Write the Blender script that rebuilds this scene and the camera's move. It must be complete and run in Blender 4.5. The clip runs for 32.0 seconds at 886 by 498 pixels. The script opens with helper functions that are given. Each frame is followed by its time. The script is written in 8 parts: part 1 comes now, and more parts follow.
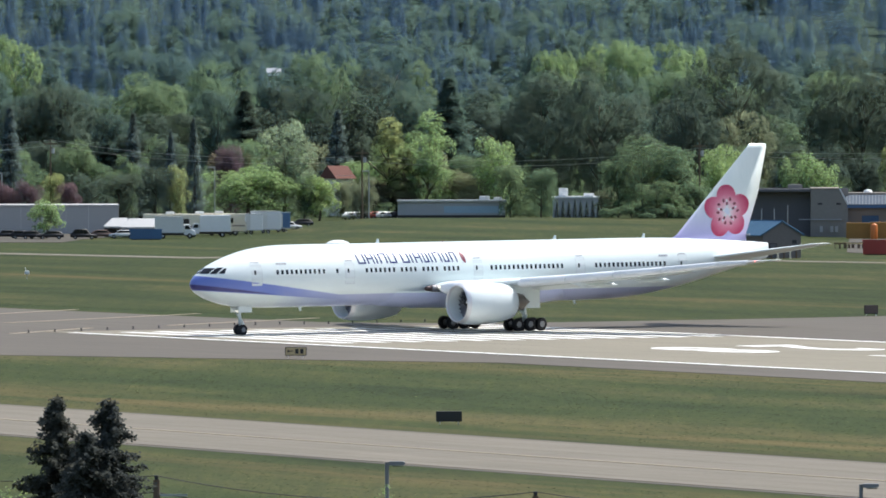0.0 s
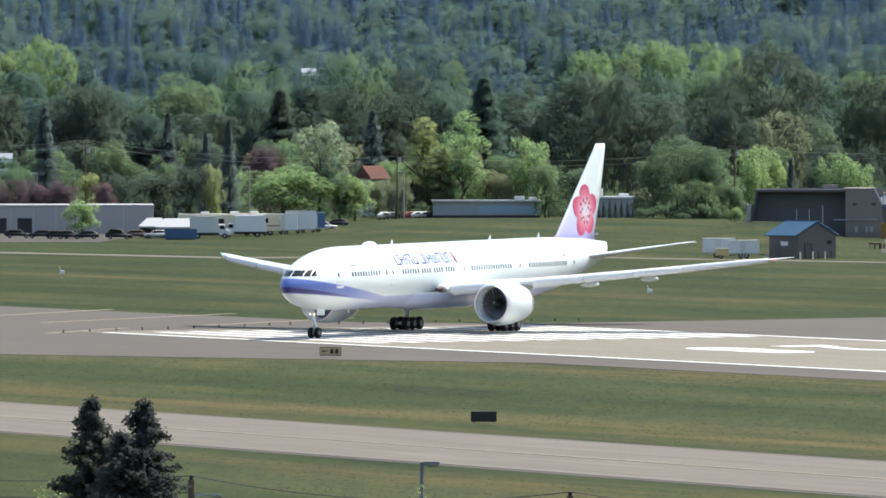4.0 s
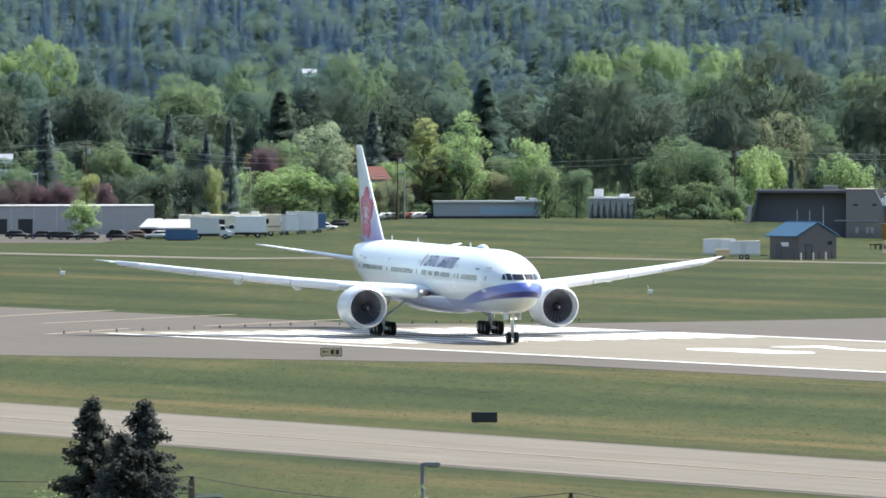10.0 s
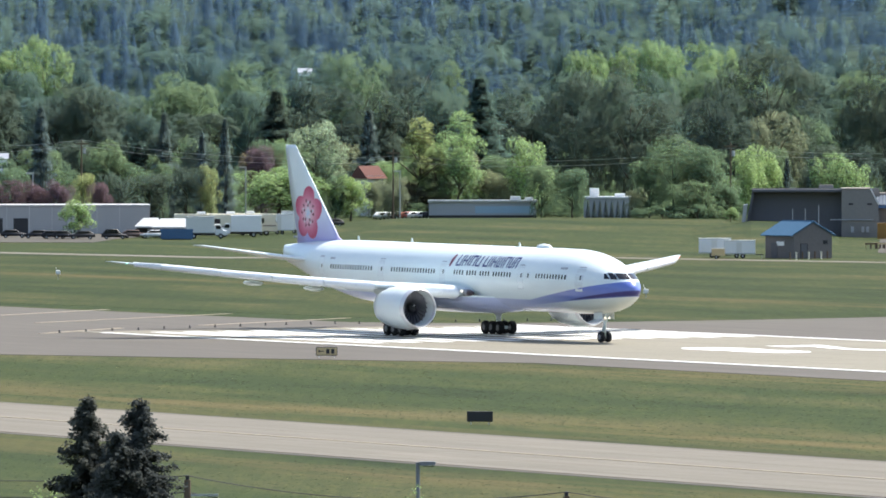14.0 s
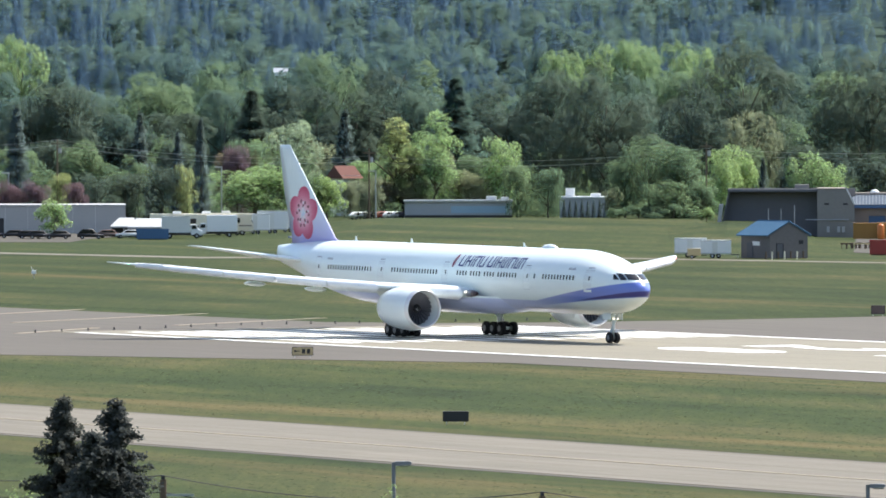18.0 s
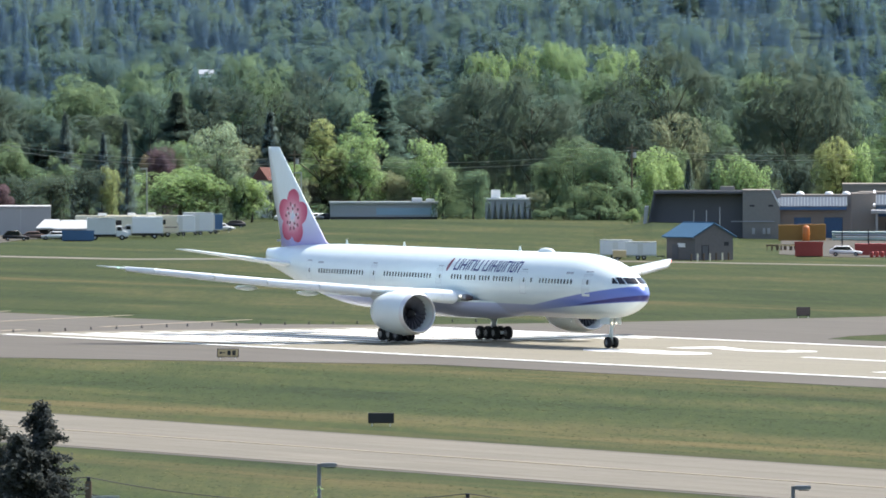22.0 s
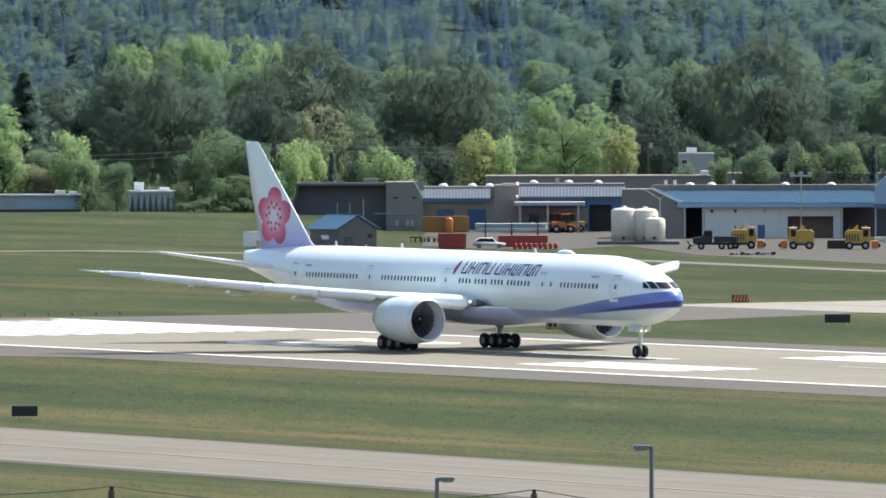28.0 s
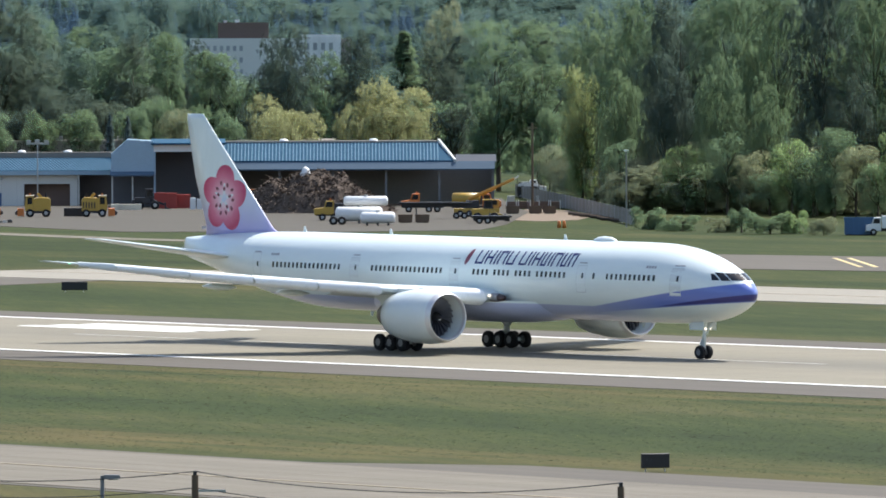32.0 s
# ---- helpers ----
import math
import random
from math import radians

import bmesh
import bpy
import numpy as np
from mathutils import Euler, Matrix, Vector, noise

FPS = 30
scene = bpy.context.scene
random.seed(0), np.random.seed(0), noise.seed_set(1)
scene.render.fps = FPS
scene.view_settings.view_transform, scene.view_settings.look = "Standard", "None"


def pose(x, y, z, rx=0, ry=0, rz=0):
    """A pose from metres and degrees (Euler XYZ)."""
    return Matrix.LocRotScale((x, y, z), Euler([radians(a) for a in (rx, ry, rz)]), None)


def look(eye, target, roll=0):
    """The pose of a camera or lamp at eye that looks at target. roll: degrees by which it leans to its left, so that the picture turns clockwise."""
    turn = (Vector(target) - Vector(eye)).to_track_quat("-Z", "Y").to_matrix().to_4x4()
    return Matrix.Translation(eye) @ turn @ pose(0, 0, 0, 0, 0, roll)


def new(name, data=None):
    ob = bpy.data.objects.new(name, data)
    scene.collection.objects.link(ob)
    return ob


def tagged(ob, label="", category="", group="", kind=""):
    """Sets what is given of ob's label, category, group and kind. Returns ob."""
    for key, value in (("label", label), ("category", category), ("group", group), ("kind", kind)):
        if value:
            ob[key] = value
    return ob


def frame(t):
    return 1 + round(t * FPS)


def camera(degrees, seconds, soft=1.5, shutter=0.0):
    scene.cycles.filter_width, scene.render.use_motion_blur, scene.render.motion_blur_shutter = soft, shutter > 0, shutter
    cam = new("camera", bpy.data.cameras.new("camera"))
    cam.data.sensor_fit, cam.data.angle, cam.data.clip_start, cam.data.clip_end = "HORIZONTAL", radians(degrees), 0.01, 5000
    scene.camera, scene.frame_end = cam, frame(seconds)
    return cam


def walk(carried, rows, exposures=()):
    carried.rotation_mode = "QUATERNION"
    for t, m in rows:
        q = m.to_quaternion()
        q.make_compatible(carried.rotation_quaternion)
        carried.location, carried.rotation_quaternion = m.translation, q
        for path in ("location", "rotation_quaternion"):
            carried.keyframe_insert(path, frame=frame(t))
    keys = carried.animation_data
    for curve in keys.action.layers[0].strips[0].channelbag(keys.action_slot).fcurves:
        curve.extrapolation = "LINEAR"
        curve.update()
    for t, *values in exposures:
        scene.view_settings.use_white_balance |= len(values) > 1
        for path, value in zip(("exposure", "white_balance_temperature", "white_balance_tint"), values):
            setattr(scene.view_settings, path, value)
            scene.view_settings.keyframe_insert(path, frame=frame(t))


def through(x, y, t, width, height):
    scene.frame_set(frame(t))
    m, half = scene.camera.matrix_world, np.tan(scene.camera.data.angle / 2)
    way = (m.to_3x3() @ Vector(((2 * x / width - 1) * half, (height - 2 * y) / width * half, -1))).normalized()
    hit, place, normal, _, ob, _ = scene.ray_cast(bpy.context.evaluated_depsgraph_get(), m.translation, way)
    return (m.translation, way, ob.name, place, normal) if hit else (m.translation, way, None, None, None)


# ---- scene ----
cam = camera(6.047, 32.0, 1.75)
EYE = 22.87
# seconds, heading, pitch and lean of the tripod head, in degrees
PAN = [
    (0, 60.091, -0.987, 0.084), (0.5, 60.145, -0.986, 0.084), (1, 60.187, -0.983, 0.084), (1.5, 60.221, -0.984, 0.082),
    (2, 60.242, -0.982, 0.078), (2.5, 60.270, -0.982, 0.073), (3, 60.297, -0.982, 0.072), (3.5, 60.316, -0.985, 0.065),
    (5.5, 60.347, -0.982, 0.061), (6, 60.344, -0.981, 0.061), (6.5, 60.340, -0.981, 0.059), (7, 60.338, -0.975, 0.059),
    (7.5, 60.339, -0.975, 0.060), (8, 60.335, -0.979, 0.058), (8.5, 60.335, -0.981, 0.057), (9, 60.336, -0.980, 0.056),
    (9.5, 60.334, -0.981, 0.055), (10, 60.334, -0.981, 0.058), (10.5, 60.333, -0.985, 0.061), (11, 60.331, -0.985, 0.068),
    (11.5, 60.326, -0.986, 0.069), (12, 60.323, -0.985, 0.070), (12.5, 60.319, -0.986, 0.070), (13, 60.314, -0.986, 0.072),
    (13.5, 60.308, -0.986, 0.068), (14, 60.303, -0.986, 0.064), (14.5, 60.301, -0.986, 0.060), (16.5, 60.249, -0.984, 0.058),
    (17, 60.200, -0.983, 0.052), (17.5, 60.170, -0.987, 0.053), (18, 60.138, -0.987, 0.056), (18.5, 60.118, -0.987, 0.055),
    (19, 60.076, -0.987, 0.053), (19.5, 60.034, -0.987, 0.047), (20, 59.993, -0.987, 0.044), (20.5, 59.919, -0.986, 0.042),
    (21, 59.840, -0.981, 0.042), (21.5, 59.745, -0.975, 0.042), (22, 59.629, -0.976, 0.042), (22.5, 59.515, -0.981, 0.046),
    (23, 59.407, -0.982, 0.052), (23.5, 59.262, -0.982, 0.052), (24, 59.094, -0.993, 0.059), (24.5, 58.940, -0.994, 0.068),
    (26.5, 58.069, -1.015, 0.078), (27, 57.837, -1.016, 0.082), (27.5, 57.515, -1.023, 0.091), (28, 57.193, -1.032, 0.106),
    (28.5, 56.855, -1.042, 0.117), (29, 56.366, -1.052, 0.136), (29.5, 55.722, -1.079, 0.154), (30, 55.065, -1.104, 0.176),
    (30.5, 54.356, -1.152, 0.171), (31, 53.692, -1.193, 0.169), (31.5, 52.902, -1.224, 0.171), (32, 51.980, -1.266, 0.187),
]
walk(cam, [(t, pose(0, 0, EYE, 90 + pitch, lean, yaw)) for t, yaw, pitch, lean in PAN],
     [(0, 0.31), (3, 0.37), (6, 0.56), (8, 0.68), (10, 0.72), (13, 0.74), (20, 0.73), (24, 0.68), (28, 0.60), (32, 0.50)])

# seconds, place of the nose along and across the runway, heading
TAXI = [
    (0, -728.88, 390.60, -83.06), (1, -727.78, 389.83, -77.51), (2, -724.82, 389.32, -70.97), (3, -720.17, 389.18, -63.57),
    (3.5, -717.35, 389.26, -59.74), (5.5, -706.61, 391.63, -44.32), (6, -704.38, 392.60, -40.83), (7, -700.11, 394.70, -34.14),
    (8, -696.36, 396.93, -27.93), (9, -692.88, 399.39, -21.94), (10, -689.69, 402.08, -16.20), (11, -687.13, 404.83, -10.75),
    (12, -685.43, 407.42, -6.42), (13, -684.49, 409.59, -3.29), (13.5, -684.28, 410.49, -2.23), (14, -684.24, 411.26, -1.52),
    (14.5, -684.36, 411.91, -1.06), (16.5, -682.16, 412.38, -0.51), (17, -681.48, 412.38, -0.50), (17.5, -680.67, 412.38, -0.44),
    (18, -679.84, 412.37, -0.43), (18.5, -678.84, 412.37, -0.37), (19, -677.69, 412.36, -0.36), (19.5, -676.48, 412.34, -0.38),
    (20, -674.97, 412.34, -0.43), (20.5, -673.29, 412.36, -0.40), (21, -671.35, 412.44, -0.42), (21.5, -669.27, 412.57, -0.37),
    (22, -667.11, 412.73, -0.40), (22.5, -664.62, 412.86, -0.55), (23, -661.88, 412.94, -0.66), (23.5, -658.75, 412.97, -0.81),
    (24, -655.21, 412.98, -0.90), (24.5, -651.31, 412.98, -0.90), (26.5, -628.91, 412.99, -0.64), (27, -621.11, 412.97, -0.47),
    (27.5, -612.49, 412.96, -0.45), (28, -602.88, 412.98, -0.41), (28.5, -592.29, 413.02, -0.40), (29, -580.70, 413.04, -0.33),
    (29.5, -567.95, 413.05, -0.20), (30, -554.25, 413.07, -0.17), (30.5, -539.59, 413.08, -0.14), (31, -524.30, 413.08, -0.03),
    (31.5, -507.61, 413.11, 0.01), (32, -490.03, 413.17, 0.04),
]

# ---- light ----
SUN_AZ, SUN_EL = radians(98), radians(56)
world = bpy.data.worlds.new("sky")
scene.world = world
world.use_nodes = True
_wn = world.node_tree.nodes
_sky = _wn.new("ShaderNodeTexSky")
_sky.sky_type, _sky.sun_disc = "NISHITA", False
_sky.sun_elevation, _sky.sun_rotation = SUN_EL, math.pi / 2 - SUN_AZ
_sky.air_density, _sky.dust_density = 1.0, 1.6
world.node_tree.links.new(_sky.outputs[0], _wn["Background"].inputs[0])
_wn["Background"].inputs[1].default_value = 0.15
sun_data = bpy.data.lights.new("sun", "SUN")
sun_data.energy, sun_data.angle, sun_data.color = 5.0, radians(0.53), (1.0, 0.975, 0.93)
sun = new("sun", sun_data)
_d = Vector((math.cos(SUN_AZ) * math.cos(SUN_EL), math.sin(SUN_AZ) * math.cos(SUN_EL), math.sin(SUN_EL)))
sun.matrix_world = look(_d * 100, (0, 0, 0))
scene.view_settings.exposure = 0.0

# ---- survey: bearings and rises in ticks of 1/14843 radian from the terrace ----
TICK = 14843.0
AXIS, SIDE = Vector((-0.8669, 0.4985, 0)), Vector((0.4985, 0.8669, 0))


def spot(u, d, z=0.0):
    a = (u - 784) / TICK
    p = (AXIS * math.cos(a) + SIDE * math.sin(a)) * d
    return Vector((p.x, p.y, z))


def rise(v, d):
    return EYE + d * (185 - v) / TICK


def facing(u):
    """Heading of a thing at bearing u whose front (-y) looks at the terrace."""
    p = spot(u, 1)
    return math.degrees(math.atan2(p.y, p.x)) - 90


def smooth01(a, b, x):
    t = min(1.0, max(0.0, (x - a) / (b - a)))
    return t * t * (3 - 2 * t)


def land(x, y):
    """Height of the ground: flat airfield, then a long hill."""
    r = math.hypot(x, y)
    if r < 2100:
        u = 784 + TICK * math.atan2(x * SIDE.x + y * SIDE.y, x * AXIS.x + y * AXIS.y)
        side = smooth01(470, 680, u) * (1 - smooth01(1225, 1275, u))
        long_rise = 1.8 * side * smooth01(1240, 1540, r) * (1 - 0.75 * smooth01(1560, 1640, r)) * (1 - smooth01(1640, 1900, r))
        bank = 2.9 * smooth01(1180, 1250, u) * (1 - smooth01(1310, 1450, u)) * smooth01(1275, 1430, r) * (1 - smooth01(1446, 1500, r))
        return max(long_rise, bank)
    t = (r - 2100) / 2000
    return 150 * t ** 1.25 + 9 * noise.noise((x / 420, y / 420, 0.3)) * smooth01(2100, 2700, r)


# ---- materials ----
def tree_of(name):
    m = bpy.data.materials.new(name)
    m.use_nodes = True
    nt = m.node_tree
    return m, nt, nt.nodes["Principled BSDF"]


def link(nt, a, b):
    nt.links.new(a, b)


def coords(nt, scale=(1, 1, 1), kind="Object", turn=0.0):
    """turn: degrees by which the pattern is turned before it is scaled."""
    tc = nt.nodes.new("ShaderNodeTexCoord")
    mp = nt.nodes.new("ShaderNodeMapping")
    mp.inputs["Scale"].default_value = scale
    src = tc.outputs[kind]
    if turn:
        rot = nt.nodes.new("ShaderNodeMapping")
        rot.inputs["Rotation"].default_value = (0, 0, radians(turn))
        link(nt, src, rot.inputs[0])
        src = rot.outputs[0]
    link(nt, src, mp.inputs[0])
    return mp.outputs[0]


def noise_of(nt, vec, scale, detail=4.0, rough=0.55):
    n = nt.nodes.new("ShaderNodeTexNoise")
    n.inputs["Scale"].default_value, n.inputs["Detail"].default_value, n.inputs["Roughness"].default_value = scale, detail, rough
    link(nt, vec, n.inputs["Vector"])
    return n.outputs["Fac"]


def ramp(nt, fac, stops):
    r = nt.nodes.new("ShaderNodeValToRGB")
    els = r.color_ramp.elements
    while len(els) < len(stops):
        els.new(0.5)
    for e, (p, c) in zip(els, stops):
        e.position, e.color = p, (*c, 1)
    link(nt, fac, r.inputs[0])
    return r.outputs[0]


def mix(nt, fac, a, b, mode="MIX"):
    n = nt.nodes.new("ShaderNodeMix")
    n.data_type, n.blend_type = "RGBA", mode
    for sock, v in ((n.inputs[0], fac), (n.inputs[6], a), (n.inputs[7], b)):
        if isinstance(v, (int, float)):
            sock.default_value = v
        elif isinstance(v, tuple):
            sock.default_value = (*v, 1)
        else:
            link(nt, v, sock)
    return n.outputs[2]


def maths(nt, op, a, b=0.0, clamp=False):
    n = nt.nodes.new("ShaderNodeMath")
    n.operation, n.use_clamp = op, clamp
    for sock, v in ((n.inputs[0], a), (n.inputs[1], b)):
        if isinstance(v, (int, float)):
            sock.default_value = v
        else:
            link(nt, v, sock)
    return n.outputs[0]


def bumped(nt, bsdf, height, strength, dist=0.05):
    b = nt.nodes.new("ShaderNodeBump")
    b.inputs["Strength"].default_value, b.inputs["Distance"].default_value = strength, dist
    link(nt, height, b.inputs["Height"])
    link(nt, b.outputs[0], bsdf.inputs["Normal"])


def scaled(c, k):
    return tuple(min(1.0, v * k) for v in c)


def plain(name, c, rough=0.6, metal=0.0, grain=6.0, spread=0.18, bump=0.15, big=0.35, gloss=None):
    """A painted, metal or mineral surface with grain and larger blotches."""
    m, nt, b = tree_of(name)
    v = coords(nt)
    fine, wide = noise_of(nt, v, grain), noise_of(nt, v, big, 3)
    col = mix(nt, fine, scaled(c, 1 - spread), scaled(c, 1 + spread))
    col = mix(nt, mix(nt, wide, (0, 0, 0), (1, 1, 1)), mix(nt, 0.5, col, scaled(c, 1 - spread)), col)
    info = nt.nodes.new("ShaderNodeObjectInfo")
    k = maths(nt, "ADD", maths(nt, "MULTIPLY", info.outputs["Random"], 0.12), 0.94)
    n = nt.nodes.new("ShaderNodeMix")
    n.data_type, n.blend_type = "RGBA", "MULTIPLY"
    n.inputs[0].default_value = 1.0
    link(nt, col, n.inputs[6])
    cmb = nt.nodes.new("ShaderNodeCombineColor")
    for s in cmb.inputs:
        link(nt, k, s)
    link(nt, cmb.outputs[0], n.inputs[7])
    link(nt, n.outputs[2], b.inputs["Base Color"])
    b.inputs["Metallic"].default_value, b.inputs["Specular IOR Level"].default_value = metal, (0.5 if rough < 0.55 else 0.2) if gloss is None else gloss
    link(nt, maths(nt, "ADD", maths(nt, "MULTIPLY", fine, 0.2), rough - 0.1, True), b.inputs["Roughness"])
    if bump:
        bumped(nt, b, fine, bump, 0.02)
    return m


def leafy(name, c, light=1.06, through=0.50, low=0.97, gaps=0.46, twig=2.7, thin=0.47):
    """Foliage: every leaf clump a little different, and every tree too."""
    m, nt, b = tree_of(name)
    geo, info = nt.nodes.new("ShaderNodeNewGeometry"), nt.nodes.new("ShaderNodeObjectInfo")
    col = mix(nt, geo.outputs["Random Per Island"], scaled(c, low), (min(1, c[0] * light * 1.08), min(1, c[1] * light), c[2] * light * 0.9))
    shift = mix(nt, info.outputs["Random"], (0.88, 0.93, 1.0), (1.10, 1.07, 0.97))
    col = mix(nt, 1.0, col, shift, "MULTIPLY")
    v = coords(nt)
    col = mix(nt, maths(nt, "MULTIPLY", noise_of(nt, v, 0.35, 2), 0.6), col, scaled(c, 0.8))
    link(nt, col, b.inputs["Base Color"])
    b.inputs["Roughness"].default_value = 0.8
    b.inputs["Specular IOR Level"].default_value = 0.06
    tr = nt.nodes.new("ShaderNodeBsdfTranslucent")
    link(nt, col, tr.inputs[0])
    ms = nt.nodes.new("ShaderNodeMixShader")
    ms.inputs[0].default_value = through
    link(nt, b.outputs[0], ms.inputs[1]), link(nt, tr.outputs[0], ms.inputs[2])
    # a clump is many small leaves with gaps between them
    gap = nt.nodes.new("ShaderNodeBsdfTransparent")
    mg = nt.nodes.new("ShaderNodeMixShader")
    if gaps:
        leaf = noise_of(nt, v, twig, 2, 0.6)
        holes = maths(nt, "MULTIPLY", maths(nt, "SUBTRACT", leaf, 0.5 + 0.22 * (0.5 - gaps)), 10.0, True)
        link(nt, maths(nt, "ADD", maths(nt, "MULTIPLY", holes, 0.86 - thin), thin), mg.inputs[0])
    else:
        mg.inputs[0].default_value = 0.0
    link(nt, ms.outputs[0], mg.inputs[1]), link(nt, gap.outputs[0], mg.inputs[2])
    link(nt, mg.outputs[0], nt.nodes["Material Output"].inputs[0])
    return m


def make_grass(name="mown_grass", tone=(1, 1, 1)):
    m, nt, b = tree_of(name)
    v = coords(nt)
    wide = noise_of(nt, coords(nt, (0.010, 0.050, 1)), 1.0, 6, 0.65)
    mid = noise_of(nt, coords(nt, (0.016, 0.10, 1), turn=-150), 1.0, 6, 0.72)
    fine = noise_of(nt, coords(nt, (0.07, 0.9, 1), turn=-150), 1.0, 7, 0.8)
    col = ramp(nt, wide, [(0.34, (0.020, 0.036, 0.013)), (0.46, (0.044, 0.066, 0.022)), (0.54, (0.070, 0.084, 0.031)), (0.68, (0.120, 0.112, 0.058))])
    col = mix(nt, ramp(nt, mid, [(0.35, (0, 0, 0)), (0.65, (0.8, 0.8, 0.8))]), col, (0.040, 0.062, 0.022))
    col = mix(nt, 0.9, col, ramp(nt, fine, [(0.28, (0.62, 0.66, 0.60)), (0.5, (0.97, 0.97, 0.95)), (0.72, (1.4, 1.32, 1.2))]), "MULTIPLY")
    grit = noise_of(nt, coords(nt, (0.6, 3.2, 1), turn=-150), 1.0, 4, 0.8)
    col = mix(nt, 0.4, col, ramp(nt, grit, [(0.3, (0.62, 0.66, 0.6)), (0.5, (1, 1, 1)), (0.7, (1.4, 1.32, 1.25))]), "MULTIPLY")
    blade = noise_of(nt, coords(nt, (1.3, 5.5, 1), turn=-150), 1.0, 5, 0.85)
    col = mix(nt, 0.4, col, ramp(nt, blade, [(0.32, (0.48, 0.52, 0.46)), (0.5, (0.98, 0.98, 0.96)), (0.68, (1.62, 1.5, 1.35))]), "MULTIPLY")
    # dry tan strips beside the pavements
    sep = nt.nodes.new("ShaderNodeSeparateXYZ")
    link(nt, v, sep.inputs[0])
    dry = None
    for at_y, half in ((368.0, 13.0), (301.0, 15.0), (254.0, 9.0), (514.0, 7.0)):
        k = maths(nt, "SUBTRACT", 1.0, maths(nt, "DIVIDE", maths(nt, "ABSOLUTE", maths(nt, "SUBTRACT", sep.outputs["Y"], at_y)), half), True)
        dry = k if dry is None else maths(nt, "ADD", dry, k, True)
    patchy = ramp(nt, noise_of(nt, coords(nt, (0.022, 0.16, 1)), 1.0, 5, 0.7), [(0.38, (0, 0, 0)), (0.62, (1, 1, 1))])
    col = mix(nt, maths(nt, "MULTIPLY", maths(nt, "MULTIPLY", dry, patchy), 0.8), col, (0.158, 0.124, 0.062))
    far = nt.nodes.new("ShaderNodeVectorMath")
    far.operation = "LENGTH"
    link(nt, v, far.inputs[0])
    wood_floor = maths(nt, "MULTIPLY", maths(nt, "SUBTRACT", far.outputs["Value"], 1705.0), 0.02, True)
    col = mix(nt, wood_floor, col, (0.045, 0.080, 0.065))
    col = mix(nt, 1.0, col, tone, "MULTIPLY")
    link(nt, col, b.inputs["Base Color"])
    b.inputs["Roughness"].default_value, b.inputs["Specular IOR Level"].default_value = 0.9, 0.1
    bumped(nt, b, fine, 0.6, 0.15)
    return m


def make_paving(name, c, along=0.03, spread=0.16, seams=0.0, rubber=False):
    """Concrete or asphalt with long streaks, patches and, where laid in slabs, seams."""
    m, nt, b = tree_of(name)
    v = coords(nt)
    streak = noise_of(nt, coords(nt, (along, 0.5, 1)), 1.0, 5, 0.6)
    patch = noise_of(nt, coords(nt, (0.04, 0.09, 1)), 1.0, 4)
    fine = noise_of(nt, v, 2.5, 6, 0.7)
    col = mix(nt, streak, scaled(c, 1 - spread * 1.6), scaled(c, 1 + spread))
    col = mix(nt, maths(nt, "MULTIPLY", patch, 0.5), col, scaled(c, 1 - spread))
    col = mix(nt, 0.5, col, ramp(nt, fine, [(0.3, (0.75, 0.75, 0.75)), (0.7, (1.15, 1.14, 1.12))]), "MULTIPLY")
    if seams:
        br = nt.nodes.new("ShaderNodeTexBrick")
        br.offset = 0.0
        br.inputs["Color1"].default_value = (1, 1, 1, 1)
        br.inputs["Color2"].default_value = (0.93, 0.93, 0.92, 1)
        br.inputs["Mortar"].default_value = (0.62, 0.60, 0.57, 1)
        br.inputs["Scale"].default_value = 1.0
        br.inputs["Brick Width"].default_value, br.inputs["Row Height"].default_value = seams, seams
        br.inputs["Mortar Size"].default_value = 0.09
        link(nt, v, br.inputs["Vector"])
        col = mix(nt, 0.8, col, br.outputs[0], "MULTIPLY")
    if rubber:
        sep = nt.nodes.new("ShaderNodeSeparateXYZ")
        link(nt, coords(nt), sep.inputs[0])
        off = maths(nt, "ABSOLUTE", maths(nt, "SUBTRACT", sep.outputs["Y"], 413.0))
        near = maths(nt, "SUBTRACT", 1.0, maths(nt, "DIVIDE", off, 11.0), True)
        start = maths(nt, "MULTIPLY", maths(nt, "ADD", sep.outputs["X"], 640.0), 0.008, True)
        k = maths(nt, "MULTIPLY", maths(nt, "MULTIPLY", near, start), maths(nt, "ADD", streak, 0.2), True)
        col = mix(nt, maths(nt, "MULTIPLY", k, 0.6), col, (0.07, 0.068, 0.065))
    link(nt, col, b.inputs["Base Color"])
    b.inputs["Roughness"].default_value = 0.85
    b.inputs["Specular IOR Level"].default_value = 0.25
    bumped(nt, b, fine, 0.3, 0.02)
    return m


GRASS = make_grass("mown_grass", (0.735, 0.705, 0.575))
ROUGH_GRASS = make_grass("rough_grass", (0.70, 0.66, 0.54))
CONCRETE = make_paving("runway_concrete", (0.226, 0.203, 0.152), seams=7.6, rubber=True)
TAXI_CONCRETE = make_paving("taxiway_concrete", (0.188, 0.166, 0.128), 0.03, 0.34, seams=7.6)
PALE_CONCRETE = make_paving("pale_concrete", (0.285, 0.262, 0.215), seams=7.6)
ASPHALT = make_paving("grey_asphalt", (0.112, 0.097, 0.078), 0.03, 0.30)
APRON = make_paving("yard_asphalt", (0.078, 0.068, 0.052))
SOIL = plain("bare_tan_soil", (0.215, 0.165, 0.120), 0.95, 0, 1.5, 0.35, 0.5)
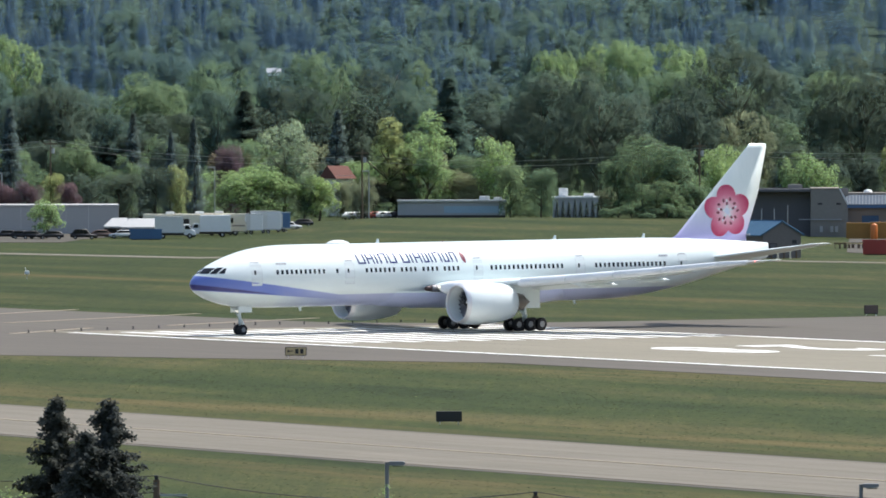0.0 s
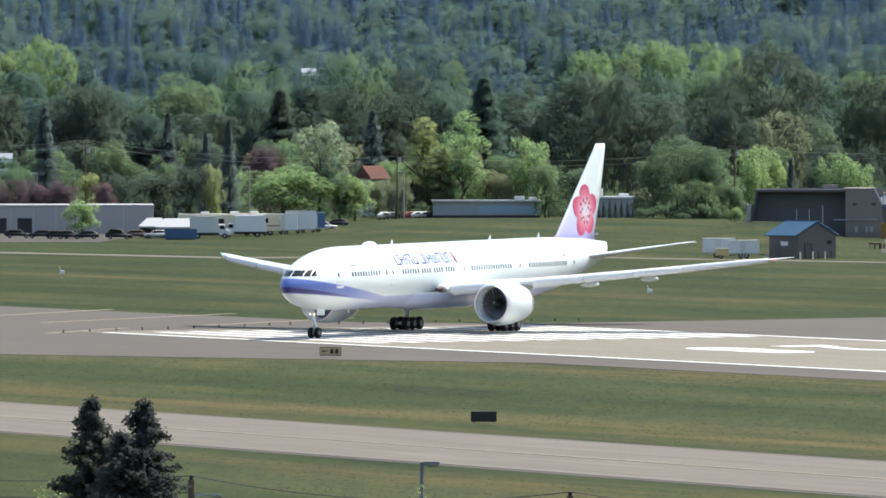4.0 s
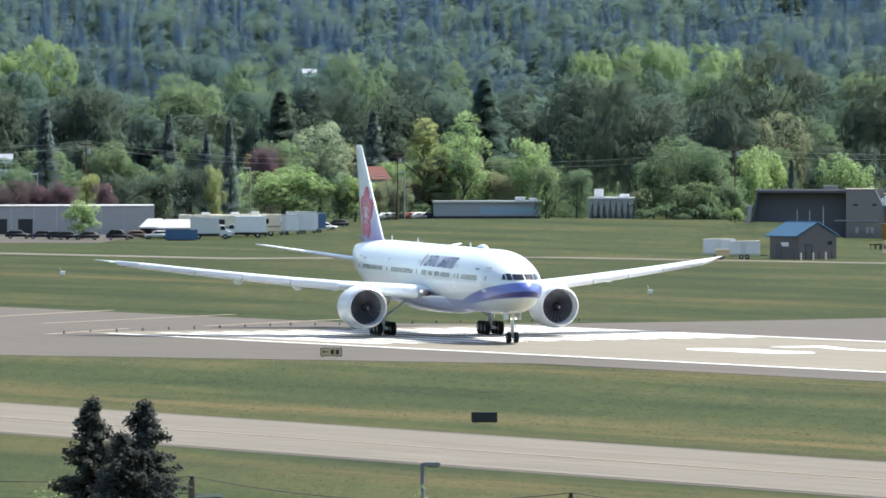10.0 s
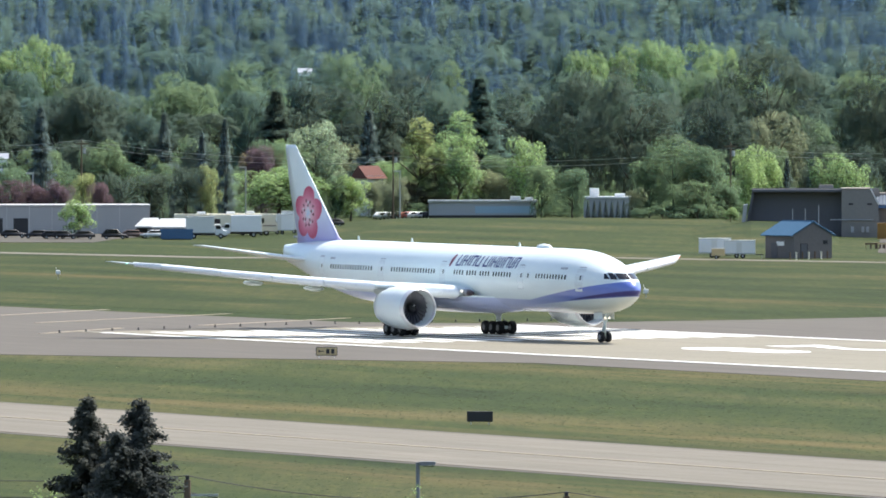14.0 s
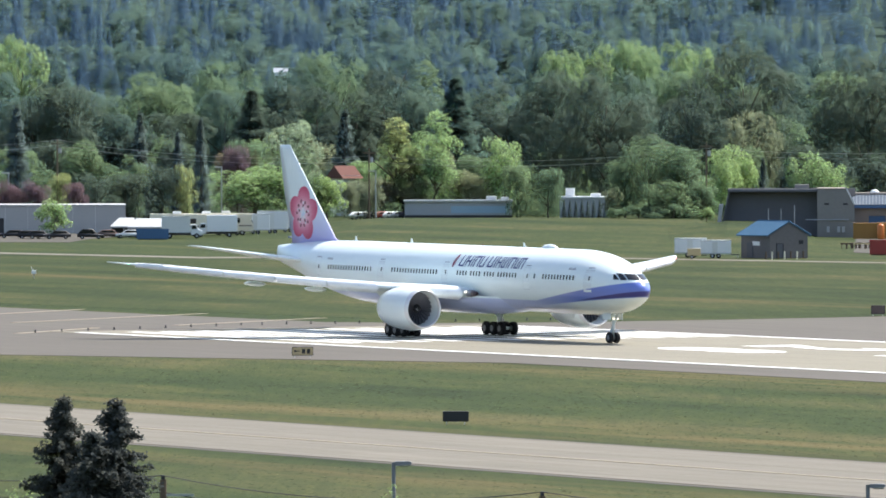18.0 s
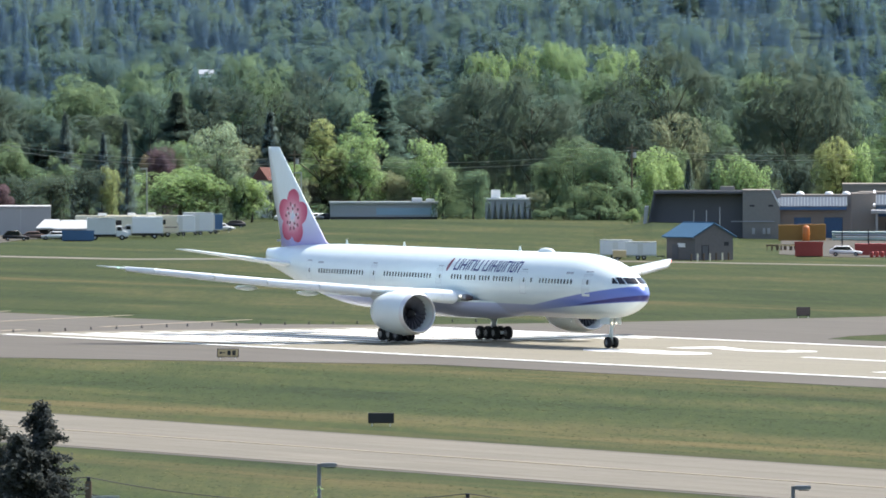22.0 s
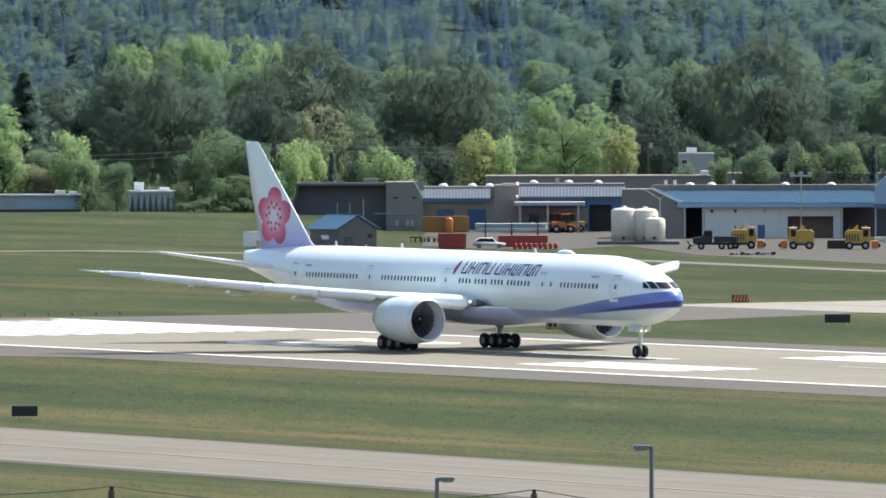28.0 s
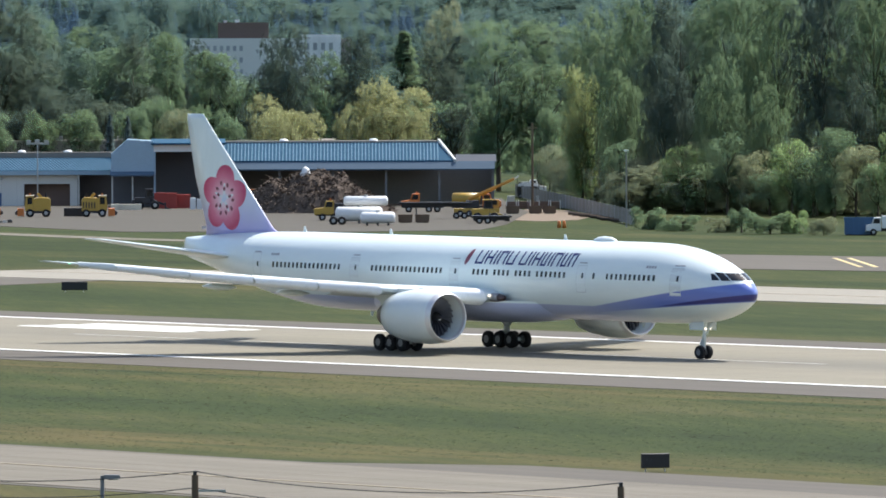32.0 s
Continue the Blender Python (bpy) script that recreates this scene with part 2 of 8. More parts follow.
FIELD_PAINT = plain("worn_white_marking", (0.78, 0.77, 0.74), 0.7, 0, 1.5, 0.14, 0)
WORN_PAINT = plain("rubbed_white_marking", (0.40, 0.38, 0.34), 0.7, 0, 1.5, 0.25, 0)
YELLOW_PAINT = plain("worn_yellow_marking", (0.27, 0.225, 0.155), 0.7, 0, 1.5, 0.2, 0)
BRIGHT_PAINT = plain("yellow_marking", (0.62, 0.50, 0.24), 0.7, 0, 1.5, 0.2, 0)
WHITE_METAL = plain("white_metal", (0.78, 0.78, 0.77), 0.4)
CREAM = plain("cream_paint", (0.74, 0.68, 0.54), 0.6)
GREY_WALL = plain("grey_concrete_block", (0.245, 0.230, 0.212), 0.85, 0, 3.0, 0.15, 0.4)
# also stands in for the shade on walls inside recesses and open bays
DARK_WALL = plain("dark_wall_and_bay_shade", (0.125, 0.125, 0.135), 0.8)
PALE_WALL = plain("pale_panel_wall", (0.70, 0.69, 0.65), 0.7)
CANVAS = plain("white_canvas", (0.50, 0.50, 0.49), 0.8)
DULL_WALL = plain("weathered_panel_wall", (0.43, 0.42, 0.41), 0.8)
TAN_WALL = plain("tan_block_wall", (0.275, 0.240, 0.208), 0.85)
# roof seams are lighter than their roofs, for sun glints put in the colour
SEAM_GREY = plain("grey_roof_seam_with_glint", (0.17, 0.20, 0.23), 0.55)
BLUE_SEAM = plain("blue_roof_seam_with_glint", (0.105, 0.225, 0.320), 0.55)
EAVE_BLUE = plain("dull_blue_eave", (0.085, 0.135, 0.190), 0.6)
BOOM = plain("amber_machine_paint", (0.58, 0.27, 0.04), 0.45)
BLUE_ROOF = plain("blue_metal_roof", (0.010, 0.064, 0.120), 0.75, 0.0, 3, 0.12, 0.05, 0.35, 0.15)
BLUE_FASCIA = plain("pale_blue_panel", (0.30, 0.43, 0.53), 0.5)
DARK_METAL = plain("dark_metal", (0.035, 0.035, 0.04), 0.5, 0.4)
LAMP_GREY = plain("weathered_lamp_grey", (0.22, 0.22, 0.23), 0.6)
BLACK = plain("black_paint", (0.016, 0.016, 0.018), 0.5)
RUBBER = plain("tyre_rubber", (0.02, 0.02, 0.022), 0.85)
SIDING = plain("weathered_grey_siding", (0.36, 0.375, 0.39), 0.7)
ROOF_GREY = plain("blue_grey_roof_metal", (0.085, 0.108, 0.138), 0.7, 0, 2, 0.2, 0.05, 0.35, 0.2)
STEEL = plain("galvanised_steel", (0.42, 0.43, 0.44), 0.4, 0.7)
GLASS_DARK = plain("dark_glazing", (0.012, 0.014, 0.018), 0.08, 0, 4, 0.1, 0)
TAN_PAINT = plain("dull_amber_paint", (0.36, 0.20, 0.06), 0.6)
YELLOW = plain("yellow_machine_paint", (0.48, 0.30, 0.05), 0.45)
ORANGE = plain("orange_machine_paint", (0.60, 0.17, 0.03), 0.45)
RED = plain("faded_red_paint", (0.36, 0.045, 0.035), 0.5)
BLUE = plain("blue_paint", (0.05, 0.13, 0.26), 0.45)
PIPE = plain("pale_green_pipe", (0.36, 0.45, 0.41), 0.5)
WOOD = plain("weathered_wood", (0.14, 0.10, 0.07), 0.85)
BARK = plain("bark", (0.085, 0.065, 0.05), 0.95, 0, 3, 0.35, 0.6)
DEBRIS = plain("dead_brush", (0.135, 0.104, 0.084), 0.95, 0, 2, 0.5, 0.6)
SIGN_YELLOW = plain("sign_yellow", (0.60, 0.46, 0.24), 0.5)
SIGN_ORANGE = plain("sign_orange", (0.46, 0.27, 0.10), 0.5)
REDTILE = plain("red_roof_tile", (0.150, 0.066, 0.052), 0.85)
HUT_WALL = plain("brown_grey_block", (0.170, 0.155, 0.150), 0.85, 0, 3.0, 0.2, 0.4)
HUT_ROOF = plain("weathered_blue_roof", (0.065, 0.145, 0.235), 0.75, 0.0, 3, 0.2, 0.05, 0.35, 0.15)
BRICK_BROWN = plain("brown_brick_wall", (0.20, 0.14, 0.12), 0.85)
LEAF = {
    "dark": leafy("leaves_dark_green", (0.076, 0.112, 0.088), 1.15, 0.32),
    "mid": leafy("leaves_mid_green", (0.160, 0.240, 0.140)),
    "turf": leafy("mown_turf_blades", (0.150, 0.176, 0.082), 1.3, 0.6, 0.85, 0.4, 6.0),
    "fresh": leafy("leaves_fresh_green", (0.240, 0.350, 0.165)),
    "bright": leafy("leaves_bright_green", (0.310, 0.440, 0.195)),
    "yellow": leafy("leaves_yellow_green", (0.330, 0.385, 0.170)),
    "olive": leafy("leaves_olive", (0.235, 0.275, 0.175)),
    "willow": leafy("leaves_willow", (0.285, 0.310, 0.160)),
    "russet": leafy("leaves_russet", (0.255, 0.215, 0.145)),
    "pale": leafy("leaves_pale_green", (0.275, 0.365, 0.245)),
    "maroon": leafy("leaves_maroon", (0.150, 0.108, 0.132)),
    "fir": leafy("needles_dark_fir", (0.110, 0.155, 0.148), 1.15, 0.22),
    "spruce": leafy("needles_near_spruce", (0.092, 0.102, 0.096), 1.08, 0.45, 0.94, 0.0),
    # these three far colours carry added blue that stands in for distance haze
    "wood": leafy("far_wood_leaves_hazed", (0.112, 0.180, 0.150)),
    "farleaf": leafy("far_hill_leaves_hazed", (0.112, 0.185, 0.170), 1.04, 0.4, 0.97, 0.3, 0.8, 0.62),
    "farfir": leafy("far_fir_needles_hazed", (0.080, 0.142, 0.212), 1.03, 0.3, 0.98, 0.3, 0.5, 0.76),
}


# ---- building blocks ----
def blank(name, m, label, category, group="", kind=""):
    ob = new(name)
    ob.matrix_world = m
    return tagged(ob, label, category, group, kind)


def mesh_of(name, bm, material, smooth=False):
    me = bpy.data.meshes.new(name)
    bm.to_mesh(me)
    bm.free()
    me.materials.append(material)
    if smooth:
        me.polygons.foreach_set("use_smooth", [True] * len(me.polygons))
    return me


def part(name, bm, material, parent, label="", smooth=False, m=None):
    me = bm if isinstance(bm, bpy.types.Mesh) else mesh_of(name, bm, material, smooth)
    ob = new(name, me)
    if parent is not None:
        ob.parent = parent
    if m is not None:
        ob.matrix_local = m
    return tagged(ob, label) if label else ob


def thing(name, bm, material, label, category, group="", kind="", m=None, smooth=False):
    ob = part(name, bm, material, None, "", smooth, m)
    return tagged(ob, label, category, group, kind)


def add_box(bm, lo, hi, bevel=0.0, m=None):
    x0, y0, z0 = lo
    x1, y1, z1 = hi
    vs = [bm.verts.new(c) for c in ((x0, y0, z0), (x1, y0, z0), (x1, y1, z0), (x0, y1, z0), (x0, y0, z1), (x1, y0, z1), (x1, y1, z1), (x0, y1, z1))]
    fs = [bm.faces.new([vs[i] for i in f]) for f in ((3, 2, 1, 0), (4, 5, 6, 7), (0, 1, 5, 4), (1, 2, 6, 5), (2, 3, 7, 6), (3, 0, 4, 7))]
    geo = vs
    if bevel:
        es = list({e for f in fs for e in f.edges})
        geo = bmesh.ops.bevel(bm, geom=es, offset=bevel, segments=1, affect="EDGES")["verts"]
        geo = list({v for v in geo} | {v for v in vs if v.is_valid})
    if m is not None:
        bmesh.ops.transform(bm, matrix=m, verts=geo)
    return bm


def box(lo, hi, bevel=0.0, m=None):
    return add_box(bmesh.new(), lo, hi, bevel, m)


def boxes(*pairs, bevel=0.0):
    bm = bmesh.new()
    for lo, hi in pairs:
        add_box(bm, lo, hi, bevel)
    return bm


def add_tube(bm, a, b, r0, r1=None, n=10, caps=True):
    a, b = Vector(a), Vector(b)
    r1 = r0 if r1 is None else r1
    q = (b - a).to_track_quat("Z", "Y")
    rings = []
    for p, r in ((a, r0), (b, r1)):
        rings.append([bm.verts.new(p + q @ Vector((r * math.cos(2 * math.pi * i / n), r * math.sin(2 * math.pi * i / n), 0))) for i in range(n)])
    for i in range(n):
        bm.faces.new((rings[0][i], rings[0][(i + 1) % n], rings[1][(i + 1) % n], rings[1][i]))
    if caps:
        bm.faces.new(rings[0][::-1])
        bm.faces.new(rings[1])
    return bm


def tube(a, b, r0, r1=None, n=10):
    return add_tube(bmesh.new(), a, b, r0, r1, n)


def add_lathe(bm, prof, axis="X", n=24, at=(0, 0, 0), caps=True):
    """prof: (place along the axis, radius)."""
    rings = []
    for s, r in prof:
        ring = []
        for i in range(n):
            c, k = r * math.cos(2 * math.pi * i / n), r * math.sin(2 * math.pi * i / n)
            p = {"X": (s, c, k), "Y": (k, s, c), "Z": (c, k, s)}[axis]
            ring.append(bm.verts.new(Vector(p) + Vector(at)))
        rings.append(ring)
    for a, b in zip(rings, rings[1:]):
        for i in range(n):
            bm.faces.new((a[i], a[(i + 1) % n], b[(i + 1) % n], b[i]))
    for ring, (s, r) in ((rings[0], prof[0]), (rings[-1], prof[-1])):
        if caps and r > 0.001:
            bm.faces.new(ring)
    bmesh.ops.recalc_face_normals(bm, faces=bm.faces[:])
    return bm


def lathe(prof, axis="X", n=24, at=(0, 0, 0), caps=True):
    return add_lathe(bmesh.new(), prof, axis, n, at, caps)


def prism(outline, lo, hi, axis="Z"):
    """An outline extruded along an axis."""
    bm = bmesh.new()
    put = {"Z": lambda a, b, c: (a, b, c), "Y": lambda a, b, c: (a, c, b), "X": lambda a, b, c: (c, a, b)}[axis]
    p0 = [bm.verts.new(put(a, b, lo)) for a, b in outline]
    p1 = [bm.verts.new(put(a, b, hi)) for a, b in outline]
    n = len(outline)
    bm.faces.new(p0), bm.faces.new(p1[::-1])
    for i in range(n):
        bm.faces.new((p0[i], p0[(i + 1) % n], p1[(i + 1) % n], p1[i]))
    bmesh.ops.recalc_face_normals(bm, faces=bm.faces[:])
    return bm


def at(u, d, z=0.0, turn=0.0):
    """Pose of a thing at a bearing and distance, its front to the terrace, turned left by turn degrees."""
    p = spot(u, d)
    return pose(p.x, p.y, z + land(p.x, p.y), 0, 0, facing(u) + turn)

# ---- ground ----
def make_ground():
    """One sheet, polar round the terrace, out past the hill."""
    radii = [0, 60, 150, 260, 400, 600, 850, 1100] + list(range(1200, 2100, 30)) + [2100] + list(range(2180, 4900, 80))
    angles = [i * 2.5 for i in range(54)] + [135 + 0.2 * i for i in range(110)] + [157.5 + 2.5 * i for i in range(81)]
    verts, faces = [(0, 0, 0)], []
    for r in radii[1:]:
        for a in angles:
            x, y = r * math.cos(radians(a)), r * math.sin(radians(a))
            verts.append((x, y, land(x, y)))
    n = len(angles)
    for j in range(n):
        faces.append((0, 1 + j, 1 + (j + 1) % n))
    for i in range(len(radii) - 2):
        for j in range(n):
            a, b = 1 + i * n + j, 1 + i * n + (j + 1) % n
            faces.append((a, a + n, b + n, b))
    me = bpy.data.meshes.new("ground")
    me.from_pydata(verts, [], faces)
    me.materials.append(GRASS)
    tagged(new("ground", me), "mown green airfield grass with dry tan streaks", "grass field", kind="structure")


make_ground()


def sheet(name, outline, z, material, label, category):
    """A paved sheet a little above the grass, with a real edge."""
    return thing(name, prism(outline, -0.1, z), material, label, category, kind="structure")


def strip(x0, y0, x1, y1):
    return [(x0, y0), (x1, y0), (x1, y1), (x0, y1)]


sheet("rough_grass", [(-1330, 540), (-1110, 584), (-1094, 628), (-992, 652), (-897, 636), (-775, 620), (-640, 552), (-742, 552), (-742, 440), (-900, 436), (-900, 300), (-1330, 300)], 0.01, ROUGH_GRASS,
      "darker unmown grass beside the far taxiway", "grass field")
sheet("runway_shoulder", [(-640, 374.2), (1500, 374.2), (1500, 448), (-690, 448), (-698, 456), (-704, 470), (-708, 485), (-722, 519), (-768, 519), (-760, 500), (-756, 470), (-756, 448), (-760, 436), (-770, 428), (-900, 428), (-900, 300), (-790, 300), (-700, 338)], 0.03, ASPHALT,
      "grey asphalt runway shoulder and turning pad", "pavement")
sheet("runway", strip(-752, 386.0, 1500, 437.7), 0.06, CONCRETE, "pale worn concrete runway with rubber streaks", "runway")
sheet("taxiway", strip(-900, 263.6, 600, 289.2), 0.05, TAXI_CONCRETE, "pale concrete taxiway with a faded centre line", "taxiway")
for _y, _w in ((262.6, 1.0), (289.2, 1.2)):
    sheet("taxiway_shoulder", strip(-900, _y, 600, _y + _w), 0.02, ASPHALT, "dark asphalt edge of the taxiway", "pavement")
sheet("taxiway_exit", [(-385, 289.2), (-325, 289.2), (-338, 297), (-372, 297)], 0.03, ASPHALT, "grey asphalt fillet beside the taxiway", "pavement")
sheet("far_taxiway", strip(-764, 519, 600, 552), 0.06, PALE_CONCRETE, "pale concrete taxiway beyond the runway", "taxiway")
sheet("far_apron", [(-790, 594), (-745, 591), (-708, 598), (-640, 616), (-300, 708), (-300, 766), (-690, 660), (-760, 643), (-790, 634)], 0.05, ASPHALT, "grey asphalt apron with yellow markings", "pavement")
sheet("service_road", [(-1330, 560), (-1110, 596), (-1090, 640), (-990, 666), (-895, 648), (-775, 640), (-775, 634), (-895, 642), (-990, 660), (-1084, 634), (-1100, 590), (-1330, 552)], 0.04, TAXI_CONCRETE,
      "pale gravel service road across the grass", "road")
sheet("yard", [spot(*q).xy for q in ((1500, 1292), (1603, 1268), (1760, 1262), (1856, 1294), (1984, 1216), (2320, 1147), (2700, 1140), (2950, 1150), (3000, 1190), (3040, 1290), (3010, 1340), (2990, 1420), (2300, 1470), (1640, 1470), (1505, 1460))], 0.05, APRON, "worn asphalt equipment yard", "pavement")
sheet("bare_soil", [spot(*q).xy for q in ((2995, 1225), (3060, 1212), (3125, 1222), (3150, 1250), (3110, 1300), (3050, 1316), (3000, 1300))], 0.045, SOIL, "bare tan soil beside the fence", "soil")
sheet("truck_yard", [(-1240, 640), (-1270, 660), (-1400, 770), (-1500, 800), (-1500, 640), (-1300, 560)], 0.05, APRON, "worn asphalt truck park", "pavement")


def paint(name, outlines, z, material, parent, label=""):
    for o in outlines:
        part(name, prism(o, z - 0.03, z), material, parent, label)


markings = blank("runway_marking", pose(0, 0, 0), "white painted runway threshold, edge and touchdown markings", "road marking", kind="structure")
paint("edge_line", [strip(-747, 386.3, 1500, 387.3), strip(-752, 436.3, 1500, 437.3)], 0.075, FIELD_PAINT, markings)
_w = 1.65
paint("threshold_stripe", [strip(-746, 413 + s * (1.9 + i * 3.75) - _w / 2, -700, 413 + s * (1.9 + i * 3.75) + _w / 2) for s in (-1, 1) for i in range(6)], 0.075, FIELD_PAINT, markings)
paint("centre_dash", [strip(-640, 412.5, -603.5, 413.5)], 0.075, FIELD_PAINT, markings)
paint("centre_dash", [strip(-640 + 61 * i, 412.7, -603.5 + 61 * i, 413.3) for i in range(1, 20)], 0.075, WORN_PAINT, markings, "rubber-darkened centre dash")
paint("touchdown_bar", [strip(-601, 413 + s * (10.5 + 3.4 * i) - 1.0, -577, 413 + s * (10.5 + 3.4 * i) + 1.0) for s in (-1, 1) for i in range(3)], 0.075, FIELD_PAINT, markings)
paint("aiming_bar", [strip(-446, 413 + s * 14 - 4.5, -400, 413 + s * 14 + 4.5) for s in (-1, 1)], 0.075, FIELD_PAINT, markings)


def numeral(text, x, y, wide, tall):
    """A painted numeral that reads for pilots who come in along the runway."""
    cu = bpy.data.curves.new("numeral", "FONT")
    cu.body, cu.size, cu.align_x, cu.extrude, cu.resolution_u = text, 1.0, "CENTER", 0.004, 3
    cu.offset = 0.025
    cu.materials.append(FIELD_PAINT)
    ob = new("numeral", cu)
    ob.parent = markings
    ob.matrix_local = pose(x, y, 0.072, 0, 0, -90) @ Matrix.Diagonal((wide / 0.52, tall / 0.70, 1, 1))
    tagged(ob, "white painted runway numeral")


numeral("2", -671.5, 421.3, 6.4, 18.2), numeral("8", -670.5, 409.8, 6.8, 18.0)
lines = blank("taxi_marking", pose(0, 0, 0), "faded yellow taxi guide lines", "road marking", kind="structure")
paint("guide_line", [strip(-900, 275.7, 600, 276.2), strip(-760, 535.2, 600, 535.8)], 0.08, YELLOW_PAINT, lines)
for _a, _b in (((-786.0, 398.8), (-809.0, 434.0)), ((-767.5, 408.2), (-785.5, 435.8)), ((-748.5, 380.2), (-763.0, 396.8)), ((-814.0, 407.0), (-833.0, 431.4))):
    paint("guide_line", [[_a, (_a[0] + 0.85, _a[1] + 0.4), (_b[0] + 0.85, _b[1] + 0.4), _b]], 0.05, YELLOW_PAINT, lines)
paint("chevron", [[(-742.7 + a, 638.2 + b), (-742.3 + a, 638.55 + b), (-707.4 + a, 612.45 + b), (-707.8 + a, 612.1 + b)] for a, b in ((0, 0), (1.25, 1.2))], 0.07, BRIGHT_PAINT, lines)

# ---- the airliner: x ahead from the nose, y to its left, z up from the ground ----
def paint_job():
    """White, with a lilac belly and two sweeping bands of blue at the nose."""
    m, nt, b = tree_of("airliner_paint")
    sep = nt.nodes.new("ShaderNodeSeparateXYZ")
    link(nt, coords(nt), sep.inputs[0])
    x, z = sep.outputs["X"], sep.outputs["Z"]
    soft = lambda v, k: maths(nt, "MULTIPLY", v, k, True)
    # lilac below a line that climbs to the nose
    climb = maths(nt, "MAXIMUM", 4.25, maths(nt, "ADD", 6.43, maths(nt, "MULTIPLY", x, 0.134)))
    lilac = soft(maths(nt, "SUBTRACT", climb, z), 14.0)
    floor_ = maths(nt, "MAXIMUM", -9.0, maths(nt, "ADD", 4.93, maths(nt, "MULTIPLY", x, 0.072)))
    chin = maths(nt, "MULTIPLY", soft(maths(nt, "SUBTRACT", floor_, z), 14.0), soft(maths(nt, "ADD", x, 17.0), 0.12))
    lilac = maths(nt, "SUBTRACT", lilac, chin, True)
    top = maths(nt, "ADD", 5.51, maths(nt, "MULTIPLY", x, 0.130))
    dark = maths(nt, "MULTIPLY", soft(maths(nt, "SUBTRACT", top, z), 14.0), soft(maths(nt, "SUBTRACT", z, maths(nt, "ADD", 4.93, maths(nt, "MULTIPLY", x, 0.072))), 14.0))
    dark = maths(nt, "MULTIPLY", dark, soft(maths(nt, "ADD", x, 13.5), 3.0))
    fade = soft(maths(nt, "ADD", x, 19.0), 0.09)
    stripe = mix(nt, fade, (0.46, 0.50, 0.68), (0.135, 0.195, 0.53))
    grime = noise_of(nt, coords(nt, (0.25, 1, 1)), 1.2, 5, 0.65)
    white = ramp(nt, grime, [(0.3, (0.715, 0.785, 0.775)), (0.65, (0.770, 0.835, 0.820))])
    col = mix(nt, lilac, white, stripe)
    col = mix(nt, dark, col, (0.030, 0.030, 0.17))
    link(nt, col, b.inputs["Base Color"])
    b.inputs["Roughness"].default_value = 0.32
    b.inputs["Coat Weight"].default_value = 0.25
    bumped(nt, b, noise_of(nt, coords(nt), 0.5, 2), 0.04, 0.05)
    return m


def fin_paint():
    """White fin that turns lilac towards its foot."""
    m, nt, b = tree_of("fin_paint")
    sep = nt.nodes.new("ShaderNodeSeparateXYZ")
    link(nt, coords(nt), sep.inputs[0])
    k = maths(nt, "MULTIPLY", maths(nt, "SUBTRACT", 13.2, sep.outputs["Z"]), 0.24, True)
    grime = noise_of(nt, coords(nt, (1, 1, 0.3)), 1.5, 4)
    white = ramp(nt, grime, [(0.3, (0.690, 0.765, 0.755)), (0.7, (0.755, 0.820, 0.805))])
    link(nt, mix(nt, k, white, (0.44, 0.40, 0.70)), b.inputs["Base Color"])
    b.inputs["Roughness"].default_value = 0.32
    return m


def petal_paint():
    m, nt, b = tree_of("petal_pink")
    # pale round the heart of the blossom, deep pink towards the tips
    away = nt.nodes.new("ShaderNodeVectorMath")
    away.operation = "DISTANCE"
    flat = nt.nodes.new("ShaderNodeVectorMath")
    flat.operation = "MULTIPLY"
    flat.inputs[1].default_value = (0.9, 0, 1)
    link(nt, coords(nt), flat.inputs[0])
    link(nt, flat.outputs[0], away.inputs[0])
    away.inputs[1].default_value = (-67.6 * 0.9, 0, 11.75)
    k = maths(nt, "ADD", maths(nt, "MULTIPLY", away.outputs["Value"], 0.36), maths(nt, "MULTIPLY", noise_of(nt, coords(nt), 2.2, 3), 0.14))
    link(nt, ramp(nt, k, [(0.14, (0.80, 0.72, 0.74)), (0.42, (0.76, 0.40, 0.47)), (0.74, (0.64, 0.15, 0.24)), (1.0, (0.50, 0.045, 0.12))]), b.inputs["Base Color"])
    b.inputs["Roughness"].default_value = 0.35
    return m


AIR_PAINT, FIN_PAINT, PETAL = paint_job(), fin_paint(), petal_paint()
AIR_WHITE = plain("airliner_white", (0.72, 0.775, 0.77), 0.33, 0, 2.0, 0.05, 0.03)
AIR_GREY = plain("wing_grey", (0.655, 0.72, 0.72), 0.38, 0, 1.2, 0.10, 0.05)
SLAT = plain("bright_slat_metal", (0.86, 0.88, 0.88), 0.3, 0, 2.0, 0.05, 0.02)
BARE = plain("polished_metal", (0.66, 0.66, 0.67), 0.42, 0.5, 3, 0.05, 0)
LETTER = plain("title_blue", (0.035, 0.045, 0.16), 0.65, 0, 3, 0.1, 0, 0.35, 0.12)
EMBLEM = plain("emblem_red", (0.20, 0.035, 0.06), 0.4, 0, 3, 0.2, 0)
FAINT = plain("panel_line_grey", (0.34, 0.35, 0.38), 0.5, 0, 3, 0.1, 0)
PANEL_LINE = plain("door_line_grey", (0.60, 0.645, 0.65), 0.5, 0, 3, 0.1, 0)
FAN = plain("fan_blade", (0.22, 0.22, 0.25), 0.35, 0.6, 3, 0.1, 0)
# tone of the disc behind the blades, imitating shade inside the intake
FAN_BACK = plain("fan_shadow_grey", (0.12, 0.12, 0.14), 0.6, 0.2)
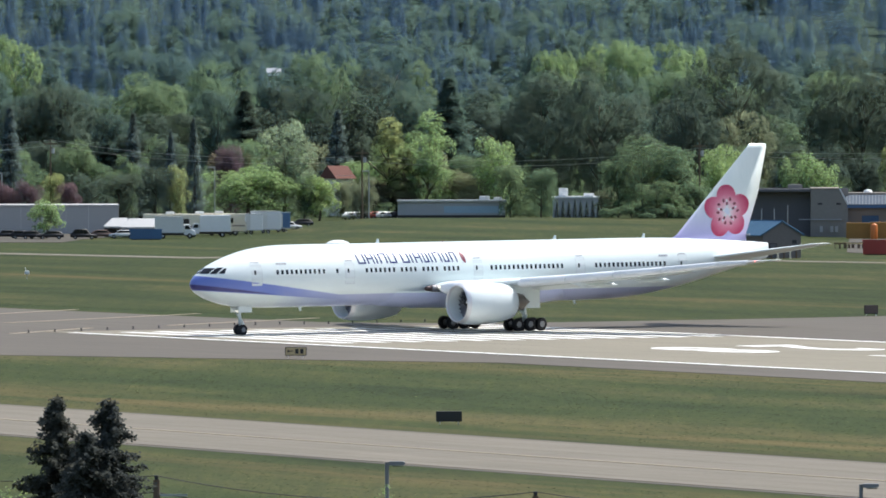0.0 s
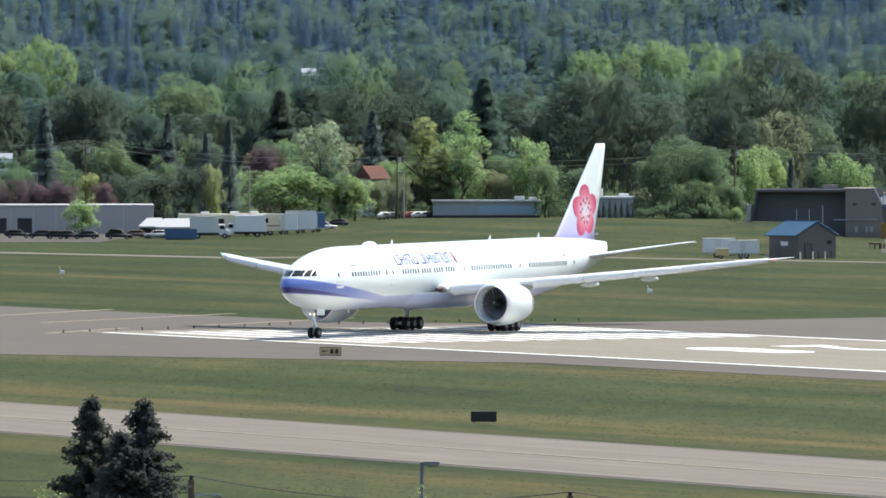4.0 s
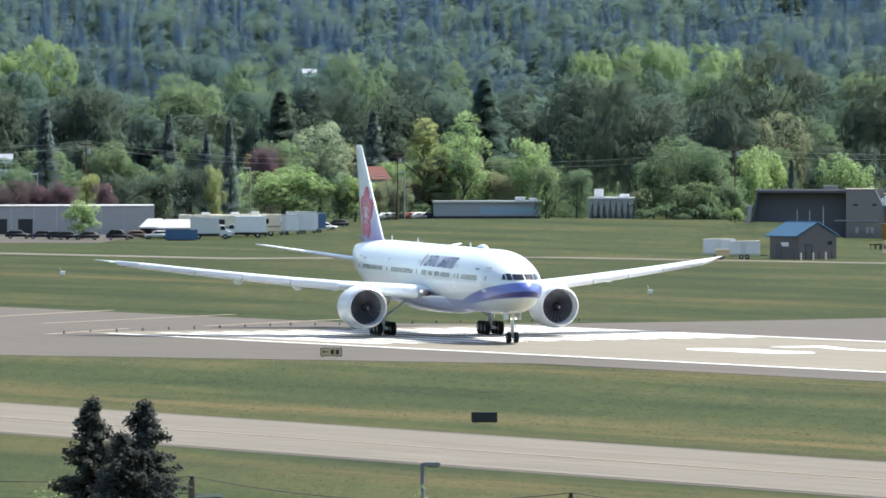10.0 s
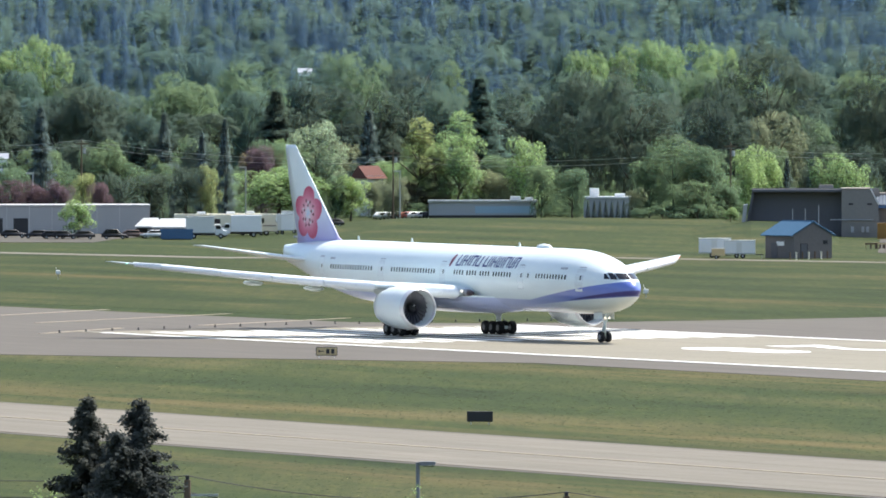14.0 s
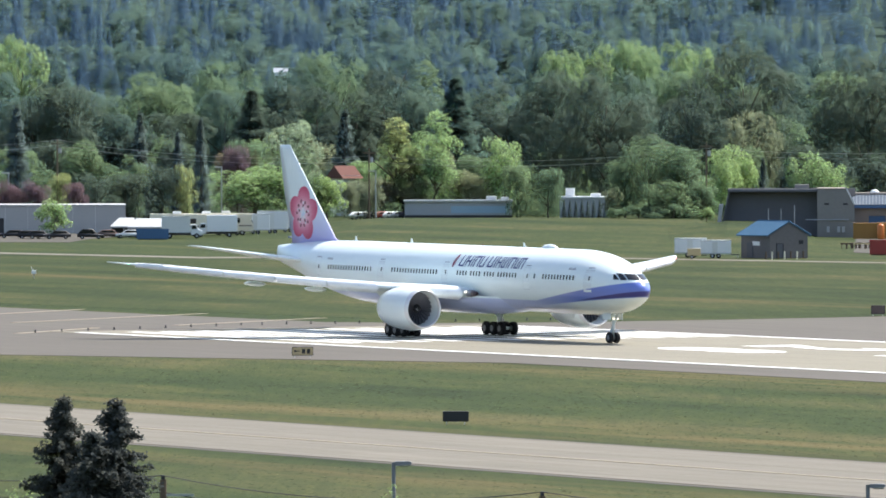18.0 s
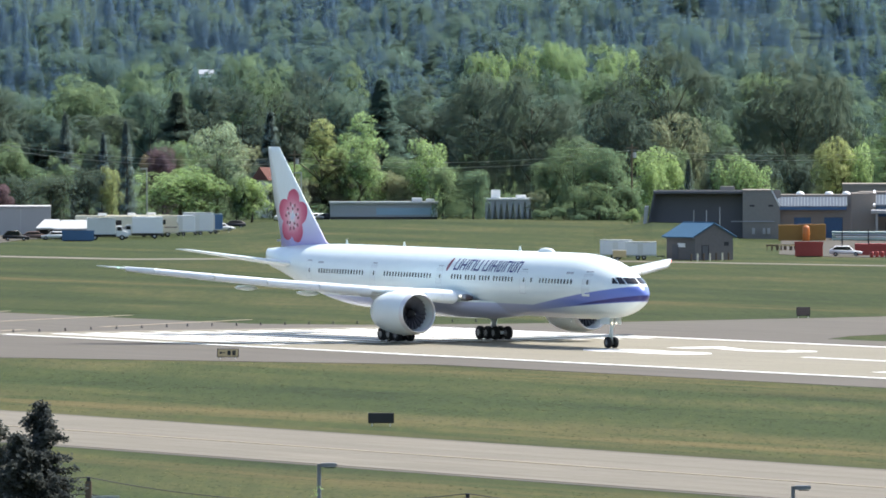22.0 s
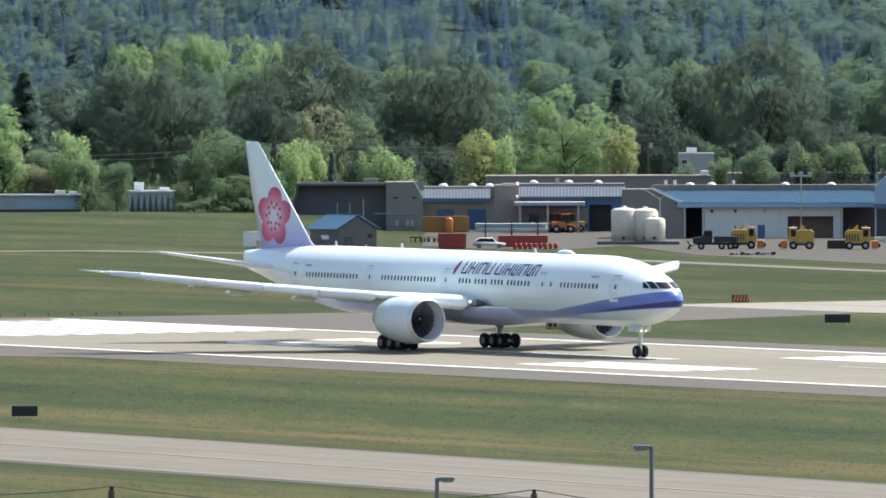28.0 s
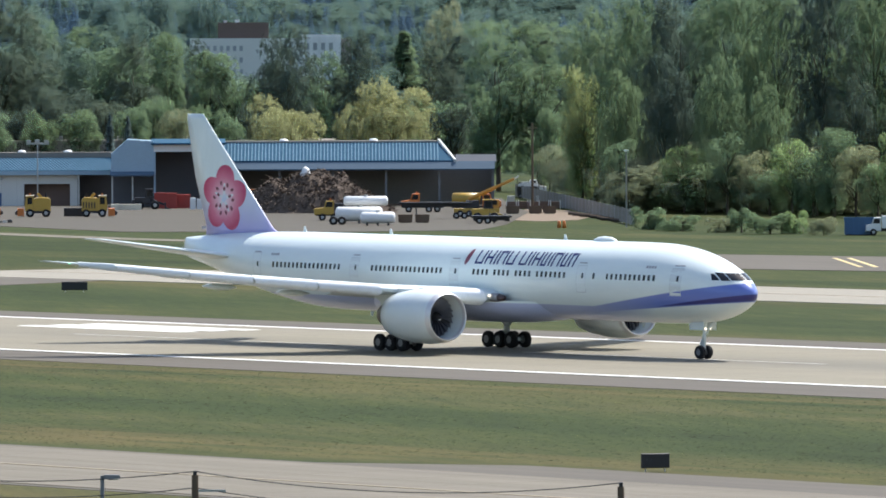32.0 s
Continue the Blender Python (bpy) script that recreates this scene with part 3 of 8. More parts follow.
HUB = plain("wheel_hub_grey", (0.24, 0.24, 0.25), 0.5, 0.2)
HOT = plain("exhaust_metal", (0.16, 0.14, 0.12), 0.4, 0.8)
BURNT = plain("burnt_red_metal", (0.07, 0.045, 0.045), 0.4, 0.4)


def glow(name, c, k):
    m, nt, b = tree_of(name)
    b.inputs["Emission Color"].default_value, b.inputs["Emission Strength"].default_value = (*c, 1), k
    return m


LAMP_WHITE, LAMP_RED, LAMP_GREEN = glow("landing_light_glow", (1, 0.86, 0.66), 1.2), glow("red_lamp_glow", (1, 0.08, 0.05), 3), glow("green_lamp_glow", (0.2, 1, 0.6), 1.5)

# distance behind the nose: half width, top, bottom
BODY = [(0.0, 0.02, 5.47, 5.43), (0.25, 0.58, 6.0, 4.92), (0.9, 1.14, 6.58, 4.42), (2.0, 1.74, 7.22, 3.93), (3.2, 2.2, 7.75, 3.55), (4.6, 2.58, 8.25, 3.28), (6.5, 2.88, 8.75, 3.1), (8.8, 3.05, 9.08, 3.02),
        (11.0, 3.1, 9.2, 3.0), (20, 3.1, 9.2, 3.0), (30, 3.1, 9.2, 3.0), (40, 3.1, 9.2, 3.0), (50, 3.1, 9.2, 3.0), (54, 3.06, 9.2, 3.16), (58, 2.9, 9.17, 3.65), (62, 2.55, 9.08, 4.38), (66, 2.0, 8.92, 5.33),
        (69.5, 1.25, 8.70, 6.12), (72, 0.62, 8.52, 6.62), (73.1, 0.24, 8.42, 6.92)]


def body_at(s):
    """Half width, top and bottom of the body, s metres behind the nose (smooth through the stations)."""
    for i in range(len(BODY) - 1):
        if s <= BODY[i + 1][0] or i == len(BODY) - 2:
            p0, p1, p2, p3 = BODY[max(i - 1, 0)], BODY[i], BODY[i + 1], BODY[min(i + 2, len(BODY) - 1)]
            t = (s - p1[0]) / (p2[0] - p1[0])
            out = []
            for k in (1, 2, 3):
                h = p2[0] - p1[0]
                m1 = (p2[k] - p0[k]) / max(p2[0] - p0[0], 1e-6) * h
                m2 = (p3[k] - p1[k]) / max(p3[0] - p1[0], 1e-6) * h
                if i == 0:
                    m1 = 2.6 * (p2[k] - p1[k])
                out.append((2 * t ** 3 - 3 * t ** 2 + 1) * p1[k] + (t ** 3 - 2 * t ** 2 + t) * m1 + (-2 * t ** 3 + 3 * t ** 2) * p2[k] + (t ** 3 - t ** 2) * m2)
            return out
    return BODY[-1][1:]


def skin(s, a, off=0.0):
    """A point of the body's skin; a is the angle up from its left side."""
    w, top, bot = body_at(s)
    zc, hz = (top + bot) / 2, (top - bot) / 2
    return Vector((-s, (w + off) * math.cos(a), zc + (hz + off) * math.sin(a)))


def angle_of(s, z):
    w, top, bot = body_at(s)
    return math.asin(max(-1, min(1, (z - (top + bot) / 2) / ((top - bot) / 2))))


def skin_patch(s0, s1, z0, z1, side, off=0.02, n=3, lean=0.0):
    """A plate that hugs the skin between two heights."""
    bm = bmesh.new()
    rows = []
    for i in range(n + 1):
        row = []
        for j in range(n + 1):
            z = z0 + (z1 - z0) * j / n
            s = s0 + (s1 - s0) * i / n - lean * (z - z0)
            a = angle_of(s, z)
            row.append([bm.verts.new(skin(s, a if side > 0 else math.pi - a, o)) for o in (off, -0.03)])
        rows.append(row)
    for i in range(n):
        for j in range(n):
            bm.faces.new((rows[i][j][0], rows[i + 1][j][0], rows[i + 1][j + 1][0], rows[i][j + 1][0]))
    ring = [rows[i][0] for i in range(n + 1)] + [rows[n][j] for j in range(1, n + 1)] + [rows[i][n] for i in range(n - 1, -1, -1)] + [rows[0][j] for j in range(n - 1, 0, -1)]
    for p, q in zip(ring, ring[1:] + ring[:1]):
        bm.faces.new((p[0], p[1], q[1], q[0]))
    bmesh.ops.recalc_face_normals(bm, faces=bm.faces[:])
    return bm


def skin_oval(s, z, rs, rz, side):
    """An oval plate that hugs the skin."""
    bm = bmesh.new()
    n, rings = 16, []
    for r in (1.0, 0.5):
        ring = []
        for i in range(n):
            q = 2 * math.pi * i / n
            ss, zz = s + r * rs * math.cos(q) - 0.25 * r * rz * math.sin(q), z + r * rz * math.sin(q)
            a = angle_of(ss, zz)
            ring.append(bm.verts.new(skin(ss, a if side > 0 else math.pi - a, 0.022)))
        rings.append(ring)
    for i in range(n):
        bm.faces.new((rings[0][i], rings[0][(i + 1) % n], rings[1][(i + 1) % n], rings[1][i]))
    bm.faces.new(rings[1])
    base = [bm.verts.new((v.co.x, v.co.y * 0.985, v.co.z)) for v in rings[0]]
    for i in range(n):
        bm.faces.new((rings[0][i], base[i], base[(i + 1) % n], rings[0][(i + 1) % n]))
    bmesh.ops.recalc_face_normals(bm, faces=bm.faces[:])
    return bm


def nose_patch(y0, y1, z0, z1, side, rake=0.0, n=4):
    """A pane on the nose between two widths and two heights; rake draws its outer top edge in."""
    def place(y, z, off):
        lo, hi = 0.3, 12.0
        for _ in range(40):
            mid = (lo + hi) / 2
            w, top, bot = body_at(mid)
            v = (y / w) ** 2 + ((z - (top + bot) / 2) / ((top - bot) / 2)) ** 2
            lo, hi = (mid, hi) if v > 1 else (lo, mid)
        p = Vector((-lo, side * y, z))
        out = Vector((0.9, side * 0.9 * y / 2, 0.75)).normalized()
        return p + out * off
    bm = bmesh.new()
    g = []
    for i in range(n + 1):
        row = []
        for j in range(n + 1):
            z = z0 + (z1 - z0) * j / n
            y = y0 + (y1 - rake * j / n - y0) * i / n
            row.append([bm.verts.new(place(y, z, o)) for o in (0.03, -0.04)])
        g.append(row)
    for i in range(n):
        for j in range(n):
            bm.faces.new((g[i][j][0], g[i + 1][j][0], g[i + 1][j + 1][0], g[i][j + 1][0]))
    ring = [g[i][0] for i in range(n + 1)] + [g[n][j] for j in range(1, n + 1)] + [g[i][n] for i in range(n - 1, -1, -1)] + [g[0][j] for j in range(n - 1, 0, -1)]
    for p, q in zip(ring, ring[1:] + ring[:1]):
        bm.faces.new((p[0], p[1], q[1], q[0]))
    bmesh.ops.recalc_face_normals(bm, faces=bm.faces[:])
    return bm


def foil(t, chord, thick):
    """Upper and lower outline of a wing section, from leading to trailing edge and back."""
    xs = (0.0, 0.015, 0.05, 0.13, 0.28, 0.48, 0.72, 1.0)
    up = [(x * chord, thick * chord * (2.97 * math.sqrt(x) - 1.26 * x - 3.5 * x * x + 2.84 * x ** 3 - 1.05 * x ** 4) * 0.5) for x in xs]
    return up + [(x, -0.75 * z) for x, z in up[-2:0:-1]]


def loft(stations, upright=False):
    """stations: (leading edge point, chord, thickness ratio) along the span."""
    bm = bmesh.new()
    rings = []
    for (x, y, z), chord, thick in stations:
        rings.append([bm.verts.new((x - a, y + b, z) if upright else (x - a, y, z + b)) for a, b in foil(0, chord, thick)])
    n = len(rings[0])
    for a, b in zip(rings, rings[1:]):
        for i in range(n):
            bm.faces.new((a[i], a[(i + 1) % n], b[(i + 1) % n], b[i]))
    bm.faces.new(rings[0]), bm.faces.new(rings[-1][::-1])
    bmesh.ops.recalc_face_normals(bm, faces=bm.faces[:])
    return bm


def wing_z(y):
    return 4.6 + 0.075 * (y - 3) + 0.00085 * (y - 3) ** 2


def wing_le(y):
    return -27.2 - (y - 3) * 0.618 if y < 29 else -43.27 - (y - 29) * 1.38


def wing_te(y):
    if y < 10.5:
        return -39.6 - (y - 3) * 0.10
    if y < 29:
        return -40.35 - (y - 10.5) * 0.385
    return -47.47 - (y - 29) * 0.42


def wheel_mesh(r, w):
    prof = [(-w / 2, r * 0.45), (-w / 2, r * 0.78), (-w * 0.42, r * 0.93), (-w * 0.25, r), (w * 0.25, r), (w * 0.42, r * 0.93), (w / 2, r * 0.78), (w / 2, r * 0.45)]
    return lathe(prof, "Y", 20, (0, 0, 0), False)


def rim_mesh(r, w):
    return lathe([(-w * 0.44, r * 0.1), (-w * 0.50, r * 0.2), (-w * 0.40, r * 0.34), (-w * 0.505, r * 0.53), (w * 0.505, r * 0.53), (w * 0.40, r * 0.34), (w * 0.50, r * 0.2), (w * 0.44, r * 0.1)], "Y", 16)


FIN = [((-59.6, 0, 8.7), 10.75, 0.072), ((-61.1, 0, 9.4), 9.2, 0.080), ((-65.45, 0, 13.6), 6.45, 0.084), ((-70.3, 0, 18.25), 2.7, 0.09), ((-70.75, 0, 18.72), 2.2, 0.06)]


def fin_half(x, z):
    """Half thickness of the fin at a point of its side."""
    for (p, c0, t0), (q, c1, t1) in zip(FIN, FIN[1:]):
        if z <= q[2]:
            k = (z - p[2]) / (q[2] - p[2])
            le, c, t = p[0] + (q[0] - p[0]) * k, c0 + (c1 - c0) * k, t0 + (t1 - t0) * k
            f = min(1.0, max(0.0, (le - x) / c))
            return t * c * (2.97 * math.sqrt(f) - 1.26 * f - 3.5 * f * f + 2.84 * f ** 3 - 1.05 * f ** 4) * 0.5
    return 0.05


def on_fin(px, pz, ra, rb, turn, side, off, wide=1.0, about=0.0):
    """An oval plate that lies on the fin's side."""
    bm = bmesh.new()
    n, rings = 18, []
    for r in (1.0, 0.66, 0.33):
        ring = []
        for i in range(n):
            q = 2 * math.pi * i / n
            x = px + r * (ra * math.cos(q) * math.cos(turn) - rb * math.sin(q) * math.sin(turn))
            z = pz + r * (ra * math.cos(q) * math.sin(turn) + rb * math.sin(q) * math.cos(turn))
            x = about + wide * (x - about)
            ring.append(bm.verts.new((x, side * (fin_half(x, z) * (1.0 if side > 0 else 0.75) + off), z)))
        rings.append(ring)
    for a, b in zip(rings, rings[1:]):
        for i in range(n):
            bm.faces.new((a[i], a[(i + 1) % n], b[(i + 1) % n], b[i]))
    bm.faces.new(rings[-1])
    skirt = [bm.verts.new((v.co.x, v.co.y - side * (off + 0.03), v.co.z)) for v in rings[0]]
    for i in range(n):
        bm.faces.new((rings[0][i], skirt[i], skirt[(i + 1) % n], rings[0][(i + 1) % n]))
    bmesh.ops.recalc_face_normals(bm, faces=bm.faces[:])
    return bm


def build_airliner():
    jet = blank("airliner", pose(0, 0, 0), "white twin-engined airliner with lilac belly and blossom tail", "airplane")
    # body
    bm = bmesh.new()
    stations = [0, 0.06, 0.15, 0.3, 0.5, 0.8, 1.2, 1.6, 2.0, 2.5, 3.0, 3.5, 4.0, 4.6, 5.2, 6, 7, 8, 9, 10, 11] + list(range(13, 51, 2)) + list(range(51, 73)) + [72.6, 73.1]
    n = 48
    rings = [[bm.verts.new(skin(s, 2 * math.pi * i / n)) for i in range(n)] for s in stations]
    for a, b in zip(rings, rings[1:]):
        for i in range(n):
            bm.faces.new((a[i], b[i], b[(i + 1) % n], a[(i + 1) % n]))
    bm.faces.new(rings[0]), bm.faces.new(rings[-1][::-1])
    bmesh.ops.recalc_face_normals(bm, faces=bm.faces[:])
    fus = part("fuselage", bm, AIR_PAINT, jet, "white fuselage with lilac belly and blue nose bands", True)
    # belly fairing
    bm = bmesh.new()
    rings = []
    for s, w, zb in ((21.5, 1.6, 3.1), (23.5, 2.6, 2.85), (27, 3.45, 2.6), (33, 3.7, 2.5), (39, 3.6, 2.52), (43, 2.9, 2.75), (46.5, 1.7, 3.1)):
        rings.append([bm.verts.new((-s, w * math.cos(math.pi + math.pi * i / 14), 4.4 + (4.4 - zb) * math.sin(math.pi + math.pi * i / 14))) for i in range(15)])
    for a, b in zip(rings, rings[1:]):
        for i in range(14):
            bm.faces.new((a[i], a[i + 1], b[i + 1], b[i]))
    bm.faces.new(rings[0]), bm.faces.new(rings[-1][::-1])
    bmesh.ops.recalc_face_normals(bm, faces=bm.faces[:])
    part("belly_fairing", bm, AIR_PAINT, fus, "", True)
    # cabin windows, in their groups
    pane = {}
    for side in (1, -1):
        pane[side] = mesh_of("window", skin_patch(29.86, 30.12, 6.36, 6.80, side, 0.015, 1), GLASS_DARK)
    groups = [(8.25, 14.55), (15.5, 15.6), (19.15, 22.8), (23.5, 25.75), (26.2, 28.45), (28.85, 31.1), (34.75, 44.1), (48.1, 57.9)]
    for side in (1, -1):
        for a, b in groups:
            for k in range(max(1, int(round((b - a) / 0.56)))):
                s = a + 0.56 * k + 0.14
                if 11 < s < 50:
                    part("window", pane[side], GLASS_DARK, fus, m=pose(30 - s, 0, 0))
                else:
                    part("window", skin_patch(s - 0.14, s + 0.14, 6.36, 6.80, side, 0.015, 1), GLASS_DARK, fus)
        for s in (6.05, 17.2, 33.2, 46.2, 59.7):
            h0, h1 = (5.32, 7.32) if s < 55 else (5.75, 7.45)
            door = part("door", skin_patch(s - 0.53, s + 0.53, h0, h1, side, 0.012), AIR_WHITE, fus, "white cabin door in a thin grey outline")
            for e in ((s - 0.58, s - 0.53, h0, h1), (s + 0.53, s + 0.58, h0, h1), (s - 0.58, s + 0.58, h0 - 0.06, h0), (s - 0.58, s + 0.58, h1, h1 + 0.06)):
                part("outline", skin_patch(*e, side, 0.014), PANEL_LINE, door)
            part("door_bar", skin_patch(s - 0.45, s + 0.45, 7.52, 7.60, side, 0.02, 1), FAINT, door, "thin grey bar above the door")
            part("door_window", skin_patch(s - 0.3, s - 0.1, 6.38, 6.78, side, 0.02, 1), GLASS_DARK, door)
        # cockpit glazing: the front pane and two side panes
        for y0, y1, z0, z1, rake in ((0.07, 1.0, 6.52, 7.06, 0.0), (1.08, 1.48, 6.5, 7.1, 0.05), (1.54, 1.84, 6.53, 7.02, 0.2)):
            part("cockpit_window", nose_patch(y0, y1, z0, z1, side, rake), GLASS_DARK, fus)
        # airline title: plain slanted bars, with the emblem behind it
        x = 18.2
        widths = (1.05, 0.95, 0.32, 1.0, 1.02, 0, 1.02, 0.32, 0.92, 0.72, 0.32, 1.0, 0.78, 0.82)
        for w in (widths if side > 0 else widths[::-1]):
            if w:
                part("title_bar", skin_patch(x + 0.2, x + 0.36, 7.22, 8.26, side, 0.02, 3, 0.18), LETTER, fus)
                if w > 0.5:
                    part("title_bar", skin_patch(x + w - 0.06, x + w + 0.1, 7.22, 8.26, side, 0.02, 3, 0.18), LETTER, fus)
                    zb = (7.22, 8.12, 7.66)[int(w * 100) % 3]
                    part("title_bar", skin_patch(x + 0.28, x + w, zb, zb + 0.14, side, 0.022, 2, 0.18), LETTER, fus)
            x += (w if w else 0.3) + 0.148
        bm = skin_oval(31.5 if side > 0 else 31.75, 7.72, 0.25, 0.62, side)
        part("emblem", bm, EMBLEM, fus, "dark red oval emblem")
        for s in (8.4, 56.6):
            for k in range(4):
                part("registration_bar", skin_patch(s + 0.3 * k, s + 0.3 * k + 0.2, 7.32, 7.5, side, 0.02, 1), FAINT, fus)
    part("satcom_dome", lathe([(-19.4, 0.02), (-19.2, 0.22), (-18.7, 0.40), (-18.0, 0.46), (-17.2, 0.42), (-16.7, 0.25), (-16.4, 0.02)], "X", 16, (0, 0, 9.12)), AIR_WHITE, fus, "low white radome", True)
    for s in (22.6, 45.0, 56.5):
        part("antenna", prism([(-s, 9.15), (-s - 0.45, 9.15), (-s - 0.42, 9.62), (-s - 0.25, 9.64)], -0.03, 0.03, "Y"), AIR_WHITE, fus)
    for s, zb in ((13.0, 3.0), (47.5, 3.0)):
        part("antenna", prism([(-s, zb), (-s - 0.4, zb), (-s - 0.38, zb - 0.4), (-s - 0.2, zb - 0.42)], -0.03, 0.03, "Y"), AIR_GREY, fus)
    part("beacon", lathe([(9.18, 0.09), (9.27, 0.08), (9.31, 0.03)], "Z", 10, (-31, 0, 0)), EMBLEM, fus, "red beacon lamp", True)
    # fin with the blossom
    fin = part("fin", loft(FIN, True), FIN_PAINT, jet, "white fin with lilac foot", True)
    for side in (1, -1):
        cx, cz = -67.6, 11.75
        for k in range(5):
            a = radians(86 + 72 * k)
            part("petal", on_fin(cx + 1.56 * math.cos(a), cz + 1.56 * math.sin(a), 1.22 + 0.10 * (k % 2), 1.16, a, side, 0.014 + 0.004 * (k % 3), 1.1, cx), PETAL, fin, "pink petal of the tail blossom")
            part("petal_heart", on_fin(cx + 0.8 * math.cos(a), cz + 0.8 * math.sin(a), 0.5, 0.12, a, side, 0.022, 1.07, cx), AIR_WHITE, fin, "white streak of the blossom")
            for j, rr in ((-0.34, 1.2), (0.34, 1.3), (0.0, 0.8)):
                part("stamen", on_fin(cx + rr * math.cos(a + j), cz + rr * math.sin(a + j), 0.2, 0.13, a, side, 0.03, 1.07, cx), EMBLEM, fin, "dark red dot of the blossom")
    part("rudder_gap", boxes(((-70.55, -0.34, 9.2), (-70.45, 0.34, 9.4))), FAINT, fin)
    # wings, tailplanes, engines, gear legs: built for each side
    hung = []
    for side, word in ((1, "left"), (-1, "right")):
        st = []
        for y in (0.5, 3, 6, 10.5, 15, 20, 25, 29, 30.5, 31.6, 32.4):
            c = wing_le(y) - wing_te(y)
            st.append(((wing_le(y), side * y, wing_z(y)), c if y < 32 else c * 0.8, 0.125 - 0.0012 * y))
        wing = part("wing", loft(st), AIR_GREY, jet, "grey-white swept wing with raked tip", True)
        # bright leading edge, in slats
        for y0, y1 in ((4.2, 8.2), (11.2, 15.4), (15.5, 19.7), (19.8, 24.0), (24.1, 28.95), (29.0, 30.8)):
            bm = bmesh.new()
            ring = []
            for y in (y0, y1):
                c = wing_le(y) - wing_te(y)
                q = [(0.10 * c, 0.045 * c), (0.05 * c, 0.041 * c), (0.015 * c, 0.024 * c), (-0.02 * c, -0.004 * c), (0.02 * c, -0.03 * c), (0.06 * c, -0.042 * c)]
                ring.append([bm.verts.new((wing_le(y) + 0.2 - a, side * y, wing_z(y) - 0.05 + b * 1.12 + (0.09 if b > 0 else -0.09))) for a, b in q])
            for i in range(5):
                bm.faces.new((ring[0][i], ring[0][i + 1], ring[1][i + 1], ring[1][i]))
            bmesh.ops.recalc_face_normals(bm, faces=bm.faces[:])
            part("slat", bm, SLAT, wing, "bright metal leading-edge slat", True)
        # flaps, a little lowered
        for y0, y1, drop in ((3.6, 9.8, 0.45), (11.0, 17.2, 0.22), (17.4, 22.8, 0.20)):
            bm = bmesh.new()
            r = []
            for y in (y0, y1):
                c = (wing_le(y) - wing_te(y)) * 0.2
                te, z = wing_te(y), wing_z(y)
                r.append([bm.verts.new(p) for p in ((te + 0.35 * c, side * y, z - 0.02), (te - 0.5 * c, side * y, z - drop), (te - 0.48 * c, side * y, z - drop - 0.06), (te + 0.3 * c, side * y, z - 0.2))])
            for i in range(4):
                bm.faces.new((r[0][i], r[0][(i + 1) % 4], r[1][(i + 1) % 4], r[1][i]))
            bm.faces.new(r[0]), bm.faces.new(r[1][::-1])
            bmesh.ops.recalc_face_normals(bm, faces=bm.faces[:])
            part("flap", bm, AIR_GREY, wing)
        for y in (13.4, 19.0):
            te, z = wing_te(y), wing_z(y)
            part("flap_fairing", lathe([(te - 1.5, 0.02), (te - 0.9, 0.17), (te + 0.5, 0.27), (te + 2.0, 0.22), (te + 3.0, 0.03)], "X", 12, (0, side * y, z - 0.62)), AIR_GREY, wing, "", True)
        part("navigation_lamp", lathe([(wing_le(31.2) - 0.1, 0.02), (wing_le(31.2) + 0.12, 0.07), (wing_le(31.2) + 0.22, 0.02)], "X", 8, (0, side * 31.2, wing_z(31.2))), LAMP_RED if side > 0 else LAMP_GREEN, wing,
             "red wingtip lamp" if side > 0 else "green wingtip lamp", True)
        part("wing_root_cap", lathe([(-26.2, 0.04), (-26.38, 0.2), (-26.95, 0.33)], "X", 12, (0, side * 3.35, wing_z(3) + 0.02)), BURNT, wing, "reddish metal fairing at the wing root", True)
        part("root_collar", lathe([(-26.95, 0.34), (-27.2, 0.37), (-28.0, 0.36)], "X", 12, (0, side * 3.35, wing_z(3) + 0.02)), HUB, wing, "grey metal collar", True)
        part("landing_light", lathe([(-27.55, 0.02), (-27.6, 0.1), (-27.7, 0.11)], "X", 12, (0, side * 3.85, wing_z(3.85) + 0.12)), LAMP_WHITE, wing, "lit landing light in the wing root", True)
        st = [((-62.6, side * 0.4, 6.85), 7.9, 0.09), ((-63.8, side * 1.8, 7.02), 7.0, 0.09), ((-70.2, side * 10.2, 8.38), 2.7, 0.08), ((-71.0, side * 10.76, 8.47), 1.9, 0.06)]
        hung.append(wing)
        tail = part("tailplane", loft(st), AIR_WHITE, jet, "white swept tailplane", True)
        # engine
        at_ = (0, side * 9.69, 3.25)
        eng = part("engine", lathe([(-25.5, 1.82), (-25.7, 1.93), (-26.4, 2.07), (-27.6, 2.16), (-29.2, 2.12), (-30.8, 1.92), (-32.0, 1.64), (-32.0, 1.54), (-30.0, 1.6), (-27.2, 1.66), (-26.0, 1.69), (-25.62, 1.73), (-25.5, 1.82)], "X", 40, at_, False), AIR_WHITE, jet,
                   "large white engine nacelle", True)
        hung.extend((tail, eng))
        part("intake_lip", lathe([(-25.9, 2.0), (-25.66, 1.925), (-25.46, 1.83), (-25.44, 1.79), (-25.56, 1.725), (-25.8, 1.69)], "X", 40, at_, False), BARE, eng, "polished intake lip", True)
        part("fan_case", lathe([(-27.25, 1.66), (-27.3, 1.0), (-27.32, 0.2)], "X", 32, at_), FAN_BACK, eng)
        fan = part("fan", lathe([(-26.3, 0.02), (-26.45, 0.16), (-26.75, 0.34), (-27.05, 0.44), (-27.2, 0.45)], "X", 20), BLACK, eng, "dark fan with a white spiral on its spinner", True, Matrix.Translation(at_))
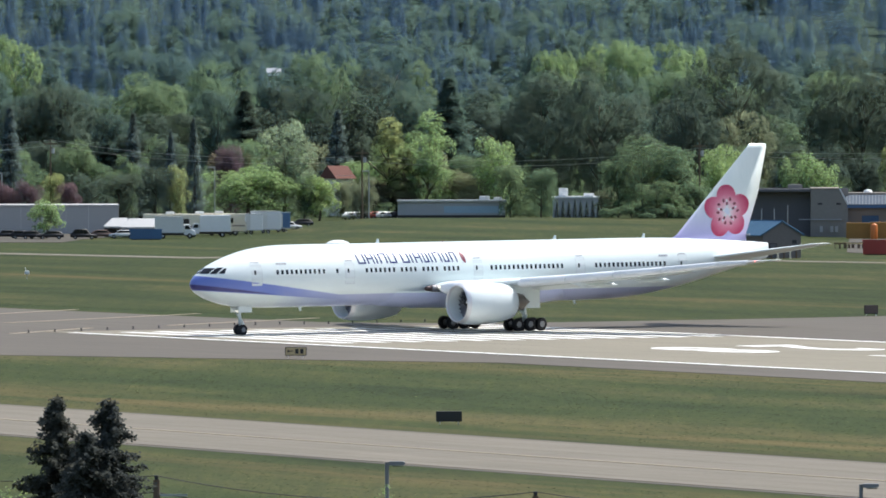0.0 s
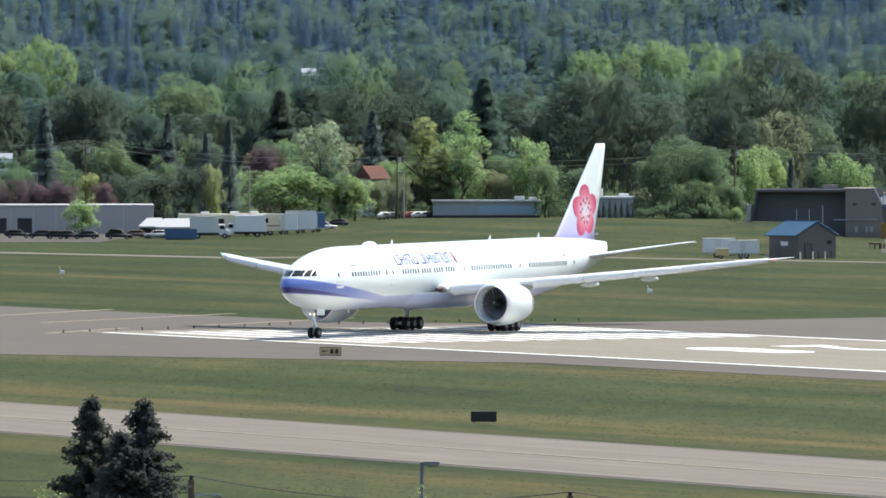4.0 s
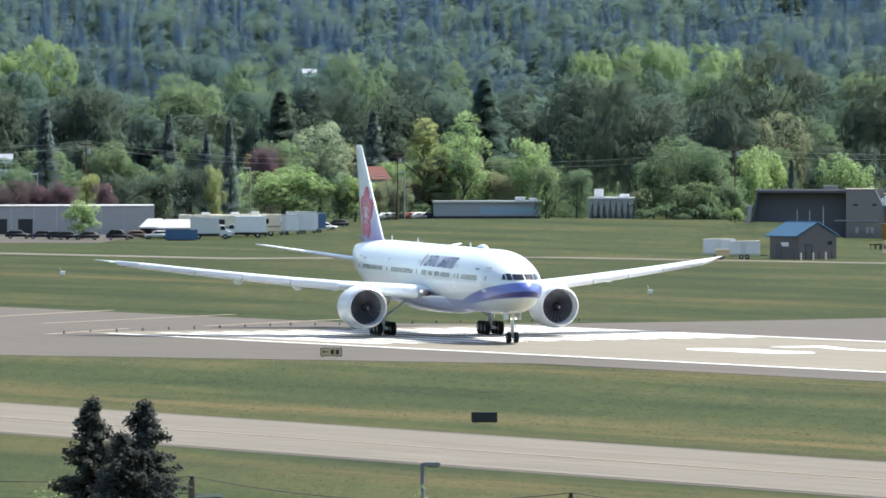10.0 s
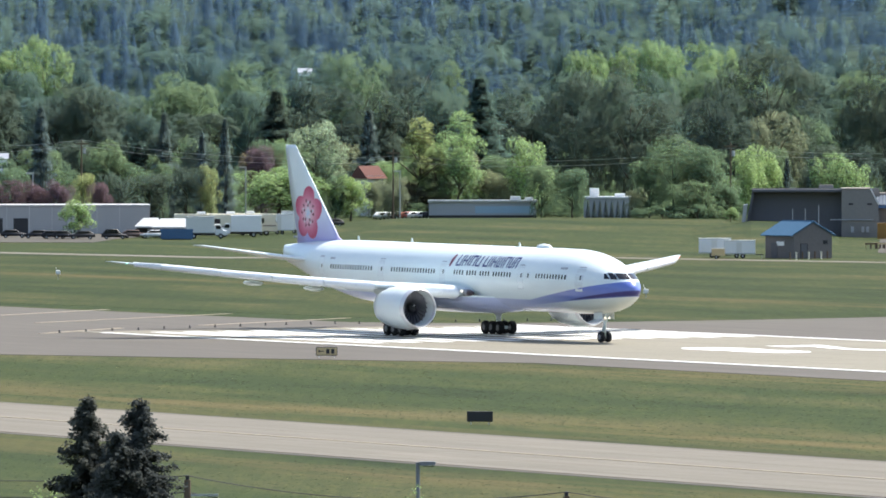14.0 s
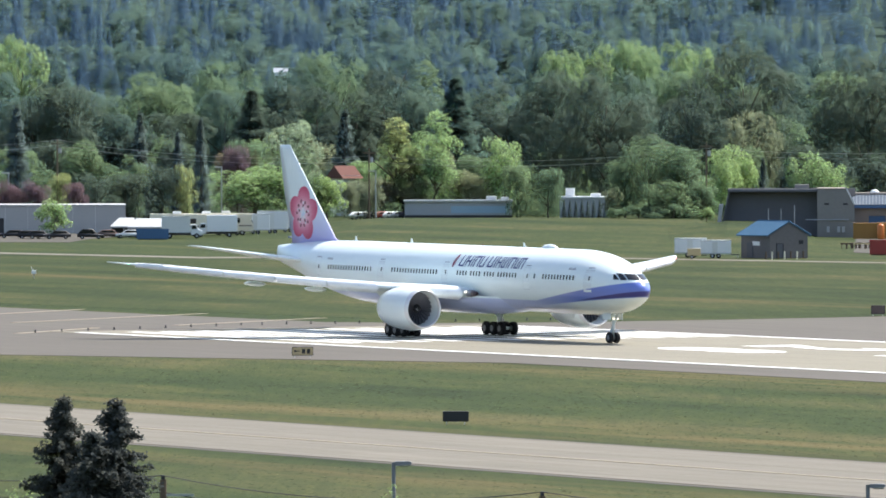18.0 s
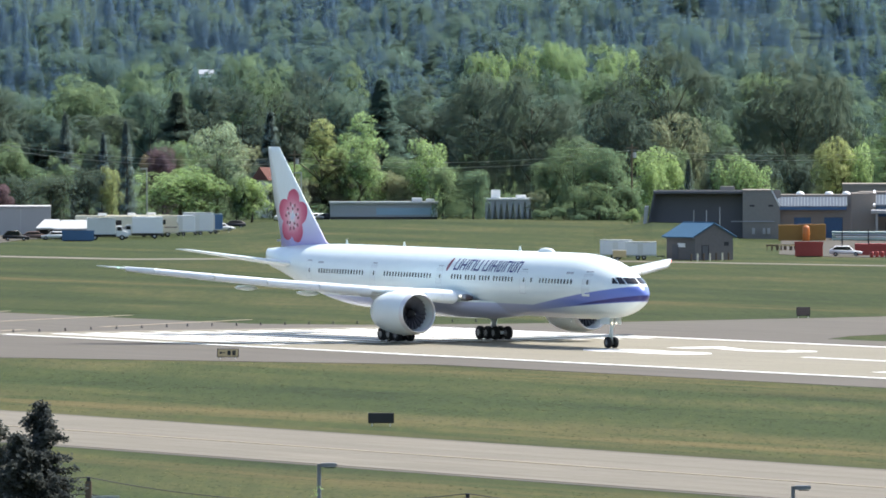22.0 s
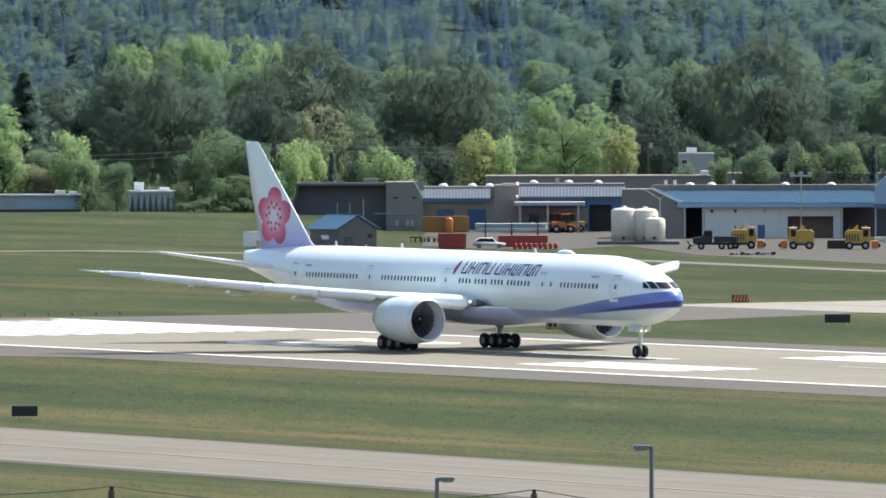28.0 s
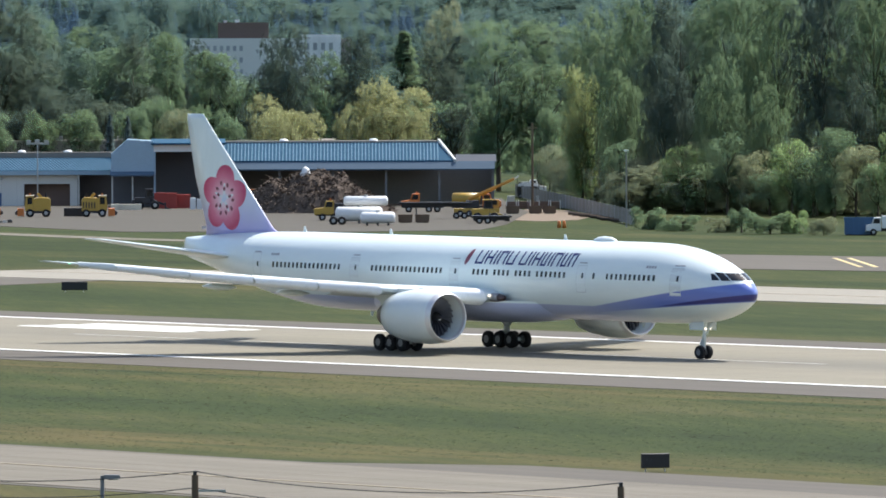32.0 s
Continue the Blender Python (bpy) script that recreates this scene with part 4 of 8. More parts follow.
        blade = bmesh.new()
        q = [blade.verts.new(p) for p in ((-26.92, 0.05, 0.42), (-27.12, -0.12, 0.42), (-27.18, -0.28, 1.62), (-26.86, 0.16, 1.64), (-26.9, 0.05, 1.0))]
        blade.faces.new((q[0], q[1], q[2], q[3], q[4]))
        bmesh.ops.solidify(blade, geom=blade.faces[:], thickness=0.03)
        bme = mesh_of("fan_blade", blade, FAN)
        for k in range(22):
            part("fan_blade", bme, FAN, fan, m=pose(0, 0, 0, 360 / 22 * k, 0, 0))
        part("spiral", prism([(0.06, 0.16), (0.2, 0.2), (0.26, 0.06), (0.19, -0.04), (0.2, 0.1), (0.1, 0.1)], -26.56, -26.5, "X"), WHITE_METAL, fan, "white spiral mark")
        part("core_cowl", lathe([(-30.8, 1.3), (-31.8, 1.2), (-32.8, 0.96), (-33.6, 0.78), (-33.6, 0.64), (-34.2, 0.3), (-34.6, 0.03)], "X", 24, at_), HOT, eng, "dark exhaust nozzle", True)
        z0 = wing_z(9.69)
        part("pylon", prism([(-27.2, 5.2), (-29.2, z0 + 0.2), (-32.0, z0 + 0.2), (-34.8, z0 - 0.35), (-33.2, 3.9), (-30.4, 4.5)], side * 9.69 - 0.27, side * 9.69 + 0.27, "Y"), AIR_WHITE, eng)
        part("strake", prism([(-26.8, 0.0), (-28.2, 0.0), (-28.2, 0.45), (-27.8, 0.45)], -0.02, 0.02, "Y"), AIR_WHITE, eng, "", False, Matrix.Translation((0, side * (9.69 - 1.5), 4.75)) @ pose(0, 0, 0, 45 * side, 0, 0))
        # main gear
        gy = side * 5.5
        leg = part("main_gear", tube((-37.24, gy, 0.7), (-37.0, gy - side * 0.15, 4.2), 0.24, 0.3, 12), AIR_GREY, jet, "main landing gear leg with six wheels", True)
        part("side_brace", tube((-37.1, gy, 1.7), (-37.0, gy - side * 2.6, 3.6), 0.11, 0.11, 8), AIR_GREY, leg)
        part("drag_brace", tube((-37.1, gy, 1.6), (-34.6, gy - side * 0.2, 4.0), 0.10, 0.10, 8), AIR_GREY, leg)
        part("bogie_beam", box((-38.9, gy - 0.16, 0.55), (-35.6, gy + 0.16, 0.85), 0.05), AIR_GREY, leg)
        part("gear_door", box((-38.5, gy + side * 0.75, 2.3), (-35.9, gy + side * 0.81, 4.2), 0.02), AIR_WHITE, leg, "", False)
        for ax in (-1.46, 0, 1.46):
            part("axle", tube((-37.24 + ax, gy - 0.9, 0.67), (-37.24 + ax, gy + 0.9, 0.67), 0.09, 0.09, 8), STEEL, leg)
            for k in (-0.7, 0.7):
                wh = part("wheel", wheel_mesh(0.67, 0.5), RUBBER, leg, "black tyre", True, pose(-37.24 + ax, gy + k, 0.67))
                part("rim", rim_mesh(0.67, 0.5), HUB, wh, "grey wheel rim", True)
                SPIN.append((wh, (-37.24 + ax, gy + k, 0.67), 0.67))
        FANS.append((fan, at_))
    # nose gear
    leg = part("nose_gear", tube((-5.95, 0, 0.5), (-5.75, 0, 3.4), 0.14, 0.17, 12), AIR_GREY, jet, "nose landing gear leg with two wheels", True)
    part("axle", tube((-5.95, -0.5, 0.53), (-5.95, 0.5, 0.53), 0.08, 0.08, 8), STEEL, leg)
    part("torque_link", prism([(-6.35, 1.1), (-6.1, 0.75), (-6.05, 0.85), (-6.2, 1.1), (-6.05, 1.5), (-6.12, 1.55)], -0.08, 0.08, "Y"), AIR_GREY, leg)
    part("drag_brace", tube((-5.85, 0, 1.7), (-4.4, 0, 3.4), 0.07, 0.07, 8), AIR_GREY, leg)
    for k in (-1, 1):
        part("gear_door", box((-6.9, k * 0.62 - 0.03, 2.25), (-5.2, k * 0.62 + 0.03, 3.25), 0.02), AIR_WHITE, leg, "white gear door")
        part("landing_light", lathe([(-5.36, 0.03), (-5.4, 0.09), (-5.5, 0.1)], "X", 12, (0, k * 0.22, 2.35)), LAMP_WHITE, leg, "lit landing light", True)
        wh = part("wheel", wheel_mesh(0.53, 0.4), RUBBER, leg, "black tyre", True, pose(-5.95, k * 0.36, 0.53))
        part("rim", rim_mesh(0.53, 0.4), HUB, wh, "grey wheel rim", True)
        SPIN.append((wh, (-5.95, k * 0.36, 0.53), 0.53))
    # the hull sits a little nose-down on its legs
    sit = pose(-36, 0, 3.8) @ pose(0, 0, 0, 0, 0.3, 0) @ pose(36, 0, -4.0)
    for ob in (fus, fin, *hung):
        ob.matrix_local = sit @ ob.matrix_local
    return jet


SPIN, FANS = [], []
airliner = build_airliner()

# ---- trees ----
def cards(points, normals, size, rng, droop=0.0, loose=0.6):
    """Leaf clumps: bent diamonds round the given points."""
    n = len(points)
    out = normals + rng.normal(0, loose, (n, 3))
    out[:, 2] += 0.65 * loose
    out /= np.linalg.norm(out, axis=1)[:, None] + 1e-9
    ref = rng.normal(0, 1, (n, 3))
    a = np.cross(out, ref)
    a /= np.linalg.norm(a, axis=1)[:, None] + 1e-9
    b = np.cross(out, a)
    s = size * rng.uniform(0.55, 1.35, n)[:, None]
    w = rng.uniform(0.5, 0.9, n)[:, None]
    v = np.empty((n, 4, 3))
    v[:, 0] = points + a * s
    v[:, 1] = points + b * s * w + out * s * 0.12
    v[:, 2] = points - a * s * 0.9
    v[:, 3] = points - b * s * w - out * s * 0.10
    v[:, :, 2] -= droop * rng.uniform(0, 1, (n, 4))
    return v.reshape(-1, 3)


def shading(normals, rng, spread=0.17, up=0.35):
    """One outward direction for the four corners of each leaf clump, so that a crown shades as a round mass."""
    n = 0.6 * normals + rng.normal(0, spread, normals.shape)
    n[:, 2] += up
    n /= np.linalg.norm(n, axis=1)[:, None] + 1e-9
    return np.repeat(n, 4, axis=0)


def quads_mesh(name, verts, material, normals=None):
    n = len(verts) // 4
    me = bpy.data.meshes.new(name)
    me.vertices.add(4 * n), me.loops.add(4 * n), me.polygons.add(n)
    me.vertices.foreach_set("co", np.asarray(verts, dtype=np.float32).ravel())
    me.loops.foreach_set("vertex_index", np.arange(4 * n, dtype=np.int32))
    me.polygons.foreach_set("loop_start", np.arange(0, 4 * n, 4, dtype=np.int32))
    me.update(calc_edges=True)
    if normals is not None:
        at_ = me.attributes.new("custom_normal", "FLOAT_VECTOR", "POINT")
        at_.data.foreach_set("vector", np.asarray(normals, dtype=np.float32).ravel())
    me.materials.append(material)
    return me


def lobes_of(kind, rng):
    """Crown lobes of a tree one unit tall: centre and radii."""
    out = []
    if kind in ("broad", "dome", "tall"):
        # billows on the outside of an egg, and a few within
        n, wide, mid, high, k0, k1 = {"broad": (28, 0.30, 0.45, 0.42, 0.10, 0.18), "dome": (50, 0.38, 0.50, 0.43, 0.08, 0.15), "tall": (36, 0.22, 0.49, 0.46, 0.07, 0.13)}[kind]
        for i in range(n):
            a, q = rng.uniform(0, 6.28), rng.uniform(-0.85, 1.0)
            s = math.sqrt(max(0.0, 1 - q * q)) * (1.0 if q > 0 else 0.94)
            f = rng.uniform(0.72, 1.0) if i % 5 else rng.uniform(0.2, 0.6)
            k = rng.uniform(k0, k1)
            out.append(((wide * s * f * math.cos(a), wide * s * f * math.sin(a), mid + high * q * f), (k, k, k * 0.82)))
    elif kind == "poplar":
        for _ in range(14):
            z = rng.uniform(0.12, 0.92)
            r, a, k = 0.09 * math.sqrt(rng.uniform(0, 1)) * (1.15 - z), rng.uniform(0, 6.28), rng.uniform(0.06, 0.11) * (1.25 - 0.6 * z)
            out.append(((r * math.cos(a), r * math.sin(a), z), (k, k, k * 1.5)))
    elif kind == "willow":
        for _ in range(16):
            a, r, z = rng.uniform(0, 6.28), 0.42 * math.sqrt(rng.uniform(0, 1)), rng.uniform(0.25, 0.80)
            z -= 0.35 * r
            k = rng.uniform(0.16, 0.24)
            out.append(((r * math.cos(a), r * math.sin(a), z), (k, k, k * 0.95)))
    elif kind == "shrub":
        for _ in range(9):
            a, r, z = rng.uniform(0, 6.28), 0.55 * math.sqrt(rng.uniform(0, 1)), rng.uniform(0.10, 0.66)
            k = rng.uniform(0.22, 0.34)
            out.append(((r * math.cos(a), r * math.sin(a), z), (k, k, k * 0.8)))
    return out


WIDE = {"dome": 0.98, "broad": 0.84, "tall": 0.60, "poplar": 0.36, "willow": 1.12, "shrub": 1.7, "conifer": 0.28}


def crown_points(kind, rng, count):
    if kind == "conifer":
        z = 0.05 + 0.95 * rng.uniform(0, 1, count) ** 1.35
        tier = (np.sin(z * 60) * 0.5 + 0.5) * 0.35 + 0.65
        r = 0.19 * (1.02 - z) ** 0.85 * tier * np.sqrt(rng.uniform(0.25, 1, count))
        a = rng.uniform(0, 6.28, count)
        lump = 1 + 0.28 * np.sin(3 * a + z * 17) * np.sin(5 * a - z * 23)
        p = np.stack([r * lump * np.cos(a), r * lump * np.sin(a), z - 0.25 * r], 1)
        nrm = np.stack([np.cos(a), np.sin(a), np.full(count, 0.55)], 1)
        return p, nrm
    lobes = lobes_of(kind, rng)
    area = np.array([q[1][0] ** 2 for q in lobes])
    pick = rng.choice(len(lobes), count, p=area / area.sum())
    c, rad = np.array([q[0] for q in lobes])[pick], np.array([q[1] for q in lobes])[pick]
    d = rng.normal(0, 1, (count, 3))
    d /= np.linalg.norm(d, axis=1)[:, None]
    d[:, 2] = np.where((d[:, 2] < -0.2) & (rng.uniform(0, 1, count) < 0.5), -d[:, 2], d[:, 2])
    shell = rng.uniform(0.72, 1.08, count)[:, None]
    p = c + d * rad * shell
    # one unit tall, and as wide as its kind
    p[:, 2] *= 0.985 / np.quantile(p[:, 2], 0.998)
    p[:, :2] *= 0.5 * WIDE[kind] / np.quantile(np.linalg.norm(p[:, :2], axis=1), 0.985)
    whole = p - np.array([0, 0, 0.42])
    whole /= np.linalg.norm(whole, axis=1)[:, None] + 1e-9
    return p, 0.6 * d + 0.4 * whole


def trunk_mesh(kind, rng, h):
    bm = bmesh.new()
    n = 7
    base = 0.018 * h + 0.12
    pts = [Vector((0, 0, -0.3))]
    for i in range(1, 6):
        pts.append(Vector((rng.normal(0, 0.008) * h, rng.normal(0, 0.008) * h, h * (0.9 if kind == "conifer" else 0.72) * i / 5)))
    for i in range(5):
        add_tube(bm, pts[i], pts[i + 1], base * (1 - 0.17 * i), base * (1 - 0.17 * (i + 1)), n, i in (0, 4))
    if kind != "conifer":
        for k in range(7):
            a, z = rng.uniform(0, 6.28), h * rng.uniform(0.2, 0.55)
            tip = Vector((math.cos(a) * h * 0.2, math.sin(a) * h * 0.2, z + h * rng.uniform(0.12, 0.25)))
            add_tube(bm, (0, 0, z), tip, base * 0.42, base * 0.1, 5)
    else:
        for k in range(10):
            a, z = rng.uniform(0, 6.28), h * rng.uniform(0.15, 0.8)
            r = 0.15 * (h - z)
            add_tube(bm, (0, 0, z), (math.cos(a) * r, math.sin(a) * r, z - 0.1 * r), base * 0.2, base * 0.06, 4)
    return mesh_of("trunk", bm, BARK, True)


WORDS = {"fresh": "fresh green", "dark": "dark green", "mid": "green", "bright": "bright spring green", "yellow": "yellow-green", "olive": "olive green", "pale": "pale grey-green", "maroon": "dark maroon", "fir": "dark", "spruce": "dark", "wood": "green", "farfir": "dark", "willow": "yellow-olive", "russet": "russet-brown", "farleaf": "green"}
KINDS = {"dome": ("large spreading deciduous tree", "tree"), "broad": ("round-crowned deciduous tree", "tree"), "tall": ("tall cottonwood tree", "tree"), "poplar": ("slender poplar tree", "tree"), "willow": ("spreading willow tree", "tree"), "shrub": ("low leafy shrub", "shrub"), "conifer": ("pointed conifer", "conifer")}
COUNT = {"dome": 6500, "broad": 3200, "tall": 4000, "poplar": 1500, "willow": 3400, "shrub": 1500, "conifer": 1700}
HEIGHT = {"dome": 30.0, "broad": 16.0, "tall": 26.0, "poplar": 18.0, "willow": 13.0, "shrub": 3.5, "conifer": 18.0}
MODELS = {}


def tree(kind, colour, u, d, h, w=1.0, variant=None, z=None, group="trees beyond the airfield"):
    """A tree of height h whose width is w times what is usual for its kind."""
    p = spot(u, d)
    variant = TREE_RNG.integers(0, 3) if variant is None else variant
    key = (kind, colour, int(variant))
    hh = HEIGHT[kind]
    if key not in MODELS:
        rng = np.random.default_rng(100 + list(KINDS).index(kind) * 10 + int(variant))
        pts, nrm = crown_points(kind, rng, COUNT[kind])
        size = {"dome": 0.024, "conifer": 0.030, "shrub": 0.085, "poplar": 0.028, "tall": 0.025, "broad": 0.034, "willow": 0.036}[kind]
        crown = quads_mesh("crown", cards(pts * hh, nrm, size * hh, rng, 0.05 * hh if kind == "willow" else 0.0), LEAF[colour], shading(nrm, rng))
        MODELS[key] = (trunk_mesh(kind, rng, hh), crown)
    trunk, crown = MODELS[key]
    k = h / hh
    m = Matrix.LocRotScale((p.x, p.y, (land(p.x, p.y) if z is None else z) - 0.15), Euler((0, 0, float(TREE_RNG.uniform(0, 6.28)))), (k * w, k * w, k))
    root = new("shrub" if kind == "shrub" else "conifer" if kind == "conifer" else "tree")
    root.matrix_world = m
    tagged(root, (WORDS[colour] + " " + KINDS[kind][0] + (" at the edge of the field" if kind != "shrub" else " in rough grass")), KINDS[kind][1], group)
    part("trunk", trunk, BARK, root)
    part("crown", crown, LEAF[colour], root)
    return root


TREE_RNG = np.random.default_rng(7)


def by_top(kind, colour, u, d, v, wide=None, variant=None):
    """A tree whose top stands at rise v; wide is its width in ticks."""
    p = spot(u, d)
    h = max(2.0, rise(v, d) - land(p.x, p.y))
    w = 1.0 if wide is None else (wide * d / TICK) / (WIDE[kind] * h)
    return tree(kind, colour, u, d, h, min(3.0, max(0.35, w)), variant)


# single trees, from the left end of the field to the right: kind, leaf, bearing, distance, top, width
STAND = [
    ("conifer", "fir", 238, 1640, 200, 60), ("conifer", "fir", 305, 1620, 232, 40), ("conifer", "fir", 345, 1610, 210, 46), ("conifer", "fir", 20, 1680, 190, 70), ("conifer", "fir", 600, 1750, 195, 70),
    ("broad", "bright", 444, 1490, 290, 172), ("broad", "bright", 567, 1480, 309, 76), ("broad", "pale", 505, 1640, 212, 118), ("poplar", "yellow", 690, 1640, 205, 90), ("poplar", "yellow", 722, 1600, 258, 62),
    ("tall", "bright", 760, 1680, 195, 100), ("dome", "dark", 970, 1720, 122, 150), ("dome", "dark", 1065, 1700, 108, 210), ("dome", "dark", 1305, 1850, 72, 215), ("dome", "dark", 1215, 1800, 118, 150),
    ("dome", "dark", 1528, 1740, 92, 215), ("dome", "dark", 1600, 1760, 130, 120), ("dome", "mid", 1138, 1565, 238, 125), ("tall", "mid", 1196, 1560, 256, 90), ("broad", "mid", 1096, 1568, 282, 75), ("broad", "mid", 1232, 1555, 322, 60), ("broad", "mid", 1165, 1552, 320, 90), ("shrub", "mid", 1085, 1550, 366, 44), ("shrub", "mid", 1120, 1548, 362, 48), ("shrub", "mid", 1150, 1547, 368, 44), ("shrub", "mid", 1182, 1547, 360, 52), ("shrub", "mid", 1214, 1546, 364, 48), ("shrub", "fresh", 1240, 1545, 366, 36), ("broad", "olive", 1075, 1575, 330, 45), ("broad", "bright", 885, 1600, 242, 90),
    ("broad", "olive", 820, 1580, 300, 90), ("broad", "mid", 905, 1560, 290, 60), ("broad", "mid", 960, 1545, 296, 62), ("broad", "olive", 690, 1560, 318, 90), ("broad", "olive", 640, 1560, 310, 60),
    ("broad", "olive", 1320, 1740, 195, 105), ("broad", "bright", 1265, 1640, 256, 76), ("broad", "bright", 1300, 1650, 268, 70), ("broad", "bright", 1412, 1640, 268, 76), ("broad", "bright", 1462, 1640, 284, 70),
    ("conifer", "fir", 1385, 1640, 272, 36), ("conifer", "fir", 1435, 1645, 268, 40), ("conifer", "fir", 1340, 1640, 280, 36), ("broad", "maroon", 50, 1530, 316, 64), ("broad", "maroon", 8, 1530, 318, 62), ("broad", "maroon", -36, 1530, 315, 70), ("broad", "maroon", 122, 1530, 320, 50),
    ("broad", "bright", 85, 1440, 350, 66), ("broad", "yellow", 320, 1560, 290, 46), ("broad", "dark", 278, 1560, 292, 74), ("broad", "dark", 212, 1565, 304, 90), ("broad", "yellow", 95, 1590, 304, 46),
    ("broad", "mid", -30, 1590, 295, 70), ("broad", "mid", 540, 1560, 305, 60), ("broad", "maroon", 410, 1680, 255, 60), ("broad", "mid", 235, 1600, 285, 40), ("broad", "dark", 160, 1555, 304, 90), ("broad", "olive", 608, 1650, 320, 46),
    ("broad", "yellow", 1600, 1600, 238, 100), ("broad", "bright", 1640, 1600, 250, 60), ("dome", "fresh", 1752, 1620, 162, 200), ("broad", "yellow", 1852, 1600, 232, 92),
    ("dome", "dark", 1895, 1700, 164, 160), ("dome", "dark", 2105, 1600, 66, 245), ("broad", "dark", 2085, 1520, 240, 80), ("broad", "dark", 2185, 1530, 215, 90),
    ("broad", "dark", 2230, 1530, 225, 80), ("tall", "dark", 2340, 1640, 130, 110), ("tall", "mid", 2400, 1650, 125, 80), ("tall", "dark", 2460, 1660, 140, 90), ("conifer", "fir", 2298, 1480, 270, 34),
    ("conifer", "fir", 2330, 1480, 275, 34), ("conifer", "fir", 2450, 1480, 280, 30), ("tall", "mid", 2520, 1600, 165, 130), ("dome", "dark", 2612, 1560, 88, 150), ("tall", "mid", 2475, 1600, 158, 95), ("dome", "dark", 2600, 1600, 150, 90), ("tall", "mid", 2680, 1620, 158, 90), ("dome", "dark", 2740, 1560, 122, 110),
    ("willow", "willow", 2620, 1440, 236, 205), ("willow", "willow", 2800, 1450, 205, 215), ("broad", "mid", 1965, 1535, 296, 50), ("broad", "mid", 2030, 1535, 290, 60), ("broad", "olive", 2890, 2000, 72, 90), ("tall", "mid", 2985, 1500, 130, 130), ("tall", "dark", 2900, 1440, 190, 90),
    ("tall", "mid", 3060, 1500, 120, 120), ("broad", "yellow", 3135, 1330, 190, 80), ("broad", "mid", 3075, 1480, 262, 60), ("broad", "fresh", 3132, 1330, 292, 60), ("dome", "mid", 3160, 1360, 85, 130),
    ("dome", "mid", 3230, 1330, 55, 150), ("dome", "dark", 3310, 1320, 40, 170), ("dome", "mid", 3400, 1310, 30, 180), ("dome", "mid", 3480, 1300, 20, 180), ("dome", "dark", 3560, 1290, 10, 190), ("dome", "mid", 3650, 1280, 5, 190),
    ("dome", "mid", 3740, 1280, 0, 190), ("dome", "dark", 3270, 1400, 60, 150), ("dome", "mid", 3360, 1400, 45, 150), ("dome", "mid", 3440, 1390, 30, 160), ("dome", "dark", 3520, 1380, 20, 160), ("dome", "mid", 3610, 1380, 15, 160),
    ("broad", "mid", 3548, 1250, 338, 110), ("broad", "mid", 3575, 1240, 385, 60), ("dome", "mid", 3200, 1300, 190, 90), ("dome", "dark", 3280, 1290, 160, 100), ("dome", "mid", 3380, 1280, 170, 100), ("dome", "mid", 3460, 1270, 200, 100),
    ("dome", "dark", 3620, 1260, 180, 110), ("dome", "mid", 3700, 1260, 190, 110),
]
for _k, _c, _u, _d, _v, _w in STAND:
    by_top(_k, _c, _u, 1685 if 660 < _u < 895 and _d < 1685 else max(_d, 1632) if 350 < _u < 1070 else _d, _v, _w)
for _u, _d, _v, _w, _c in ((3250, 1150, 438, 84, "mid"), (3310, 1140, 453, 90, "mid"), (3415, 1130, 440, 56, "mid"), (3465, 1120, 450, 90, "mid"), (3510, 1120, 445, 60, "fresh"), (3375, 1130, 457, 60, "olive"), (3560, 1110, 457, 60, "olive")):
    by_top("shrub", _c, _u, _d, _v, _w)

for _u, _d, _v, _w, _c in ((2245, 1500, 262, 84, "mid"), (2290, 1510, 246, 96, "dark"), (2335, 1500, 258, 80, "mid"), (2372, 1512, 240, 90, "mid"), (2412, 1500, 262, 70, "olive"), (2440, 1508, 256, 80, "mid"), (2505, 1500, 266, 84, "mid"), (2545, 1508, 254, 76, "dark"), (2210, 1506, 246, 90, "dark"), (2090, 1500, 268, 90, "mid"), (2140, 1508, 256, 86, "dark"), (2175, 1500, 266, 76, "mid"), (668, 1560, 316, 70, "russet"), (715, 1565, 310, 74, "russet"), (628, 1562, 318, 52, "olive"), (390, 1700, 262, 46, "russet"), (435, 1705, 258, 40, "russet")):
    by_top("broad", _c, _u, max(_d, 1685) if 350 < _u < 900 else _d, _v, _w)
for _k in range(15):
    by_top("broad", ("mid", "olive", "mid", "fresh", "mid")[_k % 5], 3200 + 38 * _k, 1290 - 5 * _k, 318 + 17 * ((_k * 7) % 5) - 2 * _k, 84)
for _k in range(9):
    by_top("conifer", "fir", 988 + 10.5 * _k, 1640, 353 + _k % 3, 11)


